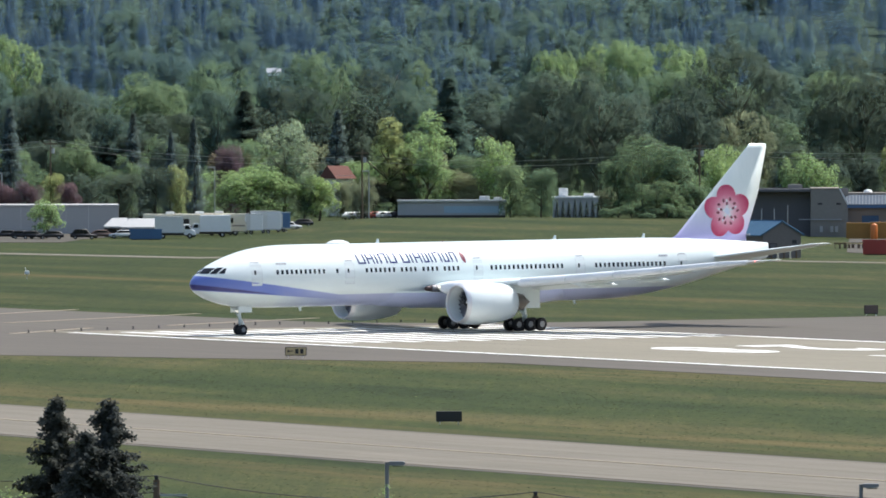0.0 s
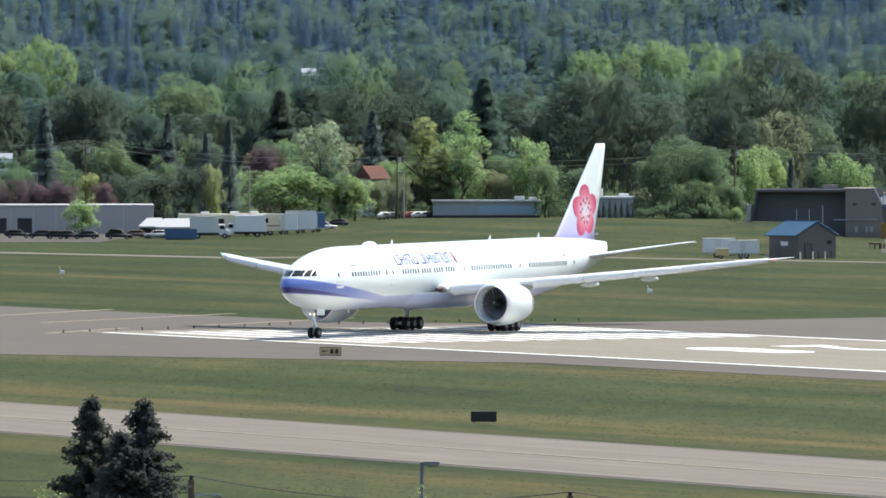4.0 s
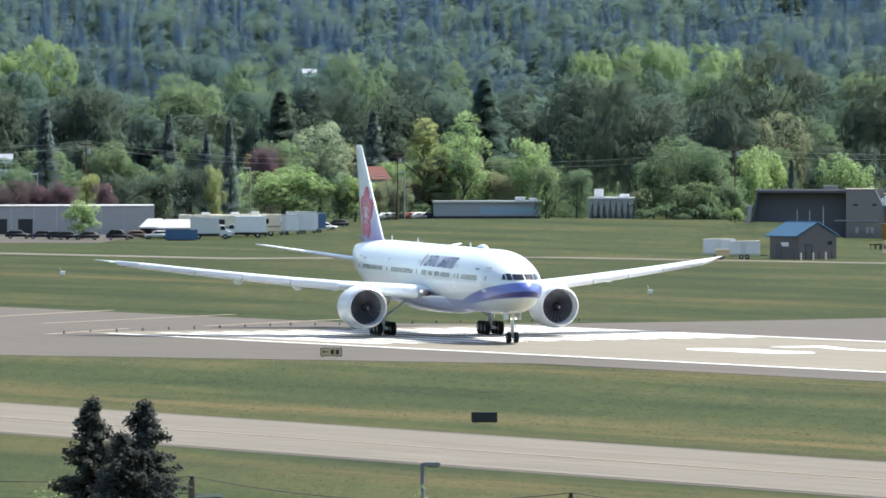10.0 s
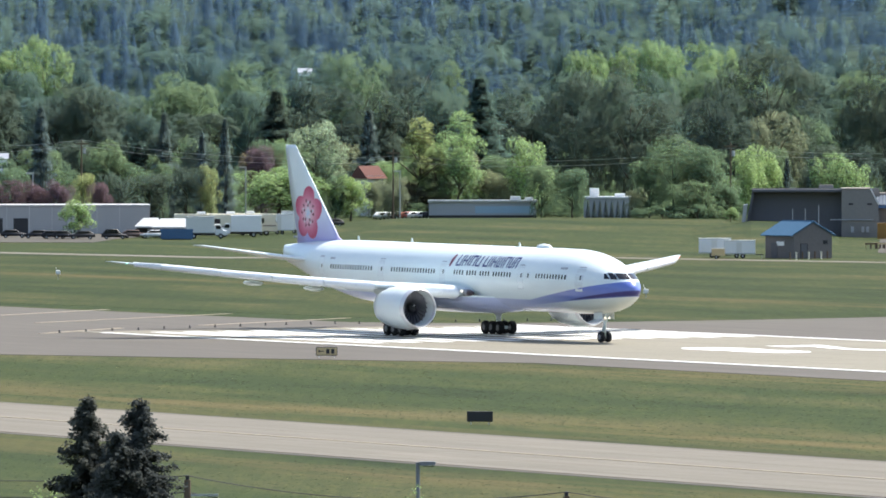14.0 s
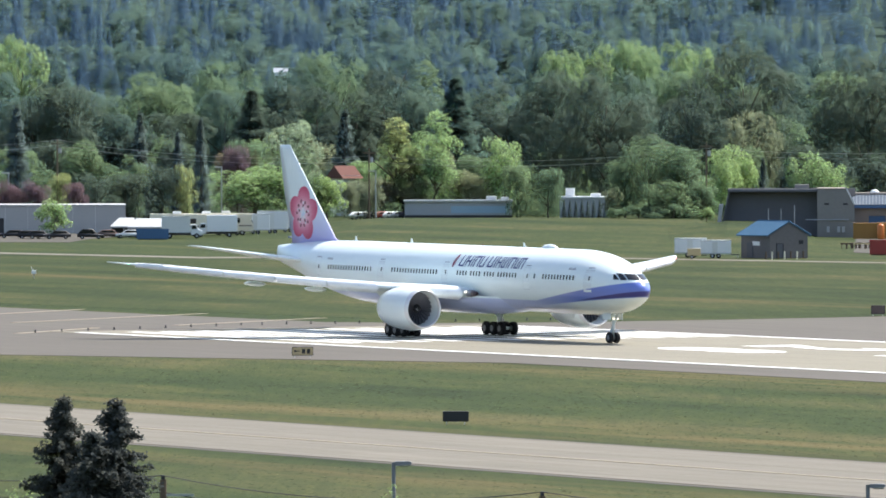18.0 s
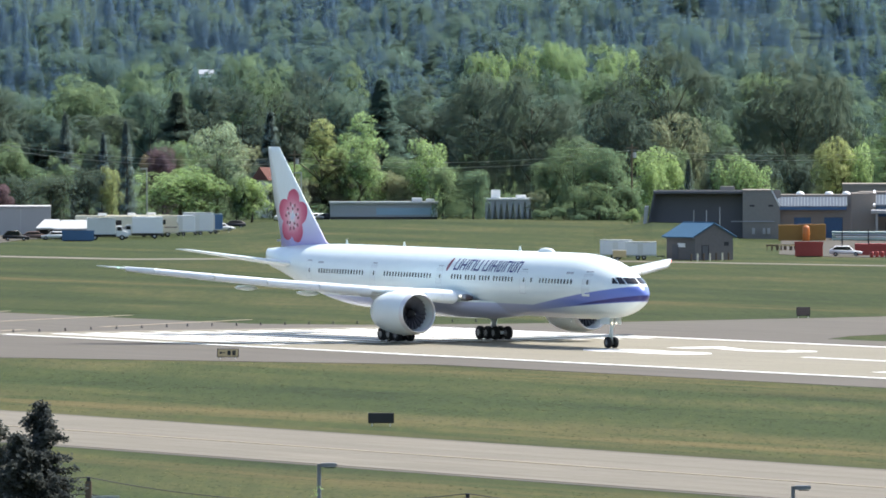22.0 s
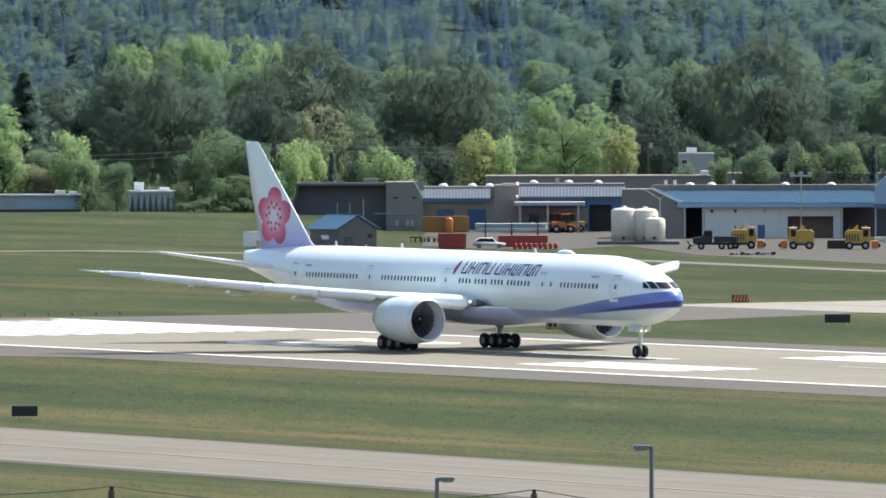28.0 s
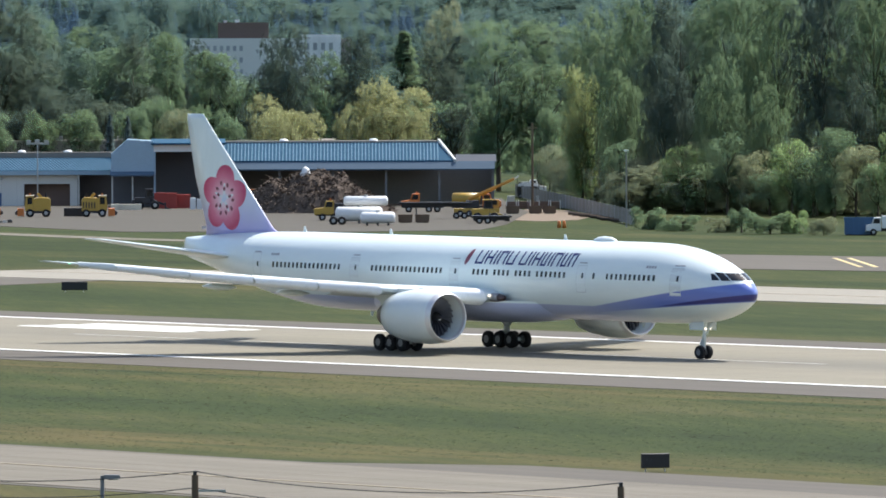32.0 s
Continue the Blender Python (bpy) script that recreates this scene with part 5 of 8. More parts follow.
def rows_of_trees():
    """The belts of trees behind the single ones."""
    r = np.random.default_rng(21)
    leaves = ("dark", "mid", "mid", "olive", "mid", "fresh")
    # a low belt behind the roads and roofs
    for u in np.arange(-140, 3080, 46):
        if r.uniform() < 0.85:
            by_top("broad", leaves[r.integers(0, 6 if u > 420 else 3)], u + r.uniform(-18, 18), r.uniform(1700, 1800), 268 + r.uniform(-32, 22), r.uniform(70, 110))
    # the tall belt
    for u in np.arange(-140, 3300, 58):
        c = ("mid", "wood", "dark", "wood")[r.integers(0, 4)] if u > 640 else ("dark", "wood", "wood", "dark")[r.integers(0, 4)]
        low = 62 * smooth01(2330, 2430, u) * (1 - smooth01(2740, 2850, u)) + 25 * smooth01(700, 760, u) * (1 - smooth01(880, 930, u))
        top = low + 155 + 22 * math.sin(u / 170.0) + r.uniform(-26, 24) + (12 if 1100 < u < 1700 else 0)
        k = r.uniform()
        by_top("conifer" if k < 0.12 else "broad" if k < 0.5 else "tall", c, u + r.uniform(-20, 20), r.uniform(1880, 1990), top, r.uniform(95, 160))
    for u in np.arange(-140, 3300, 60):
        c = ("mid", "wood", "wood", "mid")[r.integers(0, 4)]
        low = 75 * smooth01(2330, 2430, u) * (1 - smooth01(2740, 2850, u))
        top = low + 128 + 18 * math.sin(u / 140.0 + 1) + r.uniform(-24, 24)
        by_top("broad" if r.uniform() < 0.5 else "tall", c, u + r.uniform(-20, 20), r.uniform(2080, 2160), top, r.uniform(95, 160))
    # light round crowns further off
    for u, v, w in ((-20, 76, 90), (30, 62, 110), (-60, 90, 80), (85, 100, 80), (310, 92, 100), (360, 84, 110), (620, 85, 80), (690, 78, 110), (560, 95, 60), (990, 88, 90), (1050, 78, 100), (1110, 70, 110), (1175, 74, 110), (1230, 84, 80), (1440, 88, 80), (1500, 78, 80), (1570, 82, 90), (1690, 86, 90), (1760, 92, 80), (940, 68, 40), (1860, 60, 80), (1950, 70, 100), (2290, 60, 90), (2380, 50, 80), (2480, 62, 100), (2560, 78, 90)):
        by_top("broad", "fresh" if u < 60 or 980 < u < 1240 else "farleaf", u, 2300 + r.uniform(-40, 60), v, w)


rows_of_trees()


def massed(name, protos, places, leaf, label, category):
    """Many crowns in one mesh: protos are (corners, directions) of crowns one unit tall; places give (x, y, z, height, width, turn, proto)."""
    vs, ns = [], []
    for x, y, z, h, w, a, k in places:
        v, n = protos[k]
        c, s = math.cos(a), math.sin(a)
        vs.append(np.stack([(v[:, 0] * c - v[:, 1] * s) * w + x, (v[:, 0] * s + v[:, 1] * c) * w + y, v[:, 2] * h + z], 1))
        ns.append(np.stack([n[:, 0] * c - n[:, 1] * s, n[:, 0] * s + n[:, 1] * c, n[:, 2]], 1))
    ob = new(name, quads_mesh(name, np.concatenate(vs), LEAF[leaf], np.concatenate(ns)))
    tagged(ob, label, category, kind="stuff")


def crowns(kind, r, per, size, n=4, up=0.4, loose=0.6):
    out = []
    for _ in range(n):
        pts, nrm = crown_points(kind, r, per)
        out.append((cards(pts, nrm, size, r, 0.0, loose), shading(nrm, r, 0.4 * loose, up)))
    return out


def under_wood():
    """Low scrub that fills the foot of the tree belts."""
    r = np.random.default_rng(31)
    places, dark = [], []
    for _ in range(2600):
        u, d = r.uniform(-200, 3800), r.uniform(1740, 2060)
        if 100 < u < 1240:
            d = r.uniform(1668, 2060)
        if u > 3130:
            d = r.uniform(1340, 1440)
        p = spot(u, d)
        h = r.uniform(4.0, 10.0) if u > 3130 else r.uniform(3.0, 8.5) if d > 1740 else r.uniform(2.0, 4.5)
        (dark if u > 3130 else places).append((p.x, p.y, land(p.x, p.y), h, h, r.uniform(0, 6.28), r.integers(0, 4)))
    for _ in range(230):
        u = r.uniform(3200, 3800)
        p = spot(u, r.uniform(1285, 1340) - 0.07 * (u - 3130))
        h = r.uniform(3.0, 8.0)
        dark.append((p.x, p.y, 0.0, h, h * 1.1, r.uniform(0, 6.28), r.integers(0, 4)))
    massed("under_wood", crowns("shrub", r, 90, 0.17), dark, "olive", "green scrub below the tall trees by the fence", "scrub")
    massed("under_wood", crowns("shrub", r, 90, 0.17), places, "mid", "dense green scrub below the tree belts", "scrub")


under_wood()


def fir_model(r, tiers=6, sides=8):
    """One fir, one unit tall: tiers of drooping boughs with ragged rims. Corners, faces and shading directions."""
    rings = []
    for i in range(tiers):
        z = 0.34 + 0.64 * (i / tiers) ** 0.85
        out = 0.20 * (1.03 - z) ** 0.7
        rings.append((z - 0.035, out, 0.5))
        if i < tiers - 1:
            rings.append((z + 0.045, out * 0.55, 0.2))
    rings.append((0.995, 0.012, 0.2))
    v, n = [], []
    for i, (z, q, loose) in enumerate(rings):
        swing = r.uniform(0, 6.28)
        for k in range(sides):
            a = 2 * math.pi * (k + 0.3 * r.normal()) / sides + swing * 0.1
            f = q * (1.0 - loose * r.uniform(0, 1) if (k + i // 2) % 2 else 1.0 + 0.35 * loose * r.normal())
            v.append((f * math.cos(a), f * math.sin(a), z - 0.10 * f + 0.016 * r.normal() * (z < 0.99)))
            n.append((0.8 * math.cos(a) + 0.08 * r.normal(), 0.8 * math.sin(a) + 0.08 * r.normal(), 0.6))
    faces = [(i * sides + k, i * sides + (k + 1) % sides, (i + 1) * sides + (k + 1) % sides, (i + 1) * sides + k) for i in range(len(rings) - 1) for k in range(sides)]
    n = np.array(n)
    return np.array(v), np.array(faces), n / np.linalg.norm(n, axis=1)[:, None]


def fir_wood(name, models, places, leaf, label):
    """Many firs in one mesh, each one a closed shape of its own."""
    vs, fs, ns, base = [], [], [], 0
    for x, y, z, h, w, a, k in places:
        v, faces, n = models[k]
        c, s = math.cos(a), math.sin(a)
        vs.append(np.stack([(v[:, 0] * c - v[:, 1] * s) * w + x, (v[:, 0] * s + v[:, 1] * c) * w + y, v[:, 2] * h + z], 1))
        ns.append(np.stack([n[:, 0] * c - n[:, 1] * s, n[:, 0] * s + n[:, 1] * c, n[:, 2]], 1))
        fs.append(faces + base)
        base += len(v)
    vs, ns, fs = np.concatenate(vs), np.concatenate(ns), np.concatenate(fs)
    me = bpy.data.meshes.new(name)
    me.vertices.add(len(vs)), me.loops.add(4 * len(fs)), me.polygons.add(len(fs))
    me.vertices.foreach_set("co", vs.astype(np.float32).ravel())
    me.loops.foreach_set("vertex_index", fs.astype(np.int32).ravel())
    me.polygons.foreach_set("loop_start", np.arange(0, 4 * len(fs), 4, dtype=np.int32))
    me.update(calc_edges=True)
    me.attributes.new("custom_normal", "FLOAT_VECTOR", "POINT").data.foreach_set("vector", ns.astype(np.float32).ravel())
    me.materials.append(LEAF[leaf])
    tagged(new(name, me), label, "forest", kind="stuff")


def far_woods():
    """The wooded hill: firs and some lighter crowns in masses."""
    r = np.random.default_rng(5)
    places = []
    for _ in range(5200):
        d, u = 2230 + 1100 * r.uniform() ** 1.15, r.uniform(-240, 3900)
        # clearings of leafy trees thin the firs towards the right
        if u > 1750 and math.sin(u / 90.0) + math.sin(d / 60.0 + u / 210.0) > 0.5:
            continue
        p = spot(u, d)
        h = r.uniform(8, 19)
        places.append((p.x, p.y, land(p.x, p.y), h, r.uniform(13, 24), r.uniform(0, 6.28), r.integers(0, 8)))
    # haze over the hill is put into the leaf colour
    fir_wood("far_fir_wood", [fir_model(r) for _ in range(8)], places, "farfir", "dense fir wood on the far hill, tinted haze blue")
    kinds = (("far_leaf_wood", "wood", 1000, 2230, 3300, 13, 22, "lighter leafy crowns among the firs on the hill"),
             ("far_bright_wood", "farleaf", 520, 2250, 3300, 10, 18, "haze-tinted green crowns scattered over the hill"))
    for name, leaf, count, lo, hi, low, high, label in kinds:
        places = []
        for _ in range(count):
            d, u = lo + (hi - lo) * r.uniform() ** 1.2, r.uniform(-240, 3900)
            if u < 1650 and r.uniform() < (0.8 if leaf == "farleaf" else 0.5):
                u = r.uniform(1700, 3300)
            p = spot(u, d)
            h = r.uniform(low, high)
            places.append((p.x, p.y, land(p.x, p.y) - 0.2 * h, h, h * r.uniform(0.9, 1.3), r.uniform(0, 6.28), r.integers(0, 4)))
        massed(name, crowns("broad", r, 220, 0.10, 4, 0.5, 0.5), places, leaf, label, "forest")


far_woods()


def grass_tufts():
    """Short tufts on the nearest strips of grass, on both sides of the near taxiway."""
    r = np.random.default_rng(77)
    n = 34000
    u, y = r.uniform(-60, 3760, n), np.where(r.uniform(0, 1, n) < 0.78, r.uniform(293, 377, n), r.uniform(222, 258.5, n))
    a = (u - 784) / TICK
    dx, dy = AXIS.x * np.cos(a) + SIDE.x * np.sin(a), AXIS.y * np.cos(a) + SIDE.y * np.sin(a)
    x = dx / dy * y
    edge = np.where(y > 338, -646 - (378 - y) * 1.35, -700 - (338 - y) * 2.37)
    pads = (y < 300) & (((x > -543) & (x < -497)) | ((x > -388) & (x < -322)))
    keep = (x > edge + 4) & ~pads
    x, y = x[keep], y[keep]
    n = len(x)
    yaw, h, w = r.uniform(0, 3.14, n), r.uniform(0.018, 0.04, n), r.uniform(0.10, 0.30, n)
    c, s = np.cos(yaw) * w / 2, np.sin(yaw) * w / 2
    lx, ly = r.normal(0, 0.04, n), r.normal(0, 0.04, n)
    z = np.zeros(n)
    v = np.empty((n, 4, 3))
    v[:, 0] = np.stack([x - c, y - s, z], 1)
    v[:, 1] = np.stack([x + c, y + s, z], 1)
    v[:, 2] = np.stack([x + c * 0.7 + lx, y + s * 0.7 + ly, h], 1)
    v[:, 3] = np.stack([x - c * 0.7 + lx, y - s * 0.7 + ly, h * r.uniform(0.6, 1, n)], 1)
    ob = new("grass_tufts", quads_mesh("grass_tufts", v.reshape(-1, 3), LEAF["turf"]))
    tagged(ob, "short uneven tufts of mown airfield grass", "grass", kind="stuff")


grass_tufts()

# ---- buildings ----
def stage(name, u0, u1, d, label, category="building", turn=0.0, group="", kind=""):
    """An Empty at the middle of a front u0..u1 at distance d, and the front's half width in metres."""
    root = blank(name, at((u0 + u1) / 2, d, 0, turn), label, category, group, kind)
    return root, (u1 - u0) * d / TICK / 2


def ribs(w0, w1, y0, z0, y1, z1, step, r=0.05):
    """Standing seams of a metal roof, from eave to ridge."""
    bm = bmesh.new()
    n = int((w1 - w0) / step)
    L = math.hypot(y1 - y0, z1 - z0)
    ny, nz = -(z1 - z0) / L, (y1 - y0) / L
    for i in range(n + 1):
        x = w0 + (w1 - w0) * i / n
        q = [bm.verts.new(p) for p in ((x - r, y0, z0), (x + r, y0, z0), (x + r, y1, z1), (x - r, y1, z1))]
        t = [bm.verts.new((v.co.x, v.co.y + ny * 0.12, v.co.z + nz * 0.12)) for v in q]
        for f in ((t[0], t[1], t[2], t[3]), (q[0], q[1], t[1], t[0]), (q[1], q[2], t[2], t[1]), (q[3], q[0], t[0], t[3])):
            bm.faces.new(f)
    bmesh.ops.recalc_face_normals(bm, faces=bm.faces[:])
    return bm


def lean_roof(root, w0, w1, y0, z0, y1, z1, material, label="", step=0.55, cut=0.0, slant=0.0):
    """A single-pitch metal roof; cut draws its upper right corner in, slant runs its seams to the left as they climb."""
    bm = prism([(y0, z0), (y1, z1), (y1, z1 - 0.25), (y0, z0 - 0.25)], w0, w1, "X")
    for v in bm.verts:
        if v.co.y > (y0 + y1) / 2:
            v.co.x -= cut if abs(v.co.x - w1) < 1e-4 else slant
    roof = part("roof", bm, material, root, label)
    bm = ribs(w0, w1 - cut, y0, z0, y1, z1, step, 0.07)
    for v in bm.verts:
        v.co.x -= slant * (v.co.y - y0) / (y1 - y0)
    # short seams fill the corner that the slant leaves free
    for k in range(int(slant / step)):
        f = 1 - (k + 1) * step / slant
        if f > 0.1 and not cut:
            add_tube(bm, (w1, y0 + (1 - f) * (y1 - y0), z0 + (1 - f) * (z1 - z0) + 0.05), (w1 - slant * f, y1, z1 + 0.05), 0.07, 0.07, 4)
    part("roof_seams", bm, BLUE_SEAM if material is BLUE_ROOF else SEAM_GREY, roof)
    return roof


def domes(root, spots):
    for x, y, z in spots:
        part("skylight", lathe([(z - 0.3, 0.75), (z + 0.1, 0.75), (z + 0.35, 0.5), (z + 0.45, 0.05)], "Z", 12, (x, y, 0)), WHITE_METAL, root, "white roof dome", True)


def window_in(root, x, z, w, h, y=-0.02, name="window", glass=GLASS_DARK, frame_=WHITE_METAL):
    f = part(name, boxes(((x - w / 2 - 0.08, y - 0.05, z - 0.08), (x - w / 2, y + 0.02, z + h + 0.08)), ((x + w / 2, y - 0.05, z - 0.08), (x + w / 2 + 0.08, y + 0.02, z + h + 0.08)),
                         ((x - w / 2, y - 0.05, z + h), (x + w / 2, y + 0.02, z + h + 0.08)), ((x - w / 2, y - 0.05, z - 0.08), (x + w / 2, y + 0.02, z))), frame_, root)
    part("pane", box((x - w / 2, y - 0.01, z), (x + w / 2, y + 0.01, z + h)), glass, f)
    return f


def dark_front_hall():
    root, w = stage("concrete_hall", 1257, 1504, 1440, "dark recessed concrete hall with sloping grey end walls")
    root.location.z = 0.0
    h = 8.3
    part("back_wall", box((-w + 2.0, 14, 0), (w, 14.4, h)), GREY_WALL, root)
    # its dark colour includes the shade under the roof slab
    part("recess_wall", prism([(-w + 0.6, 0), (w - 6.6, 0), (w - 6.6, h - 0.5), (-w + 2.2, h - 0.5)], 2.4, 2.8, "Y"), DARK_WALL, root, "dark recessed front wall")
    part("roof", box((-w + 2.0, -0.4, h - 0.5), (w - 6.6, 14, h), 0.05), DARK_WALL, root, "flat dark roof slab")
    part("roof_edge", box((-w + 2.2, 3.0, h), (w - 6.6, 3.3, h + 0.14)), TAN_WALL, root, "pale roof edging")
    part("end_wall", prism([(-w, 0), (-w + 0.5, 0), (-w + 1.25, 5.6), (-w + 0.55, 5.6)], -0.6, 12, "Y"), DULL_WALL, root, "pale sloping end wall")
    part("end_slope", prism([(-w + 0.55, 0), (-w + 0.95, 0), (-w + 2.4, h - 0.5), (-w + 2.0, h - 0.5)], 0.2, 2.4, "Y"), DARK_WALL, root, "sloping dark cheek wall")
    part("block", prism([(w - 6.6, 0), (w, 0), (w - 0.3, 5.6), (w - 1.7, h), (w - 6.6, h)], -0.8, 14, "Y"), GREY_WALL, root, "grey block with a sloping shoulder")
    part("coping", box((w - 6.65, -0.9, h), (w - 1.7, 14.1, h + 0.16)), TAN_WALL, root)
    part("shoulder_coping", prism([(w - 1.75, h + 0.1), (w - 1.5, h + 0.1), (w - 0.1, 5.7), (w - 0.35, 5.6)], -0.95, -0.2, "Y"), WHITE_METAL, root, "white metal coping")
    for x, top in ((-3.0, 5.0), (-0.85, 5.0), (1.45, 5.6)):
        part("mast", tube((x, -6, 0), (x, -6, top), 0.1, 0.07, 8), STEEL, root)
    for x in (w - 5.4, w - 2.2):
        part("vent", boxes(((x, -0.86, 5.6), (x + 0.8, -0.8, 5.9))), DARK_METAL, root)
    part("roof_unit", box((1.5, 8, h), (4.0, 10, h + 0.7), 0.05), GREY_WALL, root, "grey rooftop unit")
    # pipes and meters at the foot of the block
    part("wall_pipe", boxes(((w - 8.6, -1.2, 3.0), (w - 1.2, -1.0, 3.15))), SIDING, root)
    for x in (w - 5.0, w - 3.2, w - 2.4):
        part("meter_box", boxes(((x, -1.15, 0.9), (x + 0.5, -0.82, 1.9))), DULL_WALL, root)


def workshop():
    root, w = stage("workshop", 1496, 1640, 1450, "tan block workshop with a metal roof and blue doors")
    part("wall", boxes(((-w, 0, 0), (-w + 3.0, 0.4, 5.4)), ((-w + 5.9, 0, 0), (-w + 8.2, 0.4, 5.4)), ((-w + 11.4, 0, 0), (w, 0.4, 5.4)), ((-w + 3.0, 0, 3.6), (-w + 5.9, 0.4, 5.4)), ((-w + 8.2, 0, 3.6), (-w + 11.4, 0.4, 5.4)), ((-w, 12, 0), (w, 12.4, 6.8)), ((-w, 0.4, 0), (-w + 0.4, 12, 5.4)), ((w - 0.4, 0.4, 0), (w, 12, 5.4))), TAN_WALL, root)
    for x0, x1 in ((-w + 3.0, -w + 5.9), (-w + 8.2, -w + 11.4)):
        d_ = part("roller_door", box((x0, 0.2, 0), (x1, 0.3, 3.6)), BLUE, root, "dark blue roller door")
        part("slats", boxes(*[((x0, 0.14, 0.3 * k), (x1, 0.2, 0.3 * k + 0.05)) for k in range(12)]), BLUE, d_)
    lean_roof(root, -w - 0.2, w - 2.0, -0.7, 5.5, 5.0, 7.1, ROOF_GREY, "grey-blue standing-seam roof")
    part("fascia", box((-w - 0.2, -0.75, 4.9), (w - 2.0, -0.55, 5.4)), BLUE, root)
    part("parapet", prism([(-1.2, 5.2), (5.3, 7.6), (5.3, 7.9), (-1.2, 5.5)], -w - 0.6, -w - 0.25, "X"), WHITE_METAL, root, "white sloping parapet")
    part("upper_block", box((-w, 5.0, 5.4), (w, 12, 7.5), 0.05), TAN_WALL, root)
    domes(root, ((-3, 6.5, 7.6), (2, 7, 7.6), (5, 6.5, 7.6)))


def canopy_building():
    root, w = stage("service_building", 1640, 1858, 1430, "tan service building with a white canopy on posts")
    part("tower_block", box((-w - 1.2, -0.6, 0), (-w + 3.0, 12, 8.0), 0.05), TAN_WALL, root, "tan block tower")
    part("wall", boxes(((-w + 3, 0, 0), (w - 6.0, 0.4, 5.8)), ((w - 2.2, 0, 0), (w, 0.4, 5.8)), ((w - 6.0, 0, 4.6), (w - 2.2, 0.4, 5.8)), ((-w, 14, 0), (w, 14.4, 5.8))), BLUE, root, "navy wall")
    # black sheet in place of the shade behind the doorway
    part("opening", box((w - 6.0, 3.0, 0), (w - 2.2, 3.2, 4.6)), BLACK, root, "black sheet standing in for the unlit doorway")
    part("low_wall", box((-w + 3.2, -0.12, 0), (w - 6.2, -0.004, 4.0)), TAN_WALL, root)
    for x in (-w + 5.5, -w + 8.5):
        window_in(root, x, 0.2, 1.5, 2.8, -0.14, "door", GLASS_DARK, DARK_METAL)
    lean_roof(root, -w + 3.0, w, -0.7, 6.0, 5.0, 7.7, ROOF_GREY, "grey-blue standing-seam roof")
    part("parapet", prism([(-1.2, 5.8), (5.3, 8.2), (5.3, 8.5), (-1.2, 6.1)], -w + 2.55, -w + 2.9, "X"), WHITE_METAL, root, "white sloping parapet")
    can = part("canopy", box((-w + 2.2, -9, 4.6), (-w + 14.2, -1, 5.2), 0.06), DULL_WALL, root, "pale flat canopy")
    for x in (-w + 3.2, -w + 7.9, -w + 13.1):
        for y in (-8.4, -1.8):
            part("post", box((x - 0.18, y - 0.18, 0), (x + 0.18, y + 0.18, 4.6)), DULL_WALL, can)
    for x in (-w + 5, -w + 9):
        part("pump", box((x, -5, 0), (x + 0.7, -4.4, 1.8), 0.04), PALE_WALL, can, "fuel pump")
    part("upper_block", box((-w, 5.0, 5.8), (w, 14, 8.2), 0.05), TAN_WALL, root)
    domes(root, ((-5, 6.5, 8.3), (1, 7, 8.3), (6, 6.5, 8.3)))
    part("vent_pipe", tube((-1, 6.2, 8.2), (-1, 6.2, 9.1), 0.3, 0.3, 10), STEEL, root)


def rear_block():
    root, w = stage("rear_block", 1612, 2010, 1520, "long flat tan building behind the workshops")
    part("wall", box((-w, 0, 0), (w, 20, 8.4), 0.05), TAN_WALL, root)
    part("coping", box((-w - 0.1, -0.1, 8.4), (w + 0.1, 20.1, 8.75)), TAN_WALL, root)
    part("stair_head", box((w - 1.8, 2, 8.75), (w - 0.4, 5, 9.6), 0.04), PALE_WALL, root)
    root, w = stage("rear_block", 2040, 2700, 1500, "long flat tan building behind the hangars")
    part("wall", box((-w, 0, 0), (w, 20, 9.0), 0.05), TAN_WALL, root)
    part("coping", box((-w - 0.1, -0.1, 9.0), (w + 0.1, 20.1, 9.35)), TAN_WALL, root)
    for x in (-18, -6, 5, 14, 24):
        part("roof_unit", box((x, 3, 9.35), (x + 2.2, 5, 10.1), 0.05), STEEL, root, "grey rooftop unit")


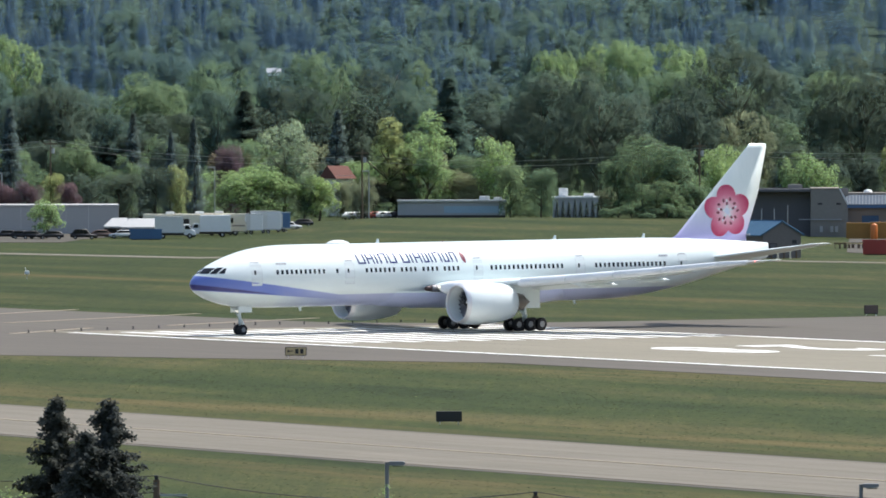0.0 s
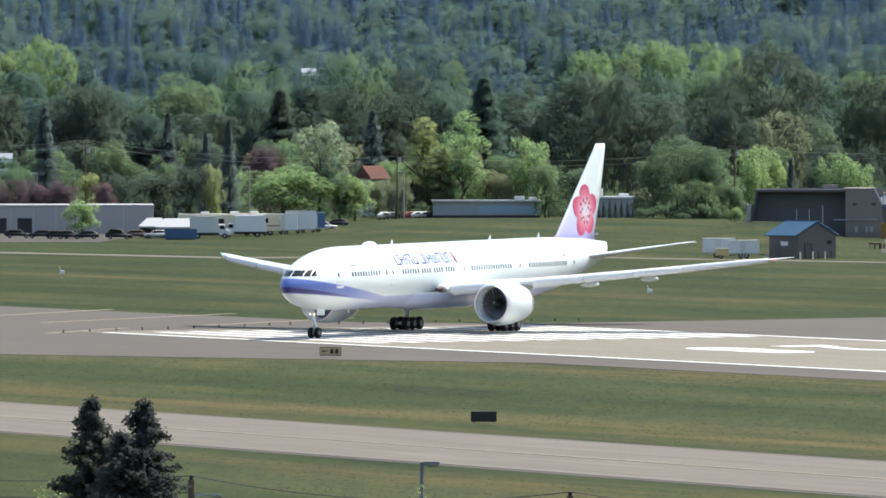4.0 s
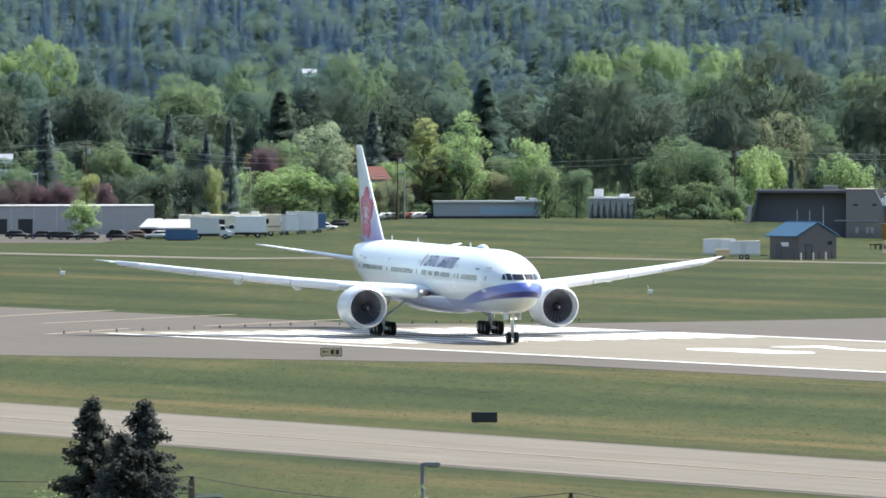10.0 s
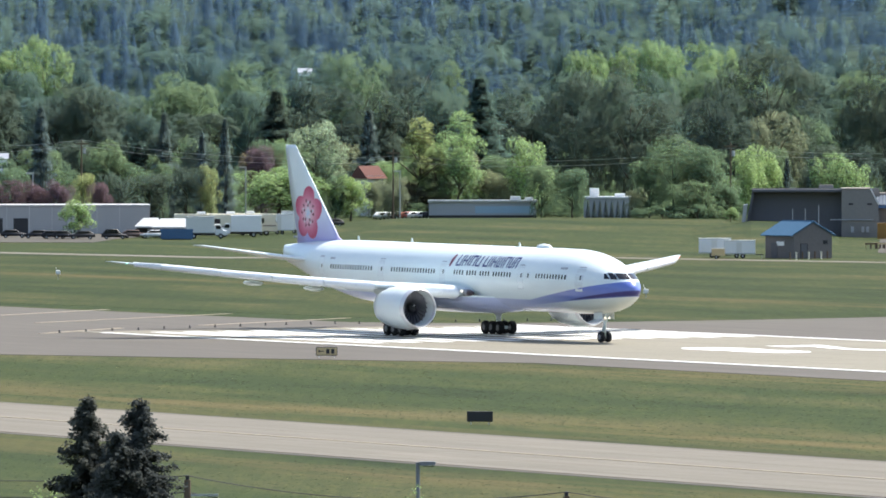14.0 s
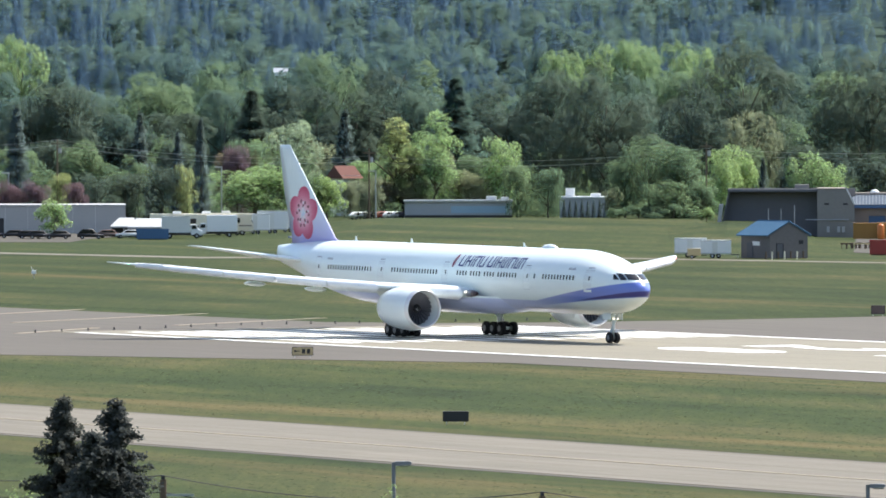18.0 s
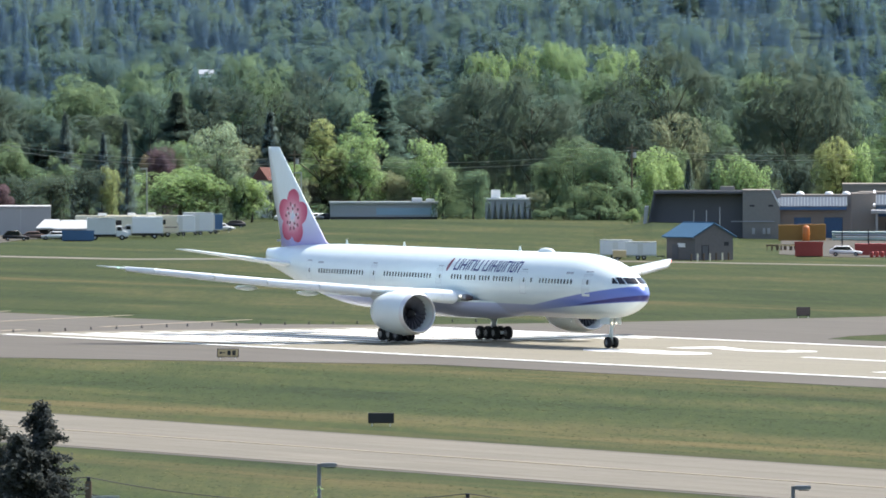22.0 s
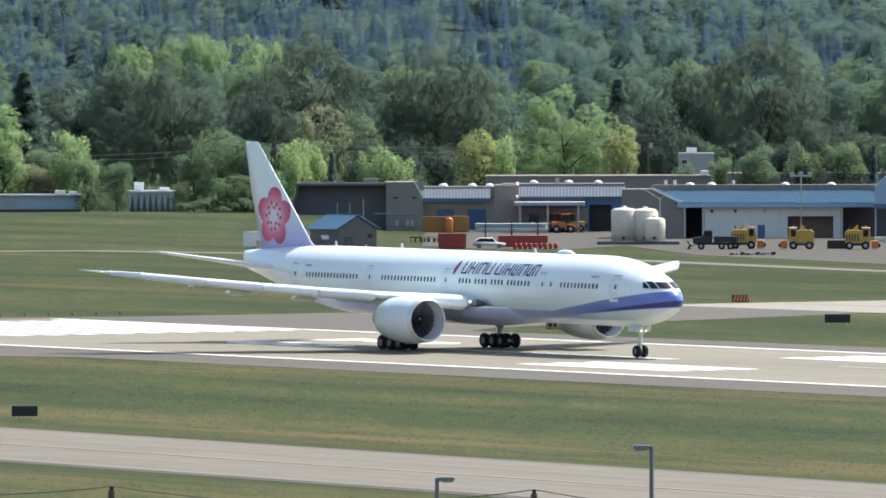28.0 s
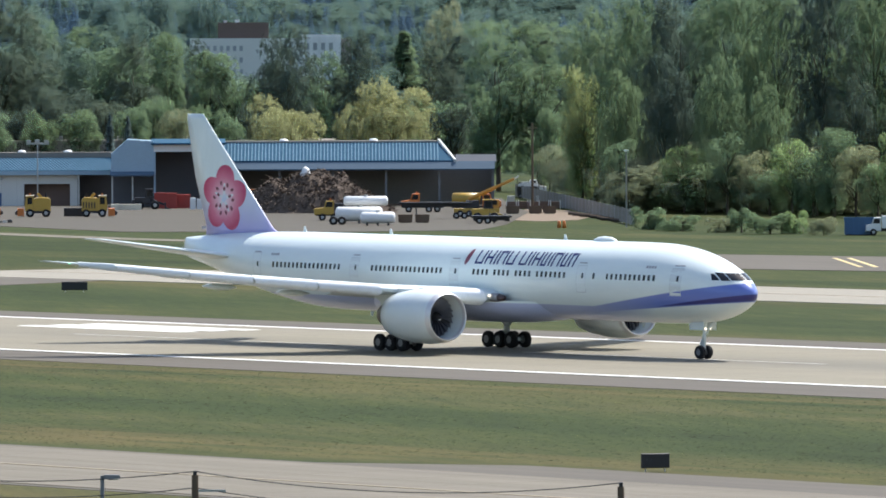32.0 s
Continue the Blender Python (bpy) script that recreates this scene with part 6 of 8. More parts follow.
def blue_roof_shop():
    root, w = stage("blue_roof_workshop", 1853, 2312, 1360, "long workshop with a bright blue metal roof and pale wall")
    # grey end block, then open bay, pale wall, open bay
    part("end_block", prism([(-w, 0), (-w + 10.0, 0), (-w + 10.0, 5.6), (-w + 5.0, 8.0), (-w, 8.0)], -0.4, 12, "Y"), GREY_WALL, root, "grey block end wall")
    part("parapet", prism([(-w + 10.2, 5.4), (-w + 4.8, 8.0), (-w + 4.8, 8.45), (-w + 10.2, 5.85)], -0.6, -0.2, "Y"), WHITE_METAL, root, "white sloping parapet")
    # coloured dark to stand in for shade inside the bays
    part("back_wall", box((-w + 10, 10, 0), (w, 10.4, 6.0)), DARK_WALL, root)
    part("wall", boxes(((-w + 13.4, 0, 0), (w - 6.6 - 8.6, 0.3, 5.4)), ((w - 6.6 - 8.6, 0, 3.6), (w - 6.6 - 1.2, 0.3, 5.4)), ((w - 6.6 - 1.2, 0, 0), (w - 6.6, 0.3, 5.4))), PALE_WALL, root, "pale panel wall")
    part("alcove", boxes(((w - 15.2, 2.4, 0), (w - 7.8, 2.6, 3.6)),), BRICK_BROWN, root, "brown alcove")
    part("seams", boxes(*[((-w + 13.4 + 2.45 * k, -0.012, 0), (-w + 13.43 + 2.45 * k, -0.002, 5.4)) for k in range(6)]), DULL_WALL, root)
    window_in(root, -w + 22.6, 0, 1.2, 2.2, -0.02, "door", BLUE, PALE_WALL)
    for x in (-w + 14.4, -w + 18.2):
        part("vent", box((x, -0.1, 4.2), (x + 0.4, -0.014, 4.7)), DARK_METAL, root)
    part("wall_lamp", lathe([(-0.25, 0.02), (-0.22, 0.22), (-0.02, 0.25)], "Y", 12, (-w + 23.2, 0, 4.5)), STEEL, root, "", True)
    for x in (-w + 10.2, -w + 13.2, w - 6.4, w - 0.2):
        part("post", box((x - 0.15, -0.2, 0), (x + 0.15, 0.1, 5.4)), STEEL, root)
    lean_roof(root, -w + 9.0, w, -1.0, 5.75, 6.0, 7.75, BLUE_ROOF, "bright blue standing-seam roof", slant=2.6)
    part("fascia", box((-w + 9.0, -1.15, 5.05), (w, -0.95, 5.7)), BLUE_FASCIA, root, "pale blue fascia")
    part("upper_wall", box((-w + 5, 6.0, 5.6), (w, 10, 8.5)), GREY_WALL, root)
    part("coping", box((-w + 5, 5.9, 8.5), (w, 10.1, 8.65)), TAN_WALL, root)
    domes(root, ((-10, 7, 8.6), (-6.5, 7.4, 8.6), (5.5, 7, 8.6), (13, 7, 8.6)))
    for x in (-14, -12.5, -3.0):
        part("vent_pipe", tube((x, 6.6, 8.6), (x, 6.6, 9.4), 0.25, 0.25, 8), WHITE_METAL, root)
    mast = part("mast", tube((8.0, -2, 0), (8.0, -2, 10.4), 0.13, 0.09, 8), STEEL, root, "mast with flood lamps")
    part("lamp_bar", boxes(((6.2, -2.1, 10.0), (9.8, -1.9, 10.3)), ((6.2, -2.3, 10.3), (6.9, -1.8, 10.7)), ((7.6, -2.3, 10.3), (8.3, -1.8, 10.8)), ((9.1, -2.3, 10.3), (9.8, -1.8, 10.7)), bevel=0.03), STEEL, mast)


def big_door_hall():
    root, w = stage("open_hangar", 2300, 2500, 1345, "tall hangar bay with open dark door and pale blue side")
    part("side_wall", prism([(-w, 5.6), (-w + 6.8, 5.6), (-w + 6.8, 10.6), (-w + 2.6, 10.9), (-w, 8.6)], -0.6, 14, "Y"), BLUE_FASCIA, root, "pale blue metal side wall")
    part("bay_eave", prism([(-1.7, 5.3), (0.2, 6.1), (0.2, 5.8), (-1.7, 5.0)], -w - 0.2, -w + 6.9, "X"), EAVE_BLUE, root, "dull blue eave over the open bay")
    # dark colour takes the place of the shade within this bay
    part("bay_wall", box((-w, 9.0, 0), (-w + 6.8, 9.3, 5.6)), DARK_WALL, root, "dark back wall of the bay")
    for x in (-w + 0.15, -w + 3.4):
        part("post", box((x - 0.12, -0.5, 0), (x + 0.12, -0.2, 5.6)), STEEL, root)
    part("lintel", box((-w + 6.8, -0.6, 8.9), (w, -0.2, 10.3)), WHITE_METAL, root, "white lintel over the door")
    part("roof", prism([(-1.3, 10.3), (6, 10.85), (14, 10.85), (14, 10.4), (-1.3, 10.0)], -w + 6.4, w + 0.2, "X"), BLUE_ROOF, root, "dark blue metal roof edge")
    for lo, hi in (((w - 0.5, -0.6, 0), (w, 0, 8.9)), ((-w + 6.8, -0.62, 0), (-w + 7.1, 0, 8.9))):
        part("jamb", box(lo, hi), BLUE_FASCIA, root)
    # hangar inside walls are coloured dark for indoor shade
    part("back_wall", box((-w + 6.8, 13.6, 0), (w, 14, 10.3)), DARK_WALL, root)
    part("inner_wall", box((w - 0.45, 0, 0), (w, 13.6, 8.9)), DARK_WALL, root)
    # added panel; its dark colour stands in for the unlit depth of the hangar
    part("inner_door", box((-w + 6.9, 8.0, 0), (w - 0.5, 8.2, 8.6)), DARK_WALL, root, "dark filler panel for the hangar's unlit inside")


def open_shed():
    root, w = stage("open_shed", 2500, 2978, 1350, "long open-fronted shed with a blue metal roof")
    x1 = w - 6.5
    lean_roof(root, -w, x1, -1.2, 7.3, 5.2, 10.2, BLUE_ROOF, "bright blue standing-seam roof", 0.55, 2.6)
    part("fascia", prism([(-2.3, 6.0), (-1.15, 7.2), (-1.15, 6.9), (-2.3, 5.8)], -w, w, "X"), EAVE_BLUE, root, "dull blue eave along the front")
    part("low_roof", prism([(-1.2, 7.1), (6, 8.2), (6, 7.95), (-1.2, 6.85)], x1 + 0.3, w + 0.3, "X"), DARK_METAL, root, "low dark roof end")
    bm = prism([(-1.4, 7.1), (5.3, 10.3), (5.3, 10.75), (-1.4, 7.5)], x1, x1 + 0.35, "X")
    for v in bm.verts:
        v.co.x -= 2.6 * (v.co.y + 1.4) / 6.7
    part("parapet", bm, PALE_WALL, root, "white sloping parapet")
    part("back_wall", box((-w, 12, 0), (w, 12.3, 8.0)), GREY_WALL, root)
    part("side_wall", boxes(((-w, 0, 0), (-w + 0.3, 12, 7)), ((w - 0.3, 4, 0), (w, 12, 7))), DARK_WALL, root)
    part("upper_wall", box((-w, 5.2, 7.0), (x1 - 2.7, 12.3, 10.2)), GREY_WALL, root)
    part("ridge_cap", box((-w, 5.0, 10.2), (x1 - 2.7, 12.4, 10.45)), GREY_WALL, root)
    for k in range(6):
        x = -w + 0.3 + (2 * w - 0.6) * k / 5
        part("post", box((x - 0.18, -0.9, 0), (x + 0.18, -0.5, 6.2)), LAMP_GREY, root)
    domes(root, ((-w + 9.5, 6.2, 10.4), (-w + 24.0, 6.2, 10.4)))


def small_shed():
    root = blank("brick_hut", at(1360, 1248, 0, 34), "small brown-grey hut with a blue metal gable roof", "shed")
    a, b, e, r = 3.8, 3.4, 3.65, 5.4
    part("wall", prism([(-b, 0), (b, 0), (b, e), (0, r - 0.15), (-b, e)], -a, -a + 0.3, "Y"), HUT_WALL, root)
    part("wall", prism([(-b, 0), (b, 0), (b, e), (0, r - 0.15), (-b, e)], a - 0.3, a, "Y"), HUT_WALL, root)
    part("wall", box((-b, -a + 0.3, 0), (-b + 0.3, a - 0.3, e)), HUT_WALL, root)
    part("wall", box((b - 0.3, -a + 0.3, 0), (b, a - 0.3, e)), HUT_WALL, root)
    for s in (-1, 1):
        roof = part("roof", prism([(s * (b + 0.55), e - 0.35), (0, r), (0, r + 0.14), (s * (b + 0.55), e - 0.21)], -a - 0.2, a + 0.5, "Y"), HUT_ROOF, root, "blue metal roof slope")
        bm = bmesh.new()
        for k in range(13):
            y = -a - 0.15 + (2 * a + 0.6) * k / 12
            add_tube(bm, (s * (b + 0.55), y, e - 0.18), (0, y, r + 0.17), 0.05, 0.05, 4)
        part("seams", bm, HUT_ROOF, roof)
    part("roof_ridge", tube((0, -a - 0.2, r + 0.15), (0, a + 0.5, r + 0.15), 0.12, 0.12, 6), HUT_ROOF, root)
    window_in(root, -1.6, 0.05, 1.1, 2.1, -a - 0.02, "door", DARK_WALL, DARK_METAL)
    sign = part("notice", boxes(((-b - 0.06, -1.2, 1.9), (-b - 0.01, 0.8, 2.5))), WHITE_METAL, root, "white notice plate")
    part("side_door", box((-b - 0.08, 0.6, 0.05), (-b - 0.01, 2.2, 2.3), 0.02), DARK_WALL, root, "dark double door in the side wall")
    part("rake_board", prism([(-b - 0.5, e - 0.35), (0, r - 0.02), (b + 0.5, e - 0.35), (b + 0.5, e - 0.55), (0, r - 0.25), (-b - 0.5, e - 0.55)], -a - 0.08, -a - 0.01, "Y"), DARK_WALL, root, "dark board under the roof edge")
    window_in(root, 2.2, 2.2, 0.6, 0.4, -a - 0.02, "vent", DARK_METAL, DARK_METAL)
    for k in range(7):
        thing("bollard", tube((0, 0, -0.05), (0, 0, 1.1), 0.13, 0.13, 8), CREAM if k % 2 else WOOD, "short pale post beside the hut", "bollard", "bollards by the hut", m=at(1345 + 11 * k, 1236 + 1.5 * k))


def warehouse():
    root, w = stage("warehouse", -160, 212, 1490, "low pale warehouse with small openings")
    part("wall", box((-w, 0, 0), (w, 18, 4.9), 0.05), DULL_WALL, root)
    part("roof_edge", box((-w - 0.1, -0.12, 4.9), (w + 0.1, 18.1, 5.15)), DULL_WALL, root)
    for x in (-w + 10, -w + 14.5):
        window_in(root, x, 0.1, 2.6, 2.7, -0.03, "dock_door", DARK_METAL, STEEL)
    for k in range(1, 9):
        part("wall_joint", box((-w + 4 * k, -0.02, 0), (-w + 4 * k + 0.05, -0.004, 4.9)), PALE_WALL, root)


def far_sheds():
    root, w = stage("long_white_building", 706, 896, 1635, "long low white building behind the grass rise")
    part("wall", boxes(((-w, 0, 0.8), (w, 10, 3.4)), bevel=0.04), SIDING, root)
    part("roof", box((-w - 0.2, -0.4, 3.4), (w + 0.2, 10.4, 3.75)), STEEL, root)
    part("skirt", box((-w, 0.1, -0.1), (w, 9.9, 0.8)), DARK_METAL, root)
    part("band", box((-w + 9, -0.05, 1.2), (w - 0.5, -0.004, 2.6)), BLUE_FASCIA, root, "pale blue band")
    part("roof_unit", boxes(((w - 5, 3, 3.75), (w - 3, 5, 4.5)), ((w - 2.2, 3, 3.75), (w - 0.6, 5, 4.3)), bevel=0.04), WHITE_METAL, root)
    root, w = stage("white_office", 980, 1062, 1650, "small white building behind a clipped hedge")
    part("wall", box((-w, 0, 0), (w, 8, 4.0), 0.04), SIDING, root)
    part("roof", box((-w - 0.2, -0.2, 4.0), (w + 0.2, 8.2, 4.3)), WHITE_METAL, root)
    for lo, hi in (((-w + 1.2, 2, 4.3), (-w + 3.0, 4, 5.9)), ((w - 3.0, 2, 4.3), (w - 1.0, 4, 4.9))):
        part("roof_unit", box(lo, hi, 0.04), WHITE_METAL, root)
    root, w = stage("red_roof_house", 596, 628, 1700, "house with a red tiled roof among trees", "house", 28)
    part("wall", box((-w, 0, 0), (w, 6, 8.2)), PALE_WALL, root)
    part("roof", prism([(-0.8, 7.6), (3.2, 10.2), (6.8, 7.6)], -w - 0.5, w + 0.5, "X"), REDTILE, root, "red tiled roof")
    for x in (-1.2, 1.2):
        window_in(root, x, 5.6, 0.9, 1.2)
    for u, d, v in ((487, 2230, 120), (2423, 1700, 268), (-50, 1850, 270)):
        p = spot(u, d)
        z0 = land(p.x, p.y)
        root, w = stage("far_house", u - 11, u + 11, d, "pale house showing between trees", "house", 0, "houses among the trees")
        top = max(rise(v, d) - z0, 5.0)
        part("wall", box((-w, 0, 0), (w, 6, top - 1.2)), WHITE_METAL, root)
        part("roof", prism([(-0.5, top - 1.2), (3, top), (6.5, top - 1.2)], -w - 0.3, w + 0.3, "X"), STEEL, root, "grey roof")
        window_in(root, -w / 2, top - 3.4, 1.2, 1.3)
        window_in(root, w / 2, top - 3.4, 1.2, 1.3)


def office_behind():
    root, w = stage("pale_office", 1953, 2016, 1560, "pale flat-roofed office between the trees")
    part("wall", box((-w, 0, 0), (w, 10, rise(283, 1560)), 0.05), DULL_WALL, root)
    part("roof_unit", boxes(((-w + 1.5, 3, rise(283, 1560)), (-w + 3.4, 5, rise(274, 1560))), bevel=0.04), WHITE_METAL, root)
    window_in(root, -w + 1.2, rise(303, 1560), 1.0, 0.8)


def apartment_block():
    d = 2240
    root, w = stage("apartment_block", 2440, 2715, d, "white and brown apartment block on the hillside", "building")
    z = lambda v: rise(v, d) - land(spot(2577, d).x, spot(2577, d).y)
    part("main_wall", box((-w, 0, -1), (w - 12, 14, z(139))), PALE_WALL, root, "pale grey wall")
    part("brown_block", box((-w + 7.5, 1.0, 0), (-w + 21, 12, z(111))), BRICK_BROWN, root, "brown brick stair block")
    part("white_tower", box((w - 12, -1.0, -1), (w - 1.2, 12, z(133))), WHITE_METAL, root, "white end block")
    for k in range(5):
        part("column", box((w - 11.6 + 2.1 * k, -1.6, -1), (w - 10.9 + 2.1 * k, -1.0, z(134))), WHITE_METAL, root, "white column")
    part("tan_end", box((w - 1.2, 0, -1), (w + 1.6, 12, z(140))), TAN_WALL, root)
    part("roof_masts", boxes(((-w + 9, 2, z(111)), (-w + 9.8, 3, z(107))), ((-w + 12, 2, z(111)), (-w + 13.2, 3, z(106)))), WHITE_METAL, root)
    for r in range(5):
        for k in range(8):
            x = -w + 1.4 + 1.75 * k
            window_in(root, x, z(139) - 3.4 - 3.1 * r, 0.9, 1.4, -0.02, "window", SIDING, PALE_WALL)
        for k in range(4):
            window_in(root, w - 10.2 + 2.1 * k, z(139) - 3.2 - 3.1 * r, 1.0, 1.9, -1.02, "window", SIDING, PALE_WALL)


for _f in (dark_front_hall, workshop, canopy_building, rear_block, blue_roof_shop, big_door_hall, open_shed, small_shed, warehouse, far_sheds, office_behind, apartment_block):
    _f()

# ---- vehicles and yard things; each is built along x (front at +x), then turned side-on to the terrace ----
def wheels_on(root, xs, half, r, w=0.3):
    for x in xs:
        for s in (-1, 1):
            key = ("wheel", round(r, 2))
            if key not in SHARED:
                SHARED[key] = (mesh_of("wheel", wheel_mesh(r, w), RUBBER, True), mesh_of("rim", rim_mesh(r, w), STEEL, True))
            wh = part("wheel", SHARED[key][0], RUBBER, root, m=pose(x, s * half, r))
            part("rim", SHARED[key][1], STEEL, wh)


SHARED = {}


def car(u, d, material, label, turn=0.0, tall=1.5, length=4.5):
    root = blank("car", at(u, d, 0, turn), label, "car", "parked cars")
    L = length / 2
    prof = [(-L, 0.35), (L, 0.35), (L, 0.75), (L * 0.5, 0.92), (L * 0.22, tall), (-L * 0.62, tall), (-L * 0.95, 0.98), (-L, 0.9)]
    bm = prism(prof, -0.85, 0.85, "Y")
    bmesh.ops.bevel(bm, geom=bm.edges[:], offset=0.06, segments=2, affect="EDGES")
    part("body", bm, material, root, "", True)
    for s in (-1, 1):
        part("side_window", prism([(L * 0.42, 0.95), (L * 0.2, tall - 0.1), (-L * 0.58, tall - 0.1), (-L * 0.85, 1.0)], s * 0.84, s * 0.862, "Y"), GLASS_DARK, root)
    part("windscreen", prism([(L * 0.5, 0.95), (L * 0.51, 0.97), (L * 0.25, tall - 0.06), (L * 0.23, tall - 0.06)], -0.7, 0.7, "Y"), GLASS_DARK, root)
    for s in (-1, 1):
        part("headlight", box((L - 0.05, s * 0.6 - 0.16, 0.6), (L + 0.012, s * 0.6 + 0.16, 0.74), 0.02), WHITE_METAL, root)
    wheels_on(root, (-L * 0.62, L * 0.62), 0.78, 0.33, 0.22)
    return root


def box_truck(u, d, label, box_mat=WHITE_METAL, cab_mat=WHITE_METAL, length=7.0, turn=0.0, high=3.8):
    root = blank("box_truck", at(u, d, 0, turn), label, "truck", "parked trucks")
    L = length / 2
    body = part("cargo_box", box((-L, -1.2, 0.95), (L - 2.1, 1.2, high), 0.04), box_mat, root)
    for z0, z1 in ((0.95, 1.1), (high - 0.12, high)):
        part("box_rail", box((-L - 0.02, -1.23, z0), (L - 2.08, -1.2, z1)), STEEL, body)
    bm = prism([(L - 2.0, 0.6), (L, 0.6), (L, 1.35), (L - 0.75, 1.55), (L - 1.05, 2.4), (L - 2.0, 2.4)], -1.0, 1.0, "Y")
    bmesh.ops.bevel(bm, geom=bm.edges[:], offset=0.05, segments=1, affect="EDGES")
    cab = part("cab", bm, cab_mat, root)
    part("windscreen", prism([(L - 0.76, 1.6), (L - 0.72, 1.62), (L - 1.0, 2.3), (L - 1.04, 2.3)], -0.85, 0.85, "Y"), GLASS_DARK, cab)
    for s in (-1, 1):
        part("side_window", prism([(L - 0.9, 1.6), (L - 1.12, 2.25), (L - 1.85, 2.25), (L - 1.85, 1.6)], s * 1.0, s * 1.012, "Y"), GLASS_DARK, cab)
    part("bumper", box((L - 0.02, -1.0, 0.5), (L + 0.12, 1.0, 0.72), 0.03), STEEL, cab)
    part("chassis", box((-L, -0.5, 0.55), (L - 0.3, 0.5, 0.95)), DARK_METAL, root)
    wheels_on(root, (-L + 1.4, L - 1.0), 0.95, 0.45, 0.3)
    return root


def trailer(u, d, label, length=5.5, high=2.6, material=WHITE_METAL, turn=0.0, group="parked trailers"):
    root = blank("trailer", at(u, d, 0, turn), label, "trailer", group)
    L = length / 2
    b = part("box", box((-L, -1.15, 0.65), (L, 1.15, high), 0.05), material, root)
    for z0, z1 in ((0.65, 0.82), (high - 0.14, high)):
        part("rail", box((-L - 0.02, -1.18, z0), (L + 0.02, -1.15, z1)), STEEL, b)
    part("side_door", boxes(((-0.5, -1.17, 0.85), (0.3, -1.152, high - 0.25))), PALE_WALL, b)
    part("drawbar", prism([(L, 0.4), (L + 1.2, 0.05), (L + 1.2, -0.05), (L, -0.4)], 0.5, 0.62), DARK_METAL, root)
    part("jack", tube((L + 1.0, 0, 0), (L + 1.0, 0, 0.6), 0.05, 0.05, 6), STEEL, root)
    wheels_on(root, (-0.45, 0.45), 1.0, 0.36, 0.22)
    return root


def motorhome(u, d, label, turn=0.0, length=8.5):
    root = blank("motorhome", at(u, d, 0, turn) @ Matrix.Scale(1.22, 4), label, "motorhome", "parked trucks")
    L = length / 2
    bm = prism([(-L, 0.6), (L, 0.6), (L, 1.6), (L - 0.3, 2.2), (L - 0.1, 3.1), (-L, 3.2)], -1.2, 1.2, "Y")
    bmesh.ops.bevel(bm, geom=bm.edges[:], offset=0.08, segments=2, affect="EDGES")
    body = part("body", bm, CREAM, root, "", False)
    part("stripe", boxes(((-L + 0.2, -1.225, 1.3), (L - 0.2, -1.205, 1.5))), TAN_WALL, body)
    for x in (-L + 1.2, -L + 3.2, L - 3.0):
        part("window", boxes(((x, -1.225, 1.8), (x + 1.1, -1.205, 2.5))), GLASS_DARK, body)
    part("windscreen", prism([(L - 0.02, 1.65), (L + 0.01, 1.65), (L - 0.26, 2.2), (L - 0.3, 2.2)], -1.0, 1.0, "Y"), GLASS_DARK, body)
    part("roof_unit", box((-1, -0.5, 3.15), (0.2, 0.5, 3.5), 0.05), WHITE_METAL, body)
    wheels_on(root, (-L + 2.0, L - 1.6), 1.0, 0.42, 0.26)


def dumpster(u, d, material, label, length=5.4, high=1.9, turn=0.0):
    root = blank("dumpster", at(u, d, 0, turn), label, "dumpster", "skips")
    L = length / 2
    part("tub", prism([(-L + 0.3, 0.15), (L - 0.3, 0.15), (L, high), (L - 0.1, high), (L - 0.4, 0.3), (-L + 0.4, 0.3), (-L + 0.1, high), (-L, high)], -1.1, 1.1, "Y"), material, root)
    part("panel", boxes(((-L + 0.1, -1.12, 0.15), (L - 0.1, -1.06, high)), ((-L + 0.1, 1.06, 0.15), (L - 0.1, 1.12, high))), material, root)
    part("stiffener", boxes(*[((-L + 0.5 + 0.75 * k, -1.22, 0.15), (-L + 0.6 + 0.75 * k, -1.12, high)) for k in range(int(length / 0.75) - 1)]), material, root)
    part("skid", boxes(((-L + 0.3, -0.8, 0), (L - 0.3, -0.6, 0.15)), ((-L + 0.3, 0.6, 0), (L - 0.3, 0.8, 0.15))), DARK_METAL, root)


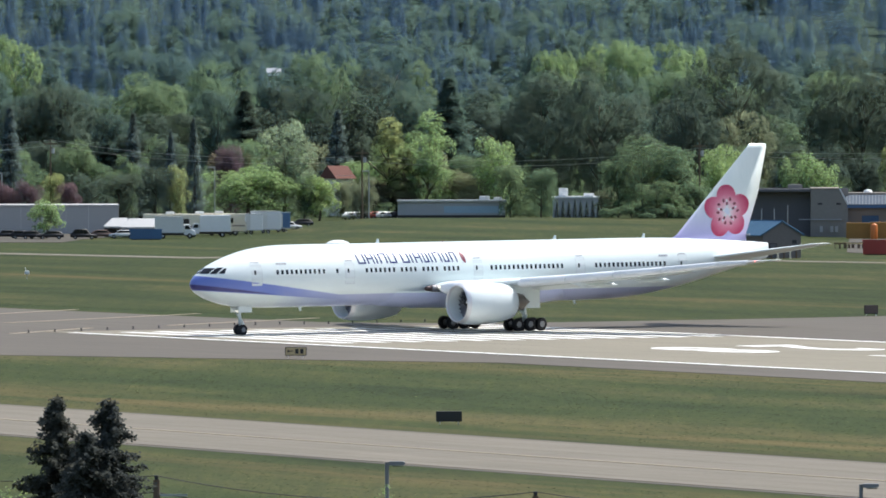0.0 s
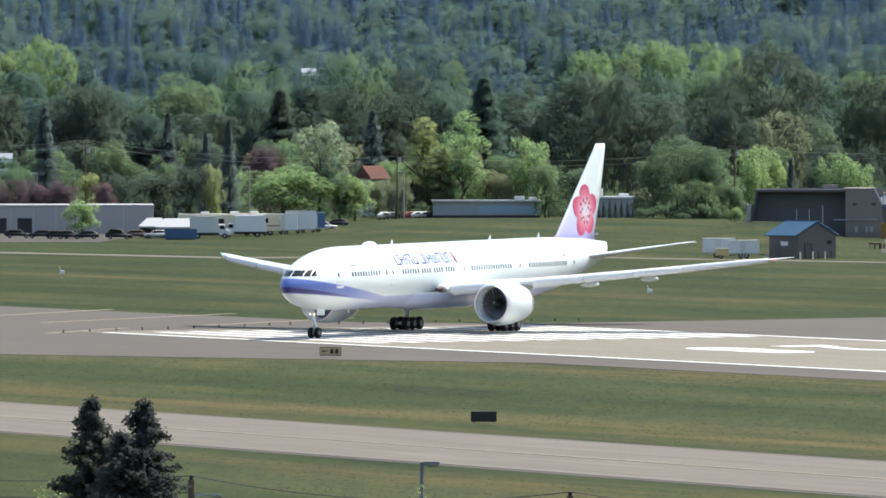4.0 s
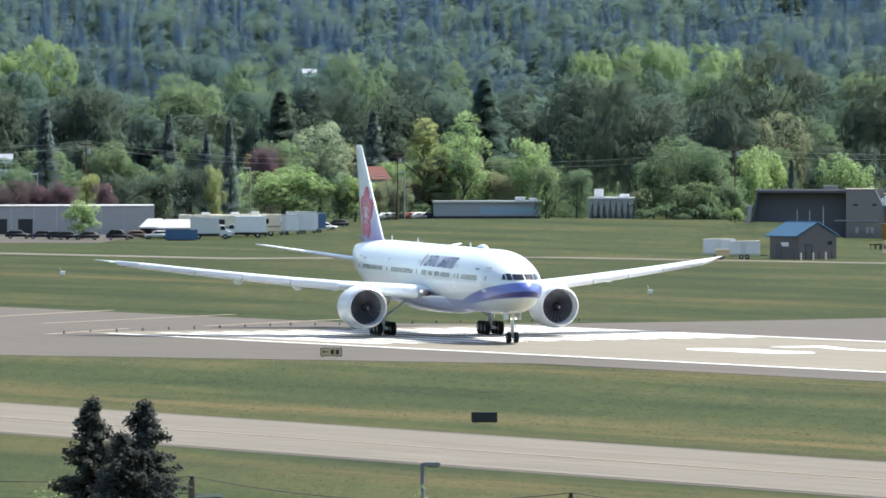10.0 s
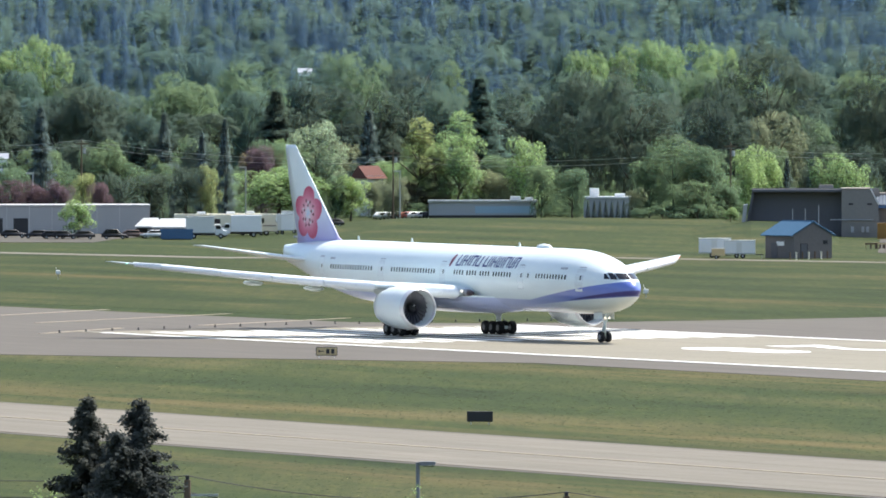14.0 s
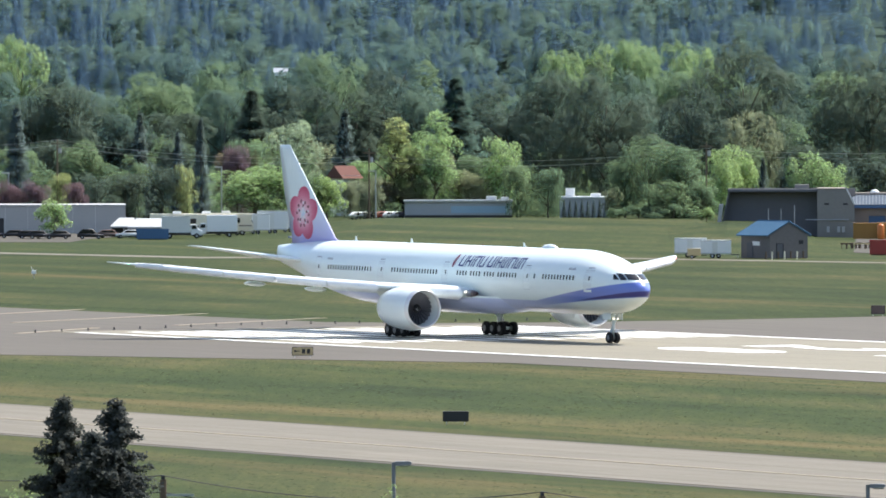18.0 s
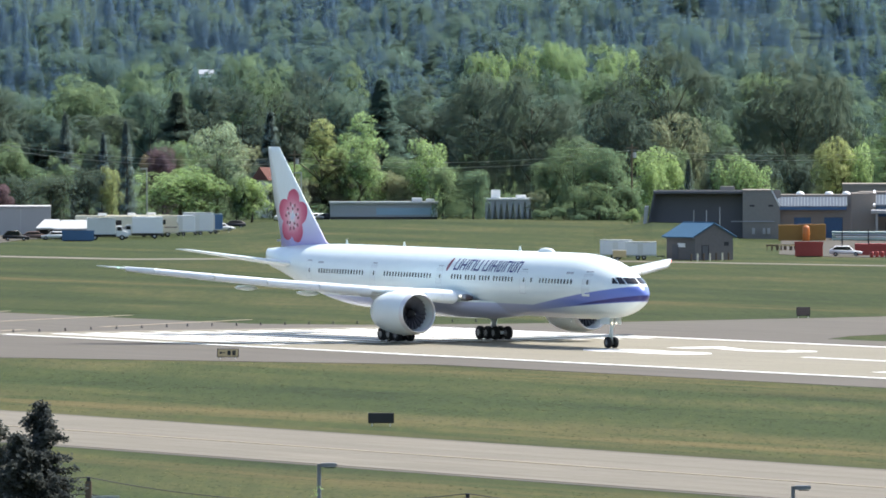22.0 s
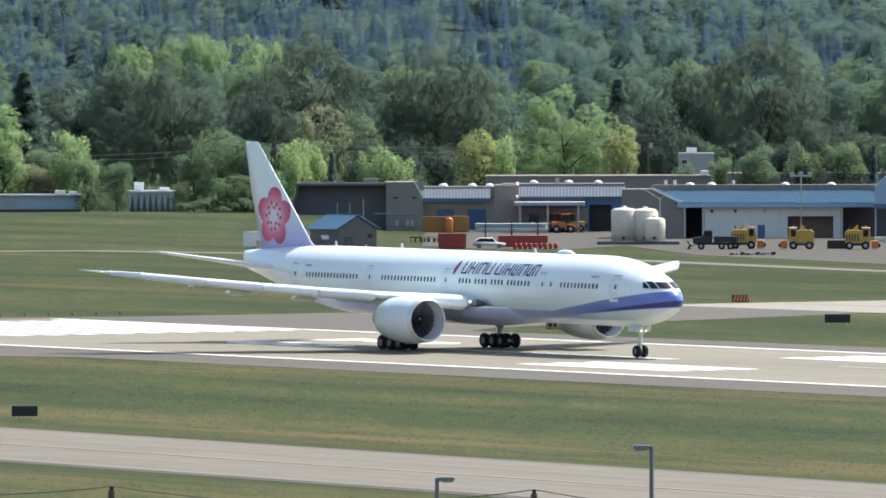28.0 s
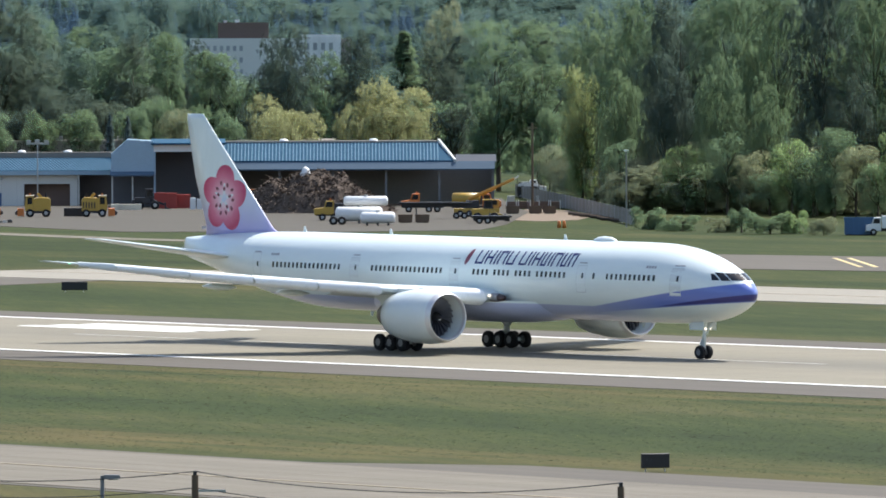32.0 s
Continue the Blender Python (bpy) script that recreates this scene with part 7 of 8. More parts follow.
def marquee(u, d, label, length=6.5):
    """A tent whose long roof slope looks at the terrace, with hipped ends."""
    root = blank("marquee", at(u, d), label, "tent", "white tents")
    L = length / 2
    bm = bmesh.new()
    eave = [bm.verts.new(p) for p in ((-L, -2.3, 1.9), (L, -2.3, 1.9), (L, 2.3, 1.9), (-L, 2.3, 1.9))]
    ridge = [bm.verts.new(p) for p in ((-L + 1.5, 0, 3.35), (L - 0.5, 0, 3.35))]
    for q in ((eave[0], eave[1], ridge[1], ridge[0]), (eave[2], eave[3], ridge[0], ridge[1]), (eave[1], eave[2], ridge[1]), (eave[3], eave[0], ridge[0])):
        bm.faces.new(q)
    bmesh.ops.recalc_face_normals(bm, faces=bm.faces[:])
    bmesh.ops.solidify(bm, geom=bm.faces[:], thickness=0.05)
    part("roof", bm, CANVAS, root, "white canvas roof")
    part("valance", boxes(((-L, -2.34, 1.62), (L, -2.3, 1.9))), DULL_WALL, root, "grey canvas valance")
    # added dark sheet that makes the space under the roof look shaded
    part("back_sheet", box((-L + 0.1, 2.0, 0.05), (L - 0.1, 2.06, 1.85)), DARK_METAL, root, "dark sheet standing in for shade in the tent")
    for x in (-L + 0.1, 0, L - 0.1):
        for y in (-2.2, 2.2):
            part("leg", tube((x, y, 0), (x, y, 1.95), 0.05, 0.05, 6), STEEL, root)


def blower(u, d, label, turn=0.0, mat_=YELLOW):
    """A runway snow blower: engine house, cab, chute and blower head."""
    root = blank("snow_blower", at(u, d, 0, turn), label, "snow blower", "snow blowers")
    bm = prism([(-2.1, 0.95), (0.5, 0.95), (0.5, 2.75), (0.1, 2.95), (-1.7, 2.95), (-2.1, 2.6)], -1.2, 1.2, "Y")
    bmesh.ops.bevel(bm, geom=bm.edges[:], offset=0.06, segments=1, affect="EDGES")
    part("engine_house", bm, mat_, root)
    for k in range(5):
        part("grille_bar", box((-1.9 + 0.42 * k, -1.24, 1.35), (-1.72 + 0.42 * k, -1.2, 2.3)), DARK_METAL, root)
    part("skirt", box((-2.1, -1.15, 0.6), (1.6, 1.15, 0.95)), DARK_METAL, root)
    cab = part("cab", prism([(0.5, 0.95), (1.7, 0.95), (1.8, 1.7), (1.55, 3.2), (0.5, 3.2)], -1.1, 1.1, "Y"), mat_, root)
    for y in (-1.12, 1.104):
        part("cab_glass", box((0.65, y, 1.95), (1.4, y + 0.016, 3.0)), GLASS_DARK, cab)
    part("cab_roof", box((0.4, -1.15, 3.2), (1.7, 1.15, 3.3), 0.03), CREAM, cab)
    part("beacon", tube((1.0, 0, 3.3), (1.0, 0, 3.6), 0.12, 0.1, 8), ORANGE, cab)
    part("chute", prism([(-0.9, 2.9), (-0.4, 2.9), (0.0, 3.5), (-0.3, 3.7), (-0.8, 3.2)], -0.3, 0.3, "Y"), mat_, root)
    part("blower_head", box((1.9, -1.5, 0.2), (2.9, 1.5, 1.35), 0.06), ORANGE, root, "orange blower head")
    part("auger", tube((2.95, -1.4, 0.65), (2.95, 1.4, 0.65), 0.33, 0.33, 8), DARK_METAL, root)
    part("exhaust", tube((-1.4, 0.6, 2.9), (-1.4, 0.6, 3.6), 0.1, 0.1, 8), DARK_METAL, root)
    wheels_on(root, (-1.4, 1.0), 1.05, 0.62, 0.4)


def heavy_truck(u, d, label, cab_mat, load_mat, turn=0.0, length=9.0, load="dump", category="truck"):
    root = blank("heavy_truck", at(u, d, 0, turn), label, category, "yard trucks")
    L = length / 2
    part("chassis", box((-L, -0.5, 0.7), (L - 0.2, 0.5, 1.05)), DARK_METAL, root)
    bm = prism([(L - 2.9, 0.9), (L, 0.9), (L, 1.75), (L - 1.4, 1.95), (L - 1.75, 2.9), (L - 2.9, 2.9)], -1.1, 1.1, "Y")
    bmesh.ops.bevel(bm, geom=bm.edges[:], offset=0.06, segments=1, affect="EDGES")
    cab = part("cab", bm, cab_mat, root)
    part("windscreen", prism([(L - 1.4, 2.0), (L - 1.36, 2.02), (L - 1.7, 2.8), (L - 1.74, 2.8)], -0.95, 0.95, "Y"), GLASS_DARK, cab)
    for s in (-1, 1):
        part("side_window", prism([(L - 1.6, 2.0), (L - 1.85, 2.75), (L - 2.7, 2.75), (L - 2.7, 2.0)], s * 1.1, s * 1.115, "Y"), GLASS_DARK, cab)
    part("grille", box((L, -0.6, 1.0), (L + 0.05, 0.6, 1.6)), STEEL, cab)
    part("beacon", tube((L - 2.4, 0, 2.9), (L - 2.4, 0, 3.15), 0.12, 0.1, 8), ORANGE, cab)
    if load == "dump":
        part("bed", prism([(-L, 1.1), (L - 3.1, 1.1), (L - 3.0, 2.5), (-L - 0.2, 2.5)], -1.2, 1.2, "Y"), load_mat, root)
        part("bed_ribs", boxes(*[((-L + 0.5 + 0.9 * k, -1.3, 1.1), (-L + 0.65 + 0.9 * k, -1.2, 2.5)) for k in range(5)]), load_mat, root)
    elif load == "tank":
        part("tank", lathe([(-L, 0.5), (-L + 0.15, 0.95), (L - 3.4, 0.95), (L - 3.2, 0.5)], "X", 18, (0, 0, 2.1)), load_mat, root, "", True)
    elif load == "plow":
        part("bed", box((-L, -1.2, 1.1), (L - 3.1, 1.2, 2.0), 0.04), load_mat, root)
        part("plow", prism([(L + 0.4, 0.1), (L + 0.9, 0.1), (L + 0.6, 0.7), (L + 0.95, 1.3), (L + 0.75, 1.35), (L + 0.45, 0.7)], -1.7, 1.7, "Y"), load_mat, root, "snow plough blade")
        part("arm", boxes(((L - 0.1, -0.5, 0.5), (L + 0.6, -0.35, 0.7)), ((L - 0.1, 0.35, 0.5), (L + 0.6, 0.5, 0.7))), DARK_METAL, root)
    wheels_on(root, (-L + 1.0, -L + 2.3, L - 1.2), 1.05, 0.52, 0.32)


def loader(u, d, label, turn=0.0, mat_=ORANGE):
    root = blank("loader", at(u, d, 0, turn), label, "tractor", "yard machines")
    part("body", box((-2.2, -0.8, 0.9), (0.2, 0.8, 1.9), 0.08), mat_, root)
    cab = part("cab", prism([(-0.6, 1.9), (0.9, 1.9), (0.7, 3.1), (-0.5, 3.1)], -0.75, 0.75, "Y"), DARK_METAL, root)
    part("cab_roof", box((-0.7, -0.85, 3.1), (0.85, 0.85, 3.25), 0.03), mat_, cab)
    for y in (-0.77, 0.755):
        part("cab_glass", box((-0.3, y, 2.1), (0.6, y + 0.015, 3.0)), GLASS_DARK, cab)
    part("boom", prism([(0.2, 1.3), (0.4, 1.7), (2.6, 0.9), (2.6, 0.6)], -0.55, 0.55, "Y"), mat_, root)
    part("bucket", prism([(2.5, 0.15), (3.5, 0.1), (2.75, 0.35), (2.7, 1.1), (2.5, 1.1)], -1.2, 1.2, "Y"), DARK_METAL, root)
    part("counterweight", box((-2.6, -0.75, 0.8), (-2.2, 0.75, 1.6), 0.06), DARK_METAL, root)
    wheels_on(root, (-1.4, 1.0), 0.95, 0.68, 0.42)


def horizontal_tank(u, d, z, length, r, material, label, legs=True):
    root = blank("storage_tank", at(u, d, z), label, "tank", "white tanks in the yard")
    L = length / 2
    part("shell", lathe([(-L, r * 0.3), (-L + 0.12, r * 0.75), (-L + 0.4, r), (L - 0.4, r), (L - 0.12, r * 0.75), (L, r * 0.3)], "X", 20, (0, 0, r + (0.35 if legs else 0))), material, root, "", True)
    part("manhole", tube((0, 0, 2 * r + (0.3 if legs else -0.05)), (0, 0, 2 * r + (0.55 if legs else 0.2)), 0.28, 0.28, 10), STEEL, root)
    part("saddle", boxes(*[((x - 0.15, -r * 0.8, 0), (x + 0.15, r * 0.8, r * 0.6)) for x in (-L * 0.6, 0, L * 0.6)]), DARK_METAL, root)
    return root


def tank_farm():
    m0 = at(1882, 1306)
    thing("tank_plinth", boxes(((-6.4, -3.6, 0), (6.4, 3.4, 0.55)), bevel=0.05), DARK_WALL, "low dark concrete plinth under the tanks", "plinth", m=m0)
    for x, y, r, h, lab in ((-2.2, 1.2, 2.0, 5.2, "tall cream liquid tank with a domed top"), (1.1, 1.3, 2.0, 5.1, "tall cream liquid tank with a domed top"), (2.6, -1.6, 1.6, 3.7, "shorter cream liquid tank with a domed top")):
        root = blank("liquid_tank", m0 @ pose(x, y, 0.55), lab, "tank", "cream tanks on a plinth")
        part("shell", lathe([(0, r), (h * 0.9, r), (h * 0.97, r * 0.75), (h, r * 0.2)], "Z", 28), CREAM, root, "", True)
        for k in (0.2, 0.45, 0.7, 0.9):
            part("hoop", tube((0, 0, h * k), (0, 0, h * k + 0.07), r + 0.025, r + 0.025, 28), PALE_WALL, root)
        part("lid", lathe([(h - 0.05, 0.4), (h + 0.2, 0.4), (h + 0.26, 0.05)], "Z", 12), PALE_WALL, root, "", True)
        part("ladder", boxes(((r * 0.3, -r - 0.16, 0.2), (r * 0.3 + 0.05, -r - 0.08, h * 0.9)), ((r * 0.3 + 0.4, -r - 0.16, 0.2), (r * 0.3 + 0.45, -r - 0.08, h * 0.9)), *[((r * 0.3, -r - 0.14, 0.4 + 0.4 * k), (r * 0.3 + 0.45, -r - 0.1, 0.44 + 0.4 * k)) for k in range(int(h * 0.9 / 0.4) - 1)]), STEEL, root)
        part("valve", box((-0.3, -r - 0.3, 0.3), (0.1, -r, 0.7), 0.03), DARK_METAL, root)
    mast = blank("lamp_mast", m0 @ pose(3.4, 4.6, 0), "thin mast with two slanted arms", "mast")
    part("pole", tube((0, 0, 0), (0, 0, 7.2), 0.1, 0.07, 8), STEEL, mast)
    part("arm", tube((0, 0, 7.0), (-2.8, 0, 8.8), 0.06, 0.04, 6), STEEL, mast)
    part("arm", tube((0, 0, 7.0), (1.6, 0, 8.4), 0.06, 0.04, 6), STEEL, mast)


def debris_heap():
    """A heap of branches and earth: a lumpy mound with many sticks on it."""
    r = np.random.default_rng(11)
    root = blank("brush_heap", at(2662, 1290), "large brown heap of branches and earth", "debris heap")
    bm = bmesh.new()
    nx, ny, W, D, H = 52, 24, 12.6, 7.5, 7.0
    def hgt(x, y):
        q = math.hypot(x / W, y / D)
        base = max(0.0, 1 - q ** 2.3) * (1.0 if x < 1 else 1.0 - 0.035 * (x - 1))
        return H * max(0, base) * (0.82 + 0.3 * noise.noise((x * 0.35, y * 0.35, 4.0))) + 0.45 * noise.noise((x * 1.3, y * 1.3, 1.0)) * (base > 0.02)
    g = [[bm.verts.new((-W + 2 * W * i / nx, -D + 2 * D * j / ny, max(-0.1, hgt(-W + 2 * W * i / nx, -D + 2 * D * j / ny)))) for j in range(ny + 1)] for i in range(nx + 1)]
    for i in range(nx):
        for j in range(ny):
            bm.faces.new((g[i][j], g[i + 1][j], g[i + 1][j + 1], g[i][j + 1]))
    part("mound", bm, DEBRIS, root)
    part("tarpaulin", lathe([(0, 0.95), (0.5, 0.9), (1.0, 0.6), (1.3, 0.55), (1.7, 0.05)], "Z", 9, (-1.6, -1.2, hgt(-1.6, -1.2) - 0.35)), WHITE_METAL, root, "crumpled white sheet", True)
    for name, mat_, count, ln in (("brushwood", DEBRIS, 1500, 0.9), ("leaf_litter", DEBRIS, 2600, 0.5)):
        pts, nrm = [], []
        for _ in range(count):
            a, q = r.uniform(0, 6.28), math.sqrt(r.uniform(0, 0.95))
            x, y = W * q * math.cos(a), D * q * math.sin(a)
            pts.append((x, y, hgt(x, y) + r.uniform(0, 0.3)))
        if name == "brushwood":
            bm = bmesh.new()
            for p in pts:
                v = Vector(r.normal(0, 1, 3)) * 0.6
                v.z = abs(v.z) * 0.7
                add_tube(bm, p, Vector(p) + v * ln * r.uniform(0.5, 1.4), 0.05, 0.02, 3, False)
            tagged(part("brushwood", bm, mat_, root), "tangled brown branches", kind="stuff")
        else:
            pts = np.array(pts)
            part("leaf_litter", quads_mesh("leaf_litter", cards(pts, np.tile((0, 0, 1.0), (count, 1)), 0.28, r), mat_), mat_, root)


# the truck park beyond the grass
marquee(209, 1452, "white pitched tent beside parked trucks", 4.6), marquee(250, 1444, "white pitched tent beside parked trucks", 6.6)
dumpster(260, 1424, BLUE, "blue open skip on the asphalt", 5.6, 1.8)
box_truck(312, 1436, "white box truck with short bonnet", PALE_WALL)
motorhome(308, 1462, "cream motorhome parked behind trucks"), motorhome(360, 1464, "cream motorhome parked behind trucks"), motorhome(395, 1470, "cream motorhome parked behind trucks", 0, 7.0)
box_truck(372, 1450, "white box truck parked in a row", WHITE_METAL, WHITE_METAL, 7.4, 180)
for _u, _d, _l, _h in ((414, 1470, 4.4, 3.7), (442, 1482, 5.0, 3.6), (472, 1492, 5.4, 4.0)):
    trailer(_u, _d, "white box trailer parked in a row", _l, _h)
trailer(499, 1500, "dark blue box trailer parked in a row", 3.4, 3.6, BLUE)
for _u, _d, _m, _lab, _t in ((-28, 1445, DARK_METAL, "dark car on the truck park", 0), (12, 1440, DARK_METAL, "dark grey car on the truck park", 180), (62, 1432, DARK_METAL, "dark car on the truck park", 0), (92, 1430, BLACK, "black car on the truck park", 180),
                             (150, 1430, BLACK, "black car with tall body", 0), (186, 1440, BRICK_BROWN, "dull brown car beside a tent", 0), (218, 1438, WHITE_METAL, "white car beside a tent", 180), (515, 1520, WHITE_METAL, "white car beside trailers", 0), (535, 1545, DARK_METAL, "dark car beside trailers", 180),
                             (44, 1434, DARK_METAL, "dark grey car on the truck park", 0)):
    car(_u, _d, _m, _lab, _t, 1.75 if "tall" in _lab else 1.45)
for _k in range(7):
    car(628 + 14 * _k, 1640, (WHITE_METAL, STEEL, DARK_METAL, RED)[_k % 4], ("white", "silver", "dark", "red")[_k % 4] + " car parked below trees", 30)
# beside the hut
trailer(1212, 1252, "white box trailer beside the hut", 4.8, 2.9, group="trailers by the hut"), trailer(1256, 1246, "white box trailer with twin wheels", 4.6, 2.7, group="trailers by the hut")
_g = blank("generator", at(1218, 1240), "small tan generator on wheels", "generator")
part("housing", box((-1.0, -0.6, 0.5), (1.0, 0.6, 1.5), 0.05), SIGN_YELLOW, _g), part("hood", box((-1.05, -0.65, 1.5), (1.05, 0.65, 1.6)), CREAM, _g), part("drawbar", box((1.0, -0.05, 0.5), (1.9, 0.05, 0.6)), DARK_METAL, _g)
wheels_on(_g, (-0.3,), 0.65, 0.3, 0.2)


def container(u, d, material, label, length=6.0, high=2.6, turn=0.0, group="containers in the yard"):
    root = blank("container", at(u, d, 0, turn), label, "container", group)
    L = length / 2
    part("box", box((-L, -1.2, 0.1), (L, 1.2, high), 0.03), material, root)
    part("corrugation", boxes(*[((-L + 0.2 + 0.3 * k, -1.25, 0.25), (-L + 0.35 + 0.3 * k, -1.2, high - 0.15)) for k in range(int((length - 0.4) / 0.3))]), material, root)
    for z0, z1 in ((0.0, 0.2), (high - 0.14, high)):
        part("rail", box((-L, -1.27, z0), (L, -1.2, z1)), material, root)


container(1521, 1425, TAN_PAINT, "dull amber steel storage container", 4.2, 2.7), container(1562, 1424, TAN_PAINT, "dull amber ribbed steel storage container", 4.0, 2.8)
dumpster(1553, 1271, RED, "faded red hopper on the grass edge", 4.4, 2.3)
thing("upright_drum", lathe([(0, 0.55), (0.1, 0.6), (2.3, 0.6), (2.5, 0.5), (2.7, 0.15)], "Z", 16), ORANGE, "bright orange upright drum before the containers", "drum", m=at(1548, 1418), smooth=True)
car(1618, 1276, WHITE_METAL, "white pickup beside red trailers", 0, 1.6, 5.0)
container(1678, 1284, RED, "long dark red flatbed stack", 7.6, 1.8)
_p = blank("pipe_stack", at(1658, 1345), "stack of pale grey-green pipes on a rack", "pipes")
for _k in range(20):
    _z = 1.5 + 0.36 * (_k // 5)
    part("pipe", tube((-5.8 + 0.3 * (_k % 3), -0.9 + 0.38 * (_k % 5), _z), (5.4 + 0.35 * (_k % 2), -0.9 + 0.38 * (_k % 5), _z), 0.18, 0.18, 8), (PIPE, STEEL, PALE_WALL)[_k % 3], _p)
for _x in (-4.2, 0, 4.2):
    part("rack", boxes(((_x - 0.12, -1.2, 0), (_x + 0.12, 1.2, 1.31)), ((_x - 0.08, -1.25, 1.31), (_x + 0.08, -1.12, 3.0)), ((_x - 0.08, 1.12, 1.31), (_x + 0.08, 1.25, 3.0))), DARK_METAL, _p)
for _k in range(9):
    thing("barrel", lathe([(0, 0.28), (0.3, 0.3), (0.6, 0.29), (0.9, 0.28)], "Z", 12), RED, "red plastic barrel on the asphalt", "barrel", "red barrels", m=at(1664 + 9 * _k, 1266 + (_k % 3)), smooth=True)
for _k in range(7):
    _b = blank("barricade", at(1488 + 8 * _k, 1326 + (_k * 7) % 5, 0, 20 * (_k % 3)), "weathered wooden sawhorse barrier", "barrier", "sawhorses")
    part("rail", boxes(((-1, -0.04, 0.7), (1, 0.04, 0.95))), SIGN_YELLOW if _k % 2 else WOOD, _b)
    for _x in (-0.8, 0.8):
        part("leg", boxes(((_x - 0.05, -0.3, 0), (_x + 0.05, 0.3, 0.7))), WOOD, _b)
loader(1738, 1425, "orange loader under the canopy"), loader(1765, 1424, "dull orange loader under the canopy", 180, YELLOW), loader(1752, 1418, "brown loader by the canopy", 0, ORANGE)
tank_farm()
heavy_truck(2018, 1262, "black plough truck on the yard", DARK_METAL, BLACK, 180, 6.6, "plow")
blower(2070, 1266, "yellow snow blower on the yard"), blower(2168, 1262, "yellow snow blower with an orange head", 180), blower(2272, 1260, "yellow snow blower beside a dark trailer", 0)
container(2236, 1266, DARK_METAL, "low dark flatbed trailer", 3.4, 1.3)
_p = blank("pallet_stack", at(2085, 1216), "low dark stack of pallets on grass", "pallets")
for _k in range(9):
    part("pallet", boxes(((-3.4 + 0.75 * _k, -0.6, 0.0), (-2.75 + 0.75 * _k, 0.6, 0.3 + 0.1 * (_k % 3)))), (DARK_METAL, STEEL)[_k % 3 == 1], _p)
for _k in range(4):
    thing("concrete_block", box((-0.8, -0.4, 0), (0.8, 0.4, 0.95), 0.05), CREAM, "cream concrete block on the yard", "concrete block", "concrete blocks", m=at(2308 + 12 * _k, 1320))
loader(2366, 1325, "dark yard tractor by the hangar door", 0, DARK_METAL)
container(2396, 1332, RED, "brown-red ribbed steel container on asphalt", 3.6, 2.5), container(2422, 1334, RED, "brown-red ribbed steel container on asphalt", 3.2, 2.2)
for _k, _u in enumerate((2444, 2456, 2472)):
    thing("cabinet", box((-0.45, -0.45, 0), (0.45, 0.45, 1.9 - 0.2 * _k), 0.05), WHITE_METAL, "small white cabinet on the yard", "cabinet", "white cabinets", m=at(_u, 1322))
for _k in range(3):
    loader(2500 + 22 * _k, 1326 - 3 * _k, "orange tractor parked before the open shed", 180 * (_k % 2), (ORANGE, YELLOW, ORANGE)[_k])
debris_heap()
heavy_truck(2690, 1225, "yellow dump truck by the brush heap", YELLOW, DARK_METAL, 180, 5.2)
horizontal_tank(2738, 1200, 0, 6.8, 1.05, WHITE_METAL, "large white horizontal tank on saddles"), horizontal_tank(2750, 1203, 2.12, 6.4, 0.72, WHITE_METAL, "white tank lying above another"), horizontal_tank(2771, 1184, 0, 5.0, 0.82, WHITE_METAL, "short white tank with dark bands")
_t = blank("road_wheel_set", at(2700, 1192), "black wheels under the white tank", "wheels")
wheels_on(_t, (-0.6, 0.6), 0.9, 0.6, 0.4)
part("axle", tube((-0.6, -0.9, 0.6), (-0.6, 0.9, 0.6), 0.1, 0.1, 8), DARK_METAL, _t), part("beam", box((-0.9, -0.5, 0.6), (0.9, 0.5, 0.85)), DARK_METAL, _t)


def flatbed(u, d, label, length=11.0, turn=0.0, deck=1.4):
    root = blank("flatbed_trailer", at(u, d, 0, turn), label, "trailer", "flatbed trailers")
    L = length / 2
    part("deck", box((-L, -1.25, deck - 0.3), (L, 1.25, deck), 0.03), BLACK, root)
    part("beam", boxes(((-L + 0.3, -0.5, deck - 0.7), (L - 0.3, -0.3, deck - 0.3)), ((-L + 0.3, 0.3, deck - 0.7), (L - 0.3, 0.5, deck - 0.3))), DARK_METAL, root)
    part("leg", boxes(((L - 2.6, -0.9, 0), (L - 2.4, -0.7, deck - 0.3)), ((L - 2.6, 0.7, 0), (L - 2.4, 0.9, deck - 0.3))), DARK_METAL, root)
    wheels_on(root, (-L + 1.2, -L + 2.4), 1.0, 0.5, 0.34)


flatbed(2874, 1235, "long black flatbed trailer", 10.8, 180, 2.5), flatbed(2972, 1196, "black low trailer on the asphalt", 5.8, 0, 1.2)
heavy_truck(2850, 1290, "orange truck with a bare chassis behind the flatbed", ORANGE, YELLOW, 180, 6.6, "bare"), heavy_truck(2946, 1288, "yellow tank truck behind the flatbed", ORANGE, YELLOW, 0, 7.6, "tank")


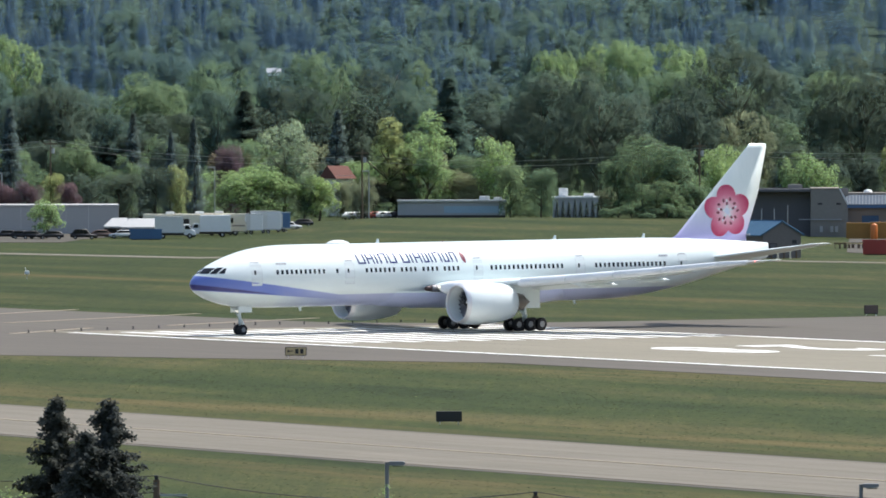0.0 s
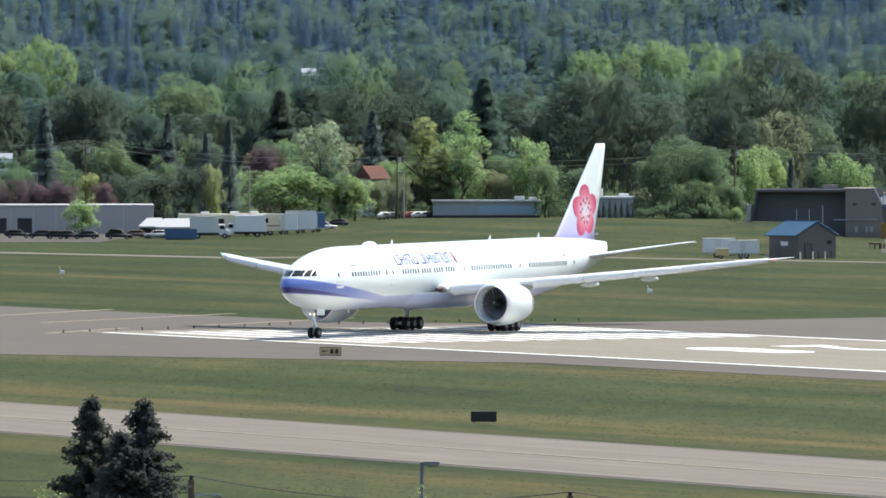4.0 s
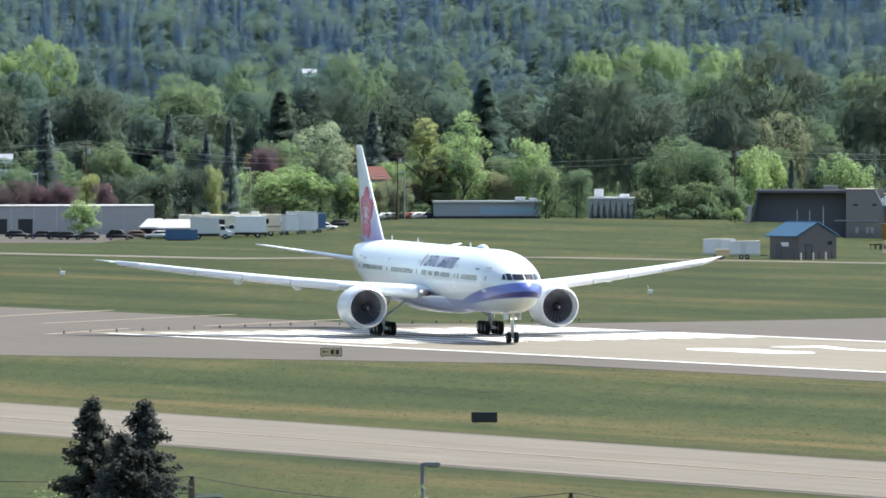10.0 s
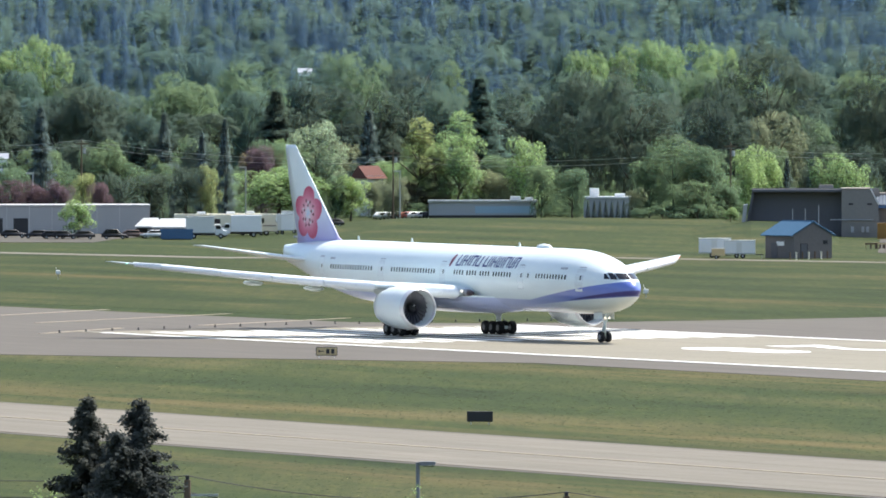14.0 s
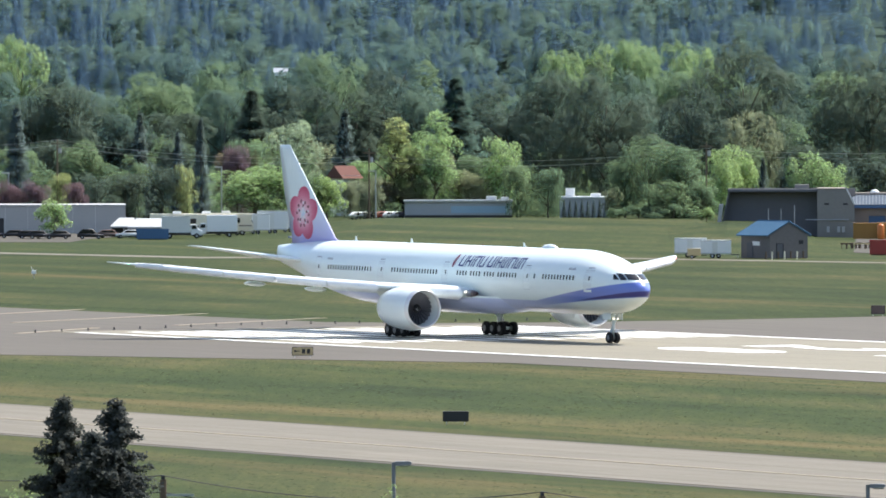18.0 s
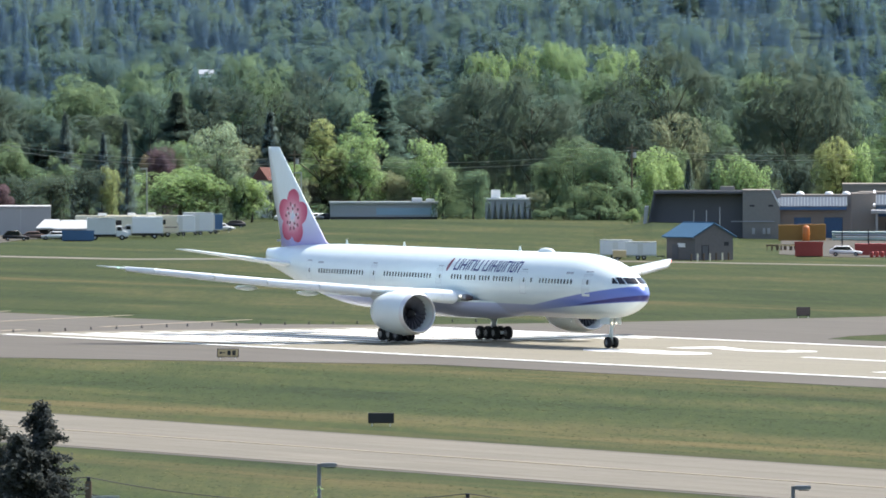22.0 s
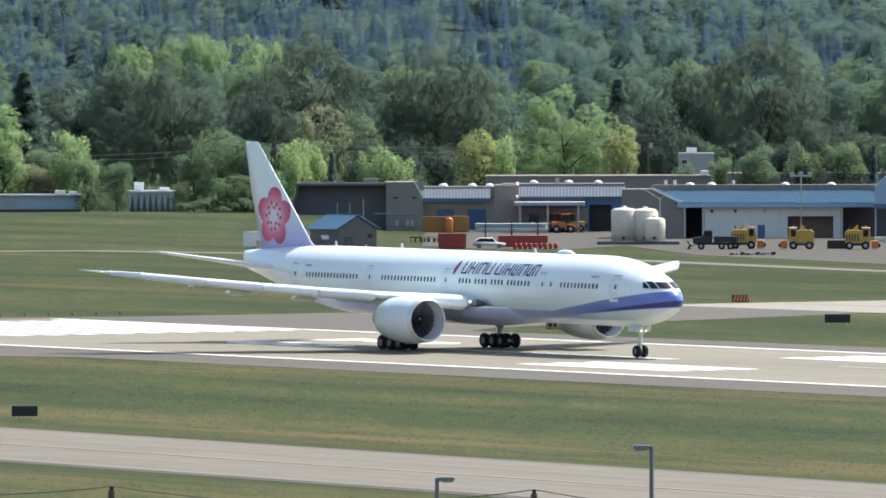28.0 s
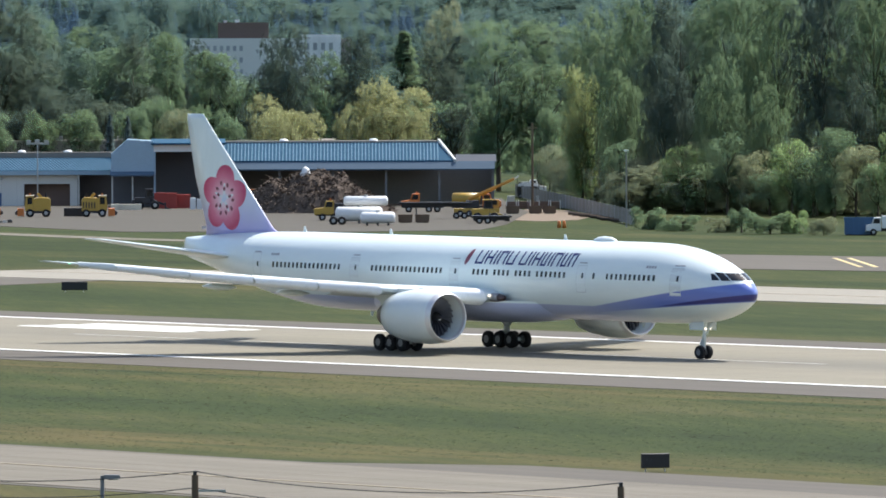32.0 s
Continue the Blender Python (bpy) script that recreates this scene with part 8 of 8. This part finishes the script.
def crane_truck(u, d):
    root = blank("crane_truck", at(u, d), "orange crane truck with raised boom", "crane")
    part("chassis", box((-3.4, -1.1, 0.7), (3.4, 1.1, 1.3), 0.05), YELLOW, root)
    part("turret", box((-1.6, -0.9, 1.3), (0.4, 0.9, 2.5), 0.08), DARK_METAL, root)
    boom = part("boom", tube((-1.2, 0, 2.6), (3.0, 0, 4.5), 0.36, 0.32, 6), BOOM, root, "raised amber boom")
    part("boom_section", tube((2.8, 0, 4.41), (5.6, 0, 5.68), 0.25, 0.22, 6), BOOM, boom)
    part("boom_tip", tube((5.4, 0, 5.5), (6.3, 0, 6.1), 0.12, 0.1, 6), WHITE_METAL, boom)
    part("hoist_rope", tube((6.1, 0, 6.0), (6.1, 0, 3.2), 0.03, 0.03, 5), BLACK, boom)
    part("cab", box((1.8, -1.0, 1.3), (3.4, 1.0, 2.6), 0.08), BOOM, root)
    part("cab_glass", boxes(((2.2, -1.02, 1.8), (3.1, -1.004, 2.5))), GLASS_DARK, root)
    wheels_on(root, (-2.4, -1.1, 2.2), 1.0, 0.52, 0.34)


crane_truck(2946, 1250)
loader(2965, 1212, "yellow excavator beside the trailer", 0, YELLOW)
heavy_truck(3046, 1440, "white truck with dark bed behind the fence", WHITE_METAL, DARK_METAL, 0, 4.6)
for _u in (2820, 2850, 3010, 3050, 3075):
    dumpster(_u, 1205 if _u < 2900 else 1275, WOOD, "brown open crate on the yard edge", 2.2, 1.2)
for _k in range(2):
    thing("traffic_drum", lathe([(0, 0.3), (0.9, 0.2), (1.0, 0.1)], "Z", 10), ORANGE, "orange traffic drum on the grass", "traffic drum", "traffic drums", m=at(3092 + 9 * _k, 1165), smooth=True)
dumpster(3622, 1110, BLUE, "dark blue open skip on the grass", 4.0, 2.4)
box_truck(3668, 1109, "white truck beside the blue skip", WHITE_METAL, WHITE_METAL, 5.0, 180, 2.6)


def slat_fence():
    root = blank("fence", pose(0, 0, 0), "long grey slatted chain fence by the trees", "fence")
    a, b = spot(3015, 1440), spot(3225, 1180)
    n = 36
    pm = mesh_of("post", tube((0, 0, -0.1), (0, 0, 2.3), 0.06, 0.06, 6), STEEL)
    L = (b - a).length / n
    sm = mesh_of("panel", boxes(*[((0.04 + 0.17 * k, -0.02, 0.1), (0.17 + 0.17 * k, 0.02, 2.15)) for k in range(int(L / 0.17))]), GREY_WALL)
    head = math.degrees(math.atan2(b.y - a.y, b.x - a.x))
    for i in range(n):
        p = a.lerp(b, i / n)
        part("post", pm, STEEL, root, m=pose(p.x, p.y, 0))
        part("panel", sm, GREY_WALL, root, m=pose(p.x, p.y, 0, 0, 0, head))


slat_fence()


def yard_end():
    """Crates, logs and a parked pickup where the yard meets the fence."""
    for k in range(5):
        root = blank("crate", at(3008 + 19 * k, 1312 + 2 * (k % 2), 0, 12 * (k % 3)), "brown slatted wooden crate with pale corner posts", "crate", "crates by the fence")
        part("body", box((-0.78, -0.6, 0.12), (0.78, 0.6, 1.25), 0.03), BRICK_BROWN, root)
        for x in (-0.82, 0.7):
            part("corner_post", boxes(((x, -0.68, 0), (x + 0.14, -0.56, 1.5))), PALE_WALL, root)
        for z in (0.4, 0.75, 1.1):
            part("slat", boxes(((-0.78, -0.64, z), (0.78, -0.6, z + 0.14))), WOOD, root)
    for k in range(7):
        h = 1.2 + 0.5 * ((k * 3) % 4) / 3
        part("log", tube((-h, 0, 0.26), (h, 0.1, 0.26), 0.26, 0.22, 8), BARK, blank("log_pile", at(3118 + 13 * k, 1262 - 9 * k, 0, -55 + 9 * (k % 3)), "dark felled log lying along the fence", "log", "logs along the fence"))
    root = blank("pickup_truck", at(3036, 1425), "dark pickup with a white roof and canopy", "truck")
    part("body", box((-1.75, -1.0, 0.55), (1.75, 1.0, 2.0), 0.15), BLACK, root)
    part("windscreen", boxes(((-1.4, -1.03, 1.35), (1.4, -1.0, 1.9))), GLASS_DARK, root)
    part("canopy", prism([(-1.7, 2.0), (1.75, 2.0), (1.45, 2.5), (-1.3, 2.5)], -0.95, 0.95, "Y"), WHITE_METAL, root, "white canopy")
    part("roof_rack", boxes(((-1.0, -0.8, 2.55), (1.1, 0.8, 2.75))), WHITE_METAL, root)
    wheels_on(root, (-1.2, 1.2), 0.95, 0.4, 0.3)
    for x, z, w in ((2.6, 0.0, 1.5), (-3.2, 0.0, 1.2)):
        part("box", box((-w / 2, -0.6, 0), (w / 2, 0.6, 1.1), 0.04), PALE_WALL, blank("white_bin", at(3036 + 9 * x, 1380), "small white bin on the yard", "bin", "white bins by the fence"))


yard_end()

# ---- posts, wires and field signs ----
def street_lamp(u, d, top, side, label):
    root = blank("street_lamp", at(u, d), label, "street lamp", "lamps along the near road")
    z = rise(top, d)
    part("pole", tube((0, 0, 0), (0, 0, z), 0.10, 0.07, 10), LAMP_GREY, root)
    part("arm", box((min(0, side * 0.35), -0.05, z - 0.1), (max(0, side * 0.35), 0.05, z)), LAMP_GREY, root)
    part("head", prism([(side * 0.08, z - 0.12), (side * 0.62, z - 0.10), (side * 0.64, z), (side * 0.58, z + 0.03), (side * 0.06, z + 0.03)], -0.16, 0.16, "Y"), LAMP_GREY, root)
    part("lens", box((min(side * 0.2, side * 0.58), -0.12, z - 0.15), (max(side * 0.2, side * 0.58), 0.12, z - 0.122)), GLASS_DARK, root)


street_lamp(686, 300, 818, 1, "dark metal street lamp with a short arm")
street_lamp(1525, 300, 858, 1, "dark metal street lamp with a short arm")
street_lamp(1905, 290, 802, -1, "tall dark metal street lamp with a pale head")
street_lamp(2282, 300, 912, 1, "dark metal street lamp with a short arm")


def sweep(bm, pts, r):
    """One thin round line through all the points."""
    rings = []
    for i, p in enumerate(pts):
        way = (pts[min(i + 1, len(pts) - 1)] - pts[max(i - 1, 0)]).normalized()
        side = way.cross(Vector((0, 0, 1))).normalized()
        up = side.cross(way)
        rings.append([bm.verts.new(p + side * a * r + up * b * r) for a, b in ((1, 0), (0, 1), (-1, 0), (0, -1))])
    for a, b in zip(rings, rings[1:]):
        for i in range(4):
            bm.faces.new((a[i], a[(i + 1) % 4], b[(i + 1) % 4], b[i]))


def power_line():
    d = 300
    tops = [(-640, 800), (278, 848), (949, 878), (1697, 886), (2446, 912), (3200, 935)]
    roots = []
    for u, v in tops:
        root = blank("utility_pole", at(u, d), "dark wooden utility pole carrying thin wires", "utility pole", "poles along the near road")
        z = rise(v, d)
        part("pole", tube((0, 0, 0), (0, 0, z), 0.16, 0.12, 10), WOOD, root)
        part("insulator", boxes(((-0.07, -0.06, z), (0.07, 0.06, z + 0.16)), bevel=0.02), DARK_METAL, root)
        part("bracket", boxes(((0.1, -0.03, z - 0.6), (1.1, 0.03, z - 0.52))), STEEL, root)
        roots.append((spot(u, d), z))
    for k, off in enumerate((0.14, -0.45)):
        for (a, za), (b, zb) in zip(roots, roots[1:]):
            bm = bmesh.new()
            n = 14
            pts = [a.lerp(b, i / n) + Vector((0, 0, za + off + (zb - za) * i / n - 0.55 * 4 * (i / n) * (1 - i / n))) for i in range(n + 1)]
            sweep(bm, pts, 0.018)
            thing("wire", bm, BLACK, "thin dark sagging overhead wire", "wire", "near overhead wires")


power_line()


def far_power_line():
    d = 1590
    pts = [(-330, 238), (92, 246), (643, 275), (1240, 262), (1900, 250)]
    ends = []
    for u, v in pts:
        root = blank("utility_pole", at(u, d), "tall grey wooden pole among the trees", "utility pole", "poles by the tree belt")
        z = rise(v, d)
        part("pole", tube((0, 0, 0), (0, 0, z), 0.17, 0.12, 8), WOOD, root)
        part("crossarm", box((-1.2, -0.1, z - 0.9), (1.2, 0.1, z - 0.65)), WOOD, root)
        part("transformer", tube((0.5, -0.3, z - 2.6), (0.5, -0.3, z - 1.6), 0.3, 0.3, 10), STEEL, root)
        ends.append((spot(u, d - 2), z))
    for off in (-0.1, -1.1):
        for (a, za), (b, zb) in zip(ends, ends[1:]):
            bm = bmesh.new()
            n = 10
            q = [a.lerp(b, i / n) + Vector((0, 0, za + off + (zb - za) * i / n - 1.6 * 4 * (i / n) * (1 - i / n))) for i in range(n + 1)]
            sweep(bm, q, 0.018)
            thing("wire", bm, LAMP_GREY, "thin grey overhead wire before the trees", "wire", "far overhead wires")
    for u, v in ((6, 305), (655, 318), (382, 295)):
        root = blank("street_lamp", at(u, 1570), "grey street lamp below the trees", "street lamp", "lamps by the tree belt")
        z = rise(v, 1570)
        part("pole", tube((0, 0, 0), (0, 0, z), 0.13, 0.08, 8), STEEL, root)
        part("head", box((-1.3, -0.15, z - 0.15), (0.1, 0.15, z + 0.05), 0.03), STEEL, root)
    root = blank("street_lamp", at(3211, 1170), "slender grey lamp post by the fence", "street lamp")
    z = rise(340, 1170)
    part("pole", tube((0, 0, 0), (0, 0, z), 0.10, 0.07, 8), LAMP_GREY, root)
    part("head", box((-0.35, -0.15, z - 0.1), (0.35, 0.15, z + 0.1), 0.03), WHITE_METAL, root)
    root = blank("utility_pole", at(3045, 1290), "bare wooden pole by the tall trees", "utility pole", "poles by the tree belt")
    part("pole", tube((0, 0, 0), (0, 0, rise(290, 1290)), 0.2, 0.14, 8), WOOD, root)
    part("crossarm", box((-0.8, -0.08, rise(300, 1290)), (0.8, 0.08, rise(298, 1290))), WOOD, root)


far_power_line()


def field_sign(x, y, w, h, face, label, bars=(), stripes=False, turn=0.0, ink=BLACK, legs=0.22):
    head = math.degrees(math.atan2(y, x)) - 90 + turn
    root = blank("field_sign", pose(x, y, 0.0, 0, 0, head), label, "airfield sign", "airfield signs")
    case = part("case", box((-w / 2, -0.12, legs), (w / 2, 0.12, legs + h), 0.03), BLACK, root)
    part("face", box((-w / 2 + 0.06, -0.135, legs + 0.06), (w / 2 - 0.06, -0.121, legs + h - 0.06)), face, case)
    for a, b, c, e in bars:
        part("bar", box((a, -0.15, legs + b), (c, -0.136, legs + e)), ink, case)
    if stripes:
        for k in range(5):
            part("stripe", prism([(-w / 2 + 0.15 + 0.36 * k, legs + 0.08), (-w / 2 + 0.33 + 0.36 * k, legs + 0.08), (-w / 2 + 0.5 + 0.36 * k, legs + h - 0.08), (-w / 2 + 0.32 + 0.36 * k, legs + h - 0.08)], -0.15, -0.136, "Y"), ORANGE, case)
    for s in (-1, 1):
        part("leg", tube((s * w * 0.35, 0, -0.05), (s * w * 0.35, 0, legs + 0.05), 0.04, 0.04, 6), STEEL, root)


field_sign(-519, 299, 1.86, 0.75, BLACK, "black airfield sign box seen from behind")
field_sign(-663, 366, 1.95, 0.78, SIGN_YELLOW, "yellow taxiway sign with dark marks", ((-0.75, 0.36, -0.25, 0.44), (-0.75, 0.3, -0.6, 0.5), (-0.05, 0.18, 0.25, 0.6), (0.4, 0.18, 0.7, 0.6)))
field_sign(-761, 491, 1.5, 0.95, BRICK_BROWN, "dark brown airfield sign box")
field_sign(-687, 490, 2.6, 0.85, BLACK, "black airfield sign beside the far taxiway")
field_sign(-763, 531, 1.9, 0.8, BLACK, "black sign with orange diagonal stripes", (), True)
field_sign(-684, 454, 1.9, 0.85, SIGN_ORANGE, "orange-yellow airfield sign with dark marks", ((-0.7, 0.2, -0.35, 0.62), (-0.2, 0.2, 0.1, 0.62), (0.3, 0.36, 0.7, 0.46)))
field_sign(-362, 298, 1.65, 0.82, BLACK, "black airfield sign with a faint ring", ((-0.6, 0.3, -0.5, 0.5), (-0.35, 0.3, -0.25, 0.5)), False, 20, DARK_METAL)
field_sign(-637, 502, 1.4, 0.7, SIGN_YELLOW, "yellow airfield sign with dark marks", ((-0.5, 0.2, -0.2, 0.55), (0.0, 0.2, 0.3, 0.55)))
field_sign(-705, 634, 0.7, 0.9, BLACK, "small dark sign by yellow markings")


def edge_lights():
    shape = lathe([(0, 0.14), (0.05, 0.14), (0.08, 0.06), (0.16, 0.06), (0.19, 0.09), (0.26, 0.08), (0.29, 0.03)], "Z", 10)
    me = mesh_of("lamp_body", shape, DARK_METAL, True)
    for k in range(22):
        y = 383.2 + 3.9 * k if k < 8 else 414.4 + 2.9 * (k - 8)
        tagged(part("threshold_light", me, DARK_METAL, None, m=pose(-749.6 - 15.0 * min(1.0, max(0.0, (y - 383.2) / 33)), y, 0.03)), "small dark threshold light on the asphalt", "runway light", "threshold lights")


edge_lights()


def wind_marker(u, d, label):
    root = blank("wind_marker", at(u, d), label, "wind marker", "white field markers")
    part("post", tube((0, 0, 0), (0, 0, 0.9), 0.05, 0.05, 6), STEEL, root)
    part("lamp", box((-0.3, -0.2, 0.6), (0.3, 0.2, 1.1), 0.05), WHITE_METAL, root)
    part("rod", tube((-0.1, 0, 1.1), (-0.35, 0, 1.6), 0.03, 0.02, 5), WHITE_METAL, root)


wind_marker(50, 1105, "small white field light unit on the grass"), wind_marker(1090, 990, "small white field light unit on the grass")


def spruce(u, d, top, spread, seed):
    """A ragged spruce: whorls of drooping boughs, each with its needles."""
    r = np.random.default_rng(seed)
    h = rise(top, d)
    p = spot(u, d)
    root = blank("spruce", pose(p.x, p.y, -0.1, 0, 0, 40 * seed), "dark ragged spruce with drooping boughs", "conifer", "spruces by the terrace")
    bm = add_tube(bmesh.new(), (0, 0, 0), (0, 0, h * 0.6), 0.26, 0.12, 8)
    add_tube(bm, (0, 0, h * 0.6), (0, 0, h), 0.12, 0.015, 8)
    part("trunk", bm, BARK, root)
    pts, nrm, boughs = [], [], bmesh.new()
    z = h - 0.25
    while z > 1.2:
        low = z < h - 5.5
        for k in range(5 if low else 8):
            a = r.uniform(0, 6.28)
            L = spread * (h - z) ** 0.78 * r.uniform(0.45, 1.25)
            droop = r.uniform(-0.15, 0.35)
            tip = Vector((math.cos(a) * L, math.sin(a) * L, z + (0.18 if z > h - 1.2 else 0.0) * L - droop * L))
            add_tube(boughs, (0, 0, z), tip, 0.022 + 0.008 * L, 0.006, 4, False)
            n = int((36 if low else 120) * L + 14)
            f = r.uniform(0.12, 1.05, n)
            q = np.outer(1 - f, (0, 0, z)) + np.outer(f, tuple(tip))
            q += r.normal(0, 0.075, (n, 3)) * (1.25 - 0.5 * f)[:, None]
            pts.append(q), nrm.append(np.tile((math.cos(a) * 0.5, math.sin(a) * 0.5, 0.7), (n, 1)))
        z -= 0.34 if low else 0.17
    part("bough", boughs, BARK, root)
    part("crown", quads_mesh("crown", cards(np.concatenate(pts), np.concatenate(nrm), 0.062, r), LEAF["spruce"]), LEAF["spruce"], root)


def near_spruces():
    spruce(103, 250, 690, 0.52, 3), spruce(197, 248, 696, 0.56, 4), spruce(152, 247, 752, 0.60, 5)
    for u, d, top, wide in ((30, 255, 838, 130), (688, 262, 852, 105)):
        r = np.random.default_rng(int(u))
        p, h = spot(u, d), rise(top, d)
        root = blank("bush_tree", pose(p.x, p.y, -0.1), "young tree with fine yellow-green leaves", "tree", "young trees by the terrace")
        part("trunk", tube((0, 0, 0), (0, 0, h * 0.7), 0.12, 0.04, 8), BARK, root)
        pts, nrm = crown_points("broad", r, 3600)
        k = wide * d / TICK / WIDE["broad"]
        pts = pts * np.array([k, k, h])
        pts[:, 2] += np.abs(r.normal(0, 0.09, len(pts))) - 0.1
        part("crown", quads_mesh("crown", cards(pts, nrm, 0.07, r), LEAF["bright"], shading(nrm, r)), LEAF["bright"], root)


near_spruces()


# ---- what moves ----
def motions():
    walk(airliner, [(t, pose(x, y, 0.075, 0, 0, h)) for t, x, y, h in TAXI])
    # the wheels roll with the way that the airliner makes
    way, run = [(0.0, 0.0)], 0.0
    for (t0, x0, y0, h0), (t1, x1, y1, h1) in zip(TAXI, TAXI[1:]):
        turn = abs(radians(h1 - h0)) * 12
        step = max(abs(x1 - x0), turn * 0.6 if t1 < 13 else 0.0)
        for k in range(1, 9):
            way.append((t0 + (t1 - t0) * k / 8, run + step * k / 8))
        run += step
    times = []
    t = 0.0
    while t < 31.99:
        times.append(t)
        t += 0.5 if t < 12 else 0.2 if t < 24 else 1 / 15 if t < 28.5 else 1 / 30
    times.append(32.0)
    ts, ds = [a for a, b in way], [b for a, b in way]
    dist = [float(v) for v in np.interp(times, ts, ds)]
    for wheel, place, r in SPIN:
        rows, angle, last = [], 0.0, 0.0
        for t, d in zip(times, dist):
            angle += min(math.degrees((d - last) / r), 80.0)
            last = d
            rows.append((t, Matrix.Translation(place) @ pose(0, 0, 0, 0, angle % 360, 0)))
        walk(wheel, rows)
    for fan, place in FANS:
        walk(fan, [(k * 0.1, Matrix.Translation(place) @ pose(0, 0, 0, (75 * k) % 360, 0, 0)) for k in range(321)])


motions()
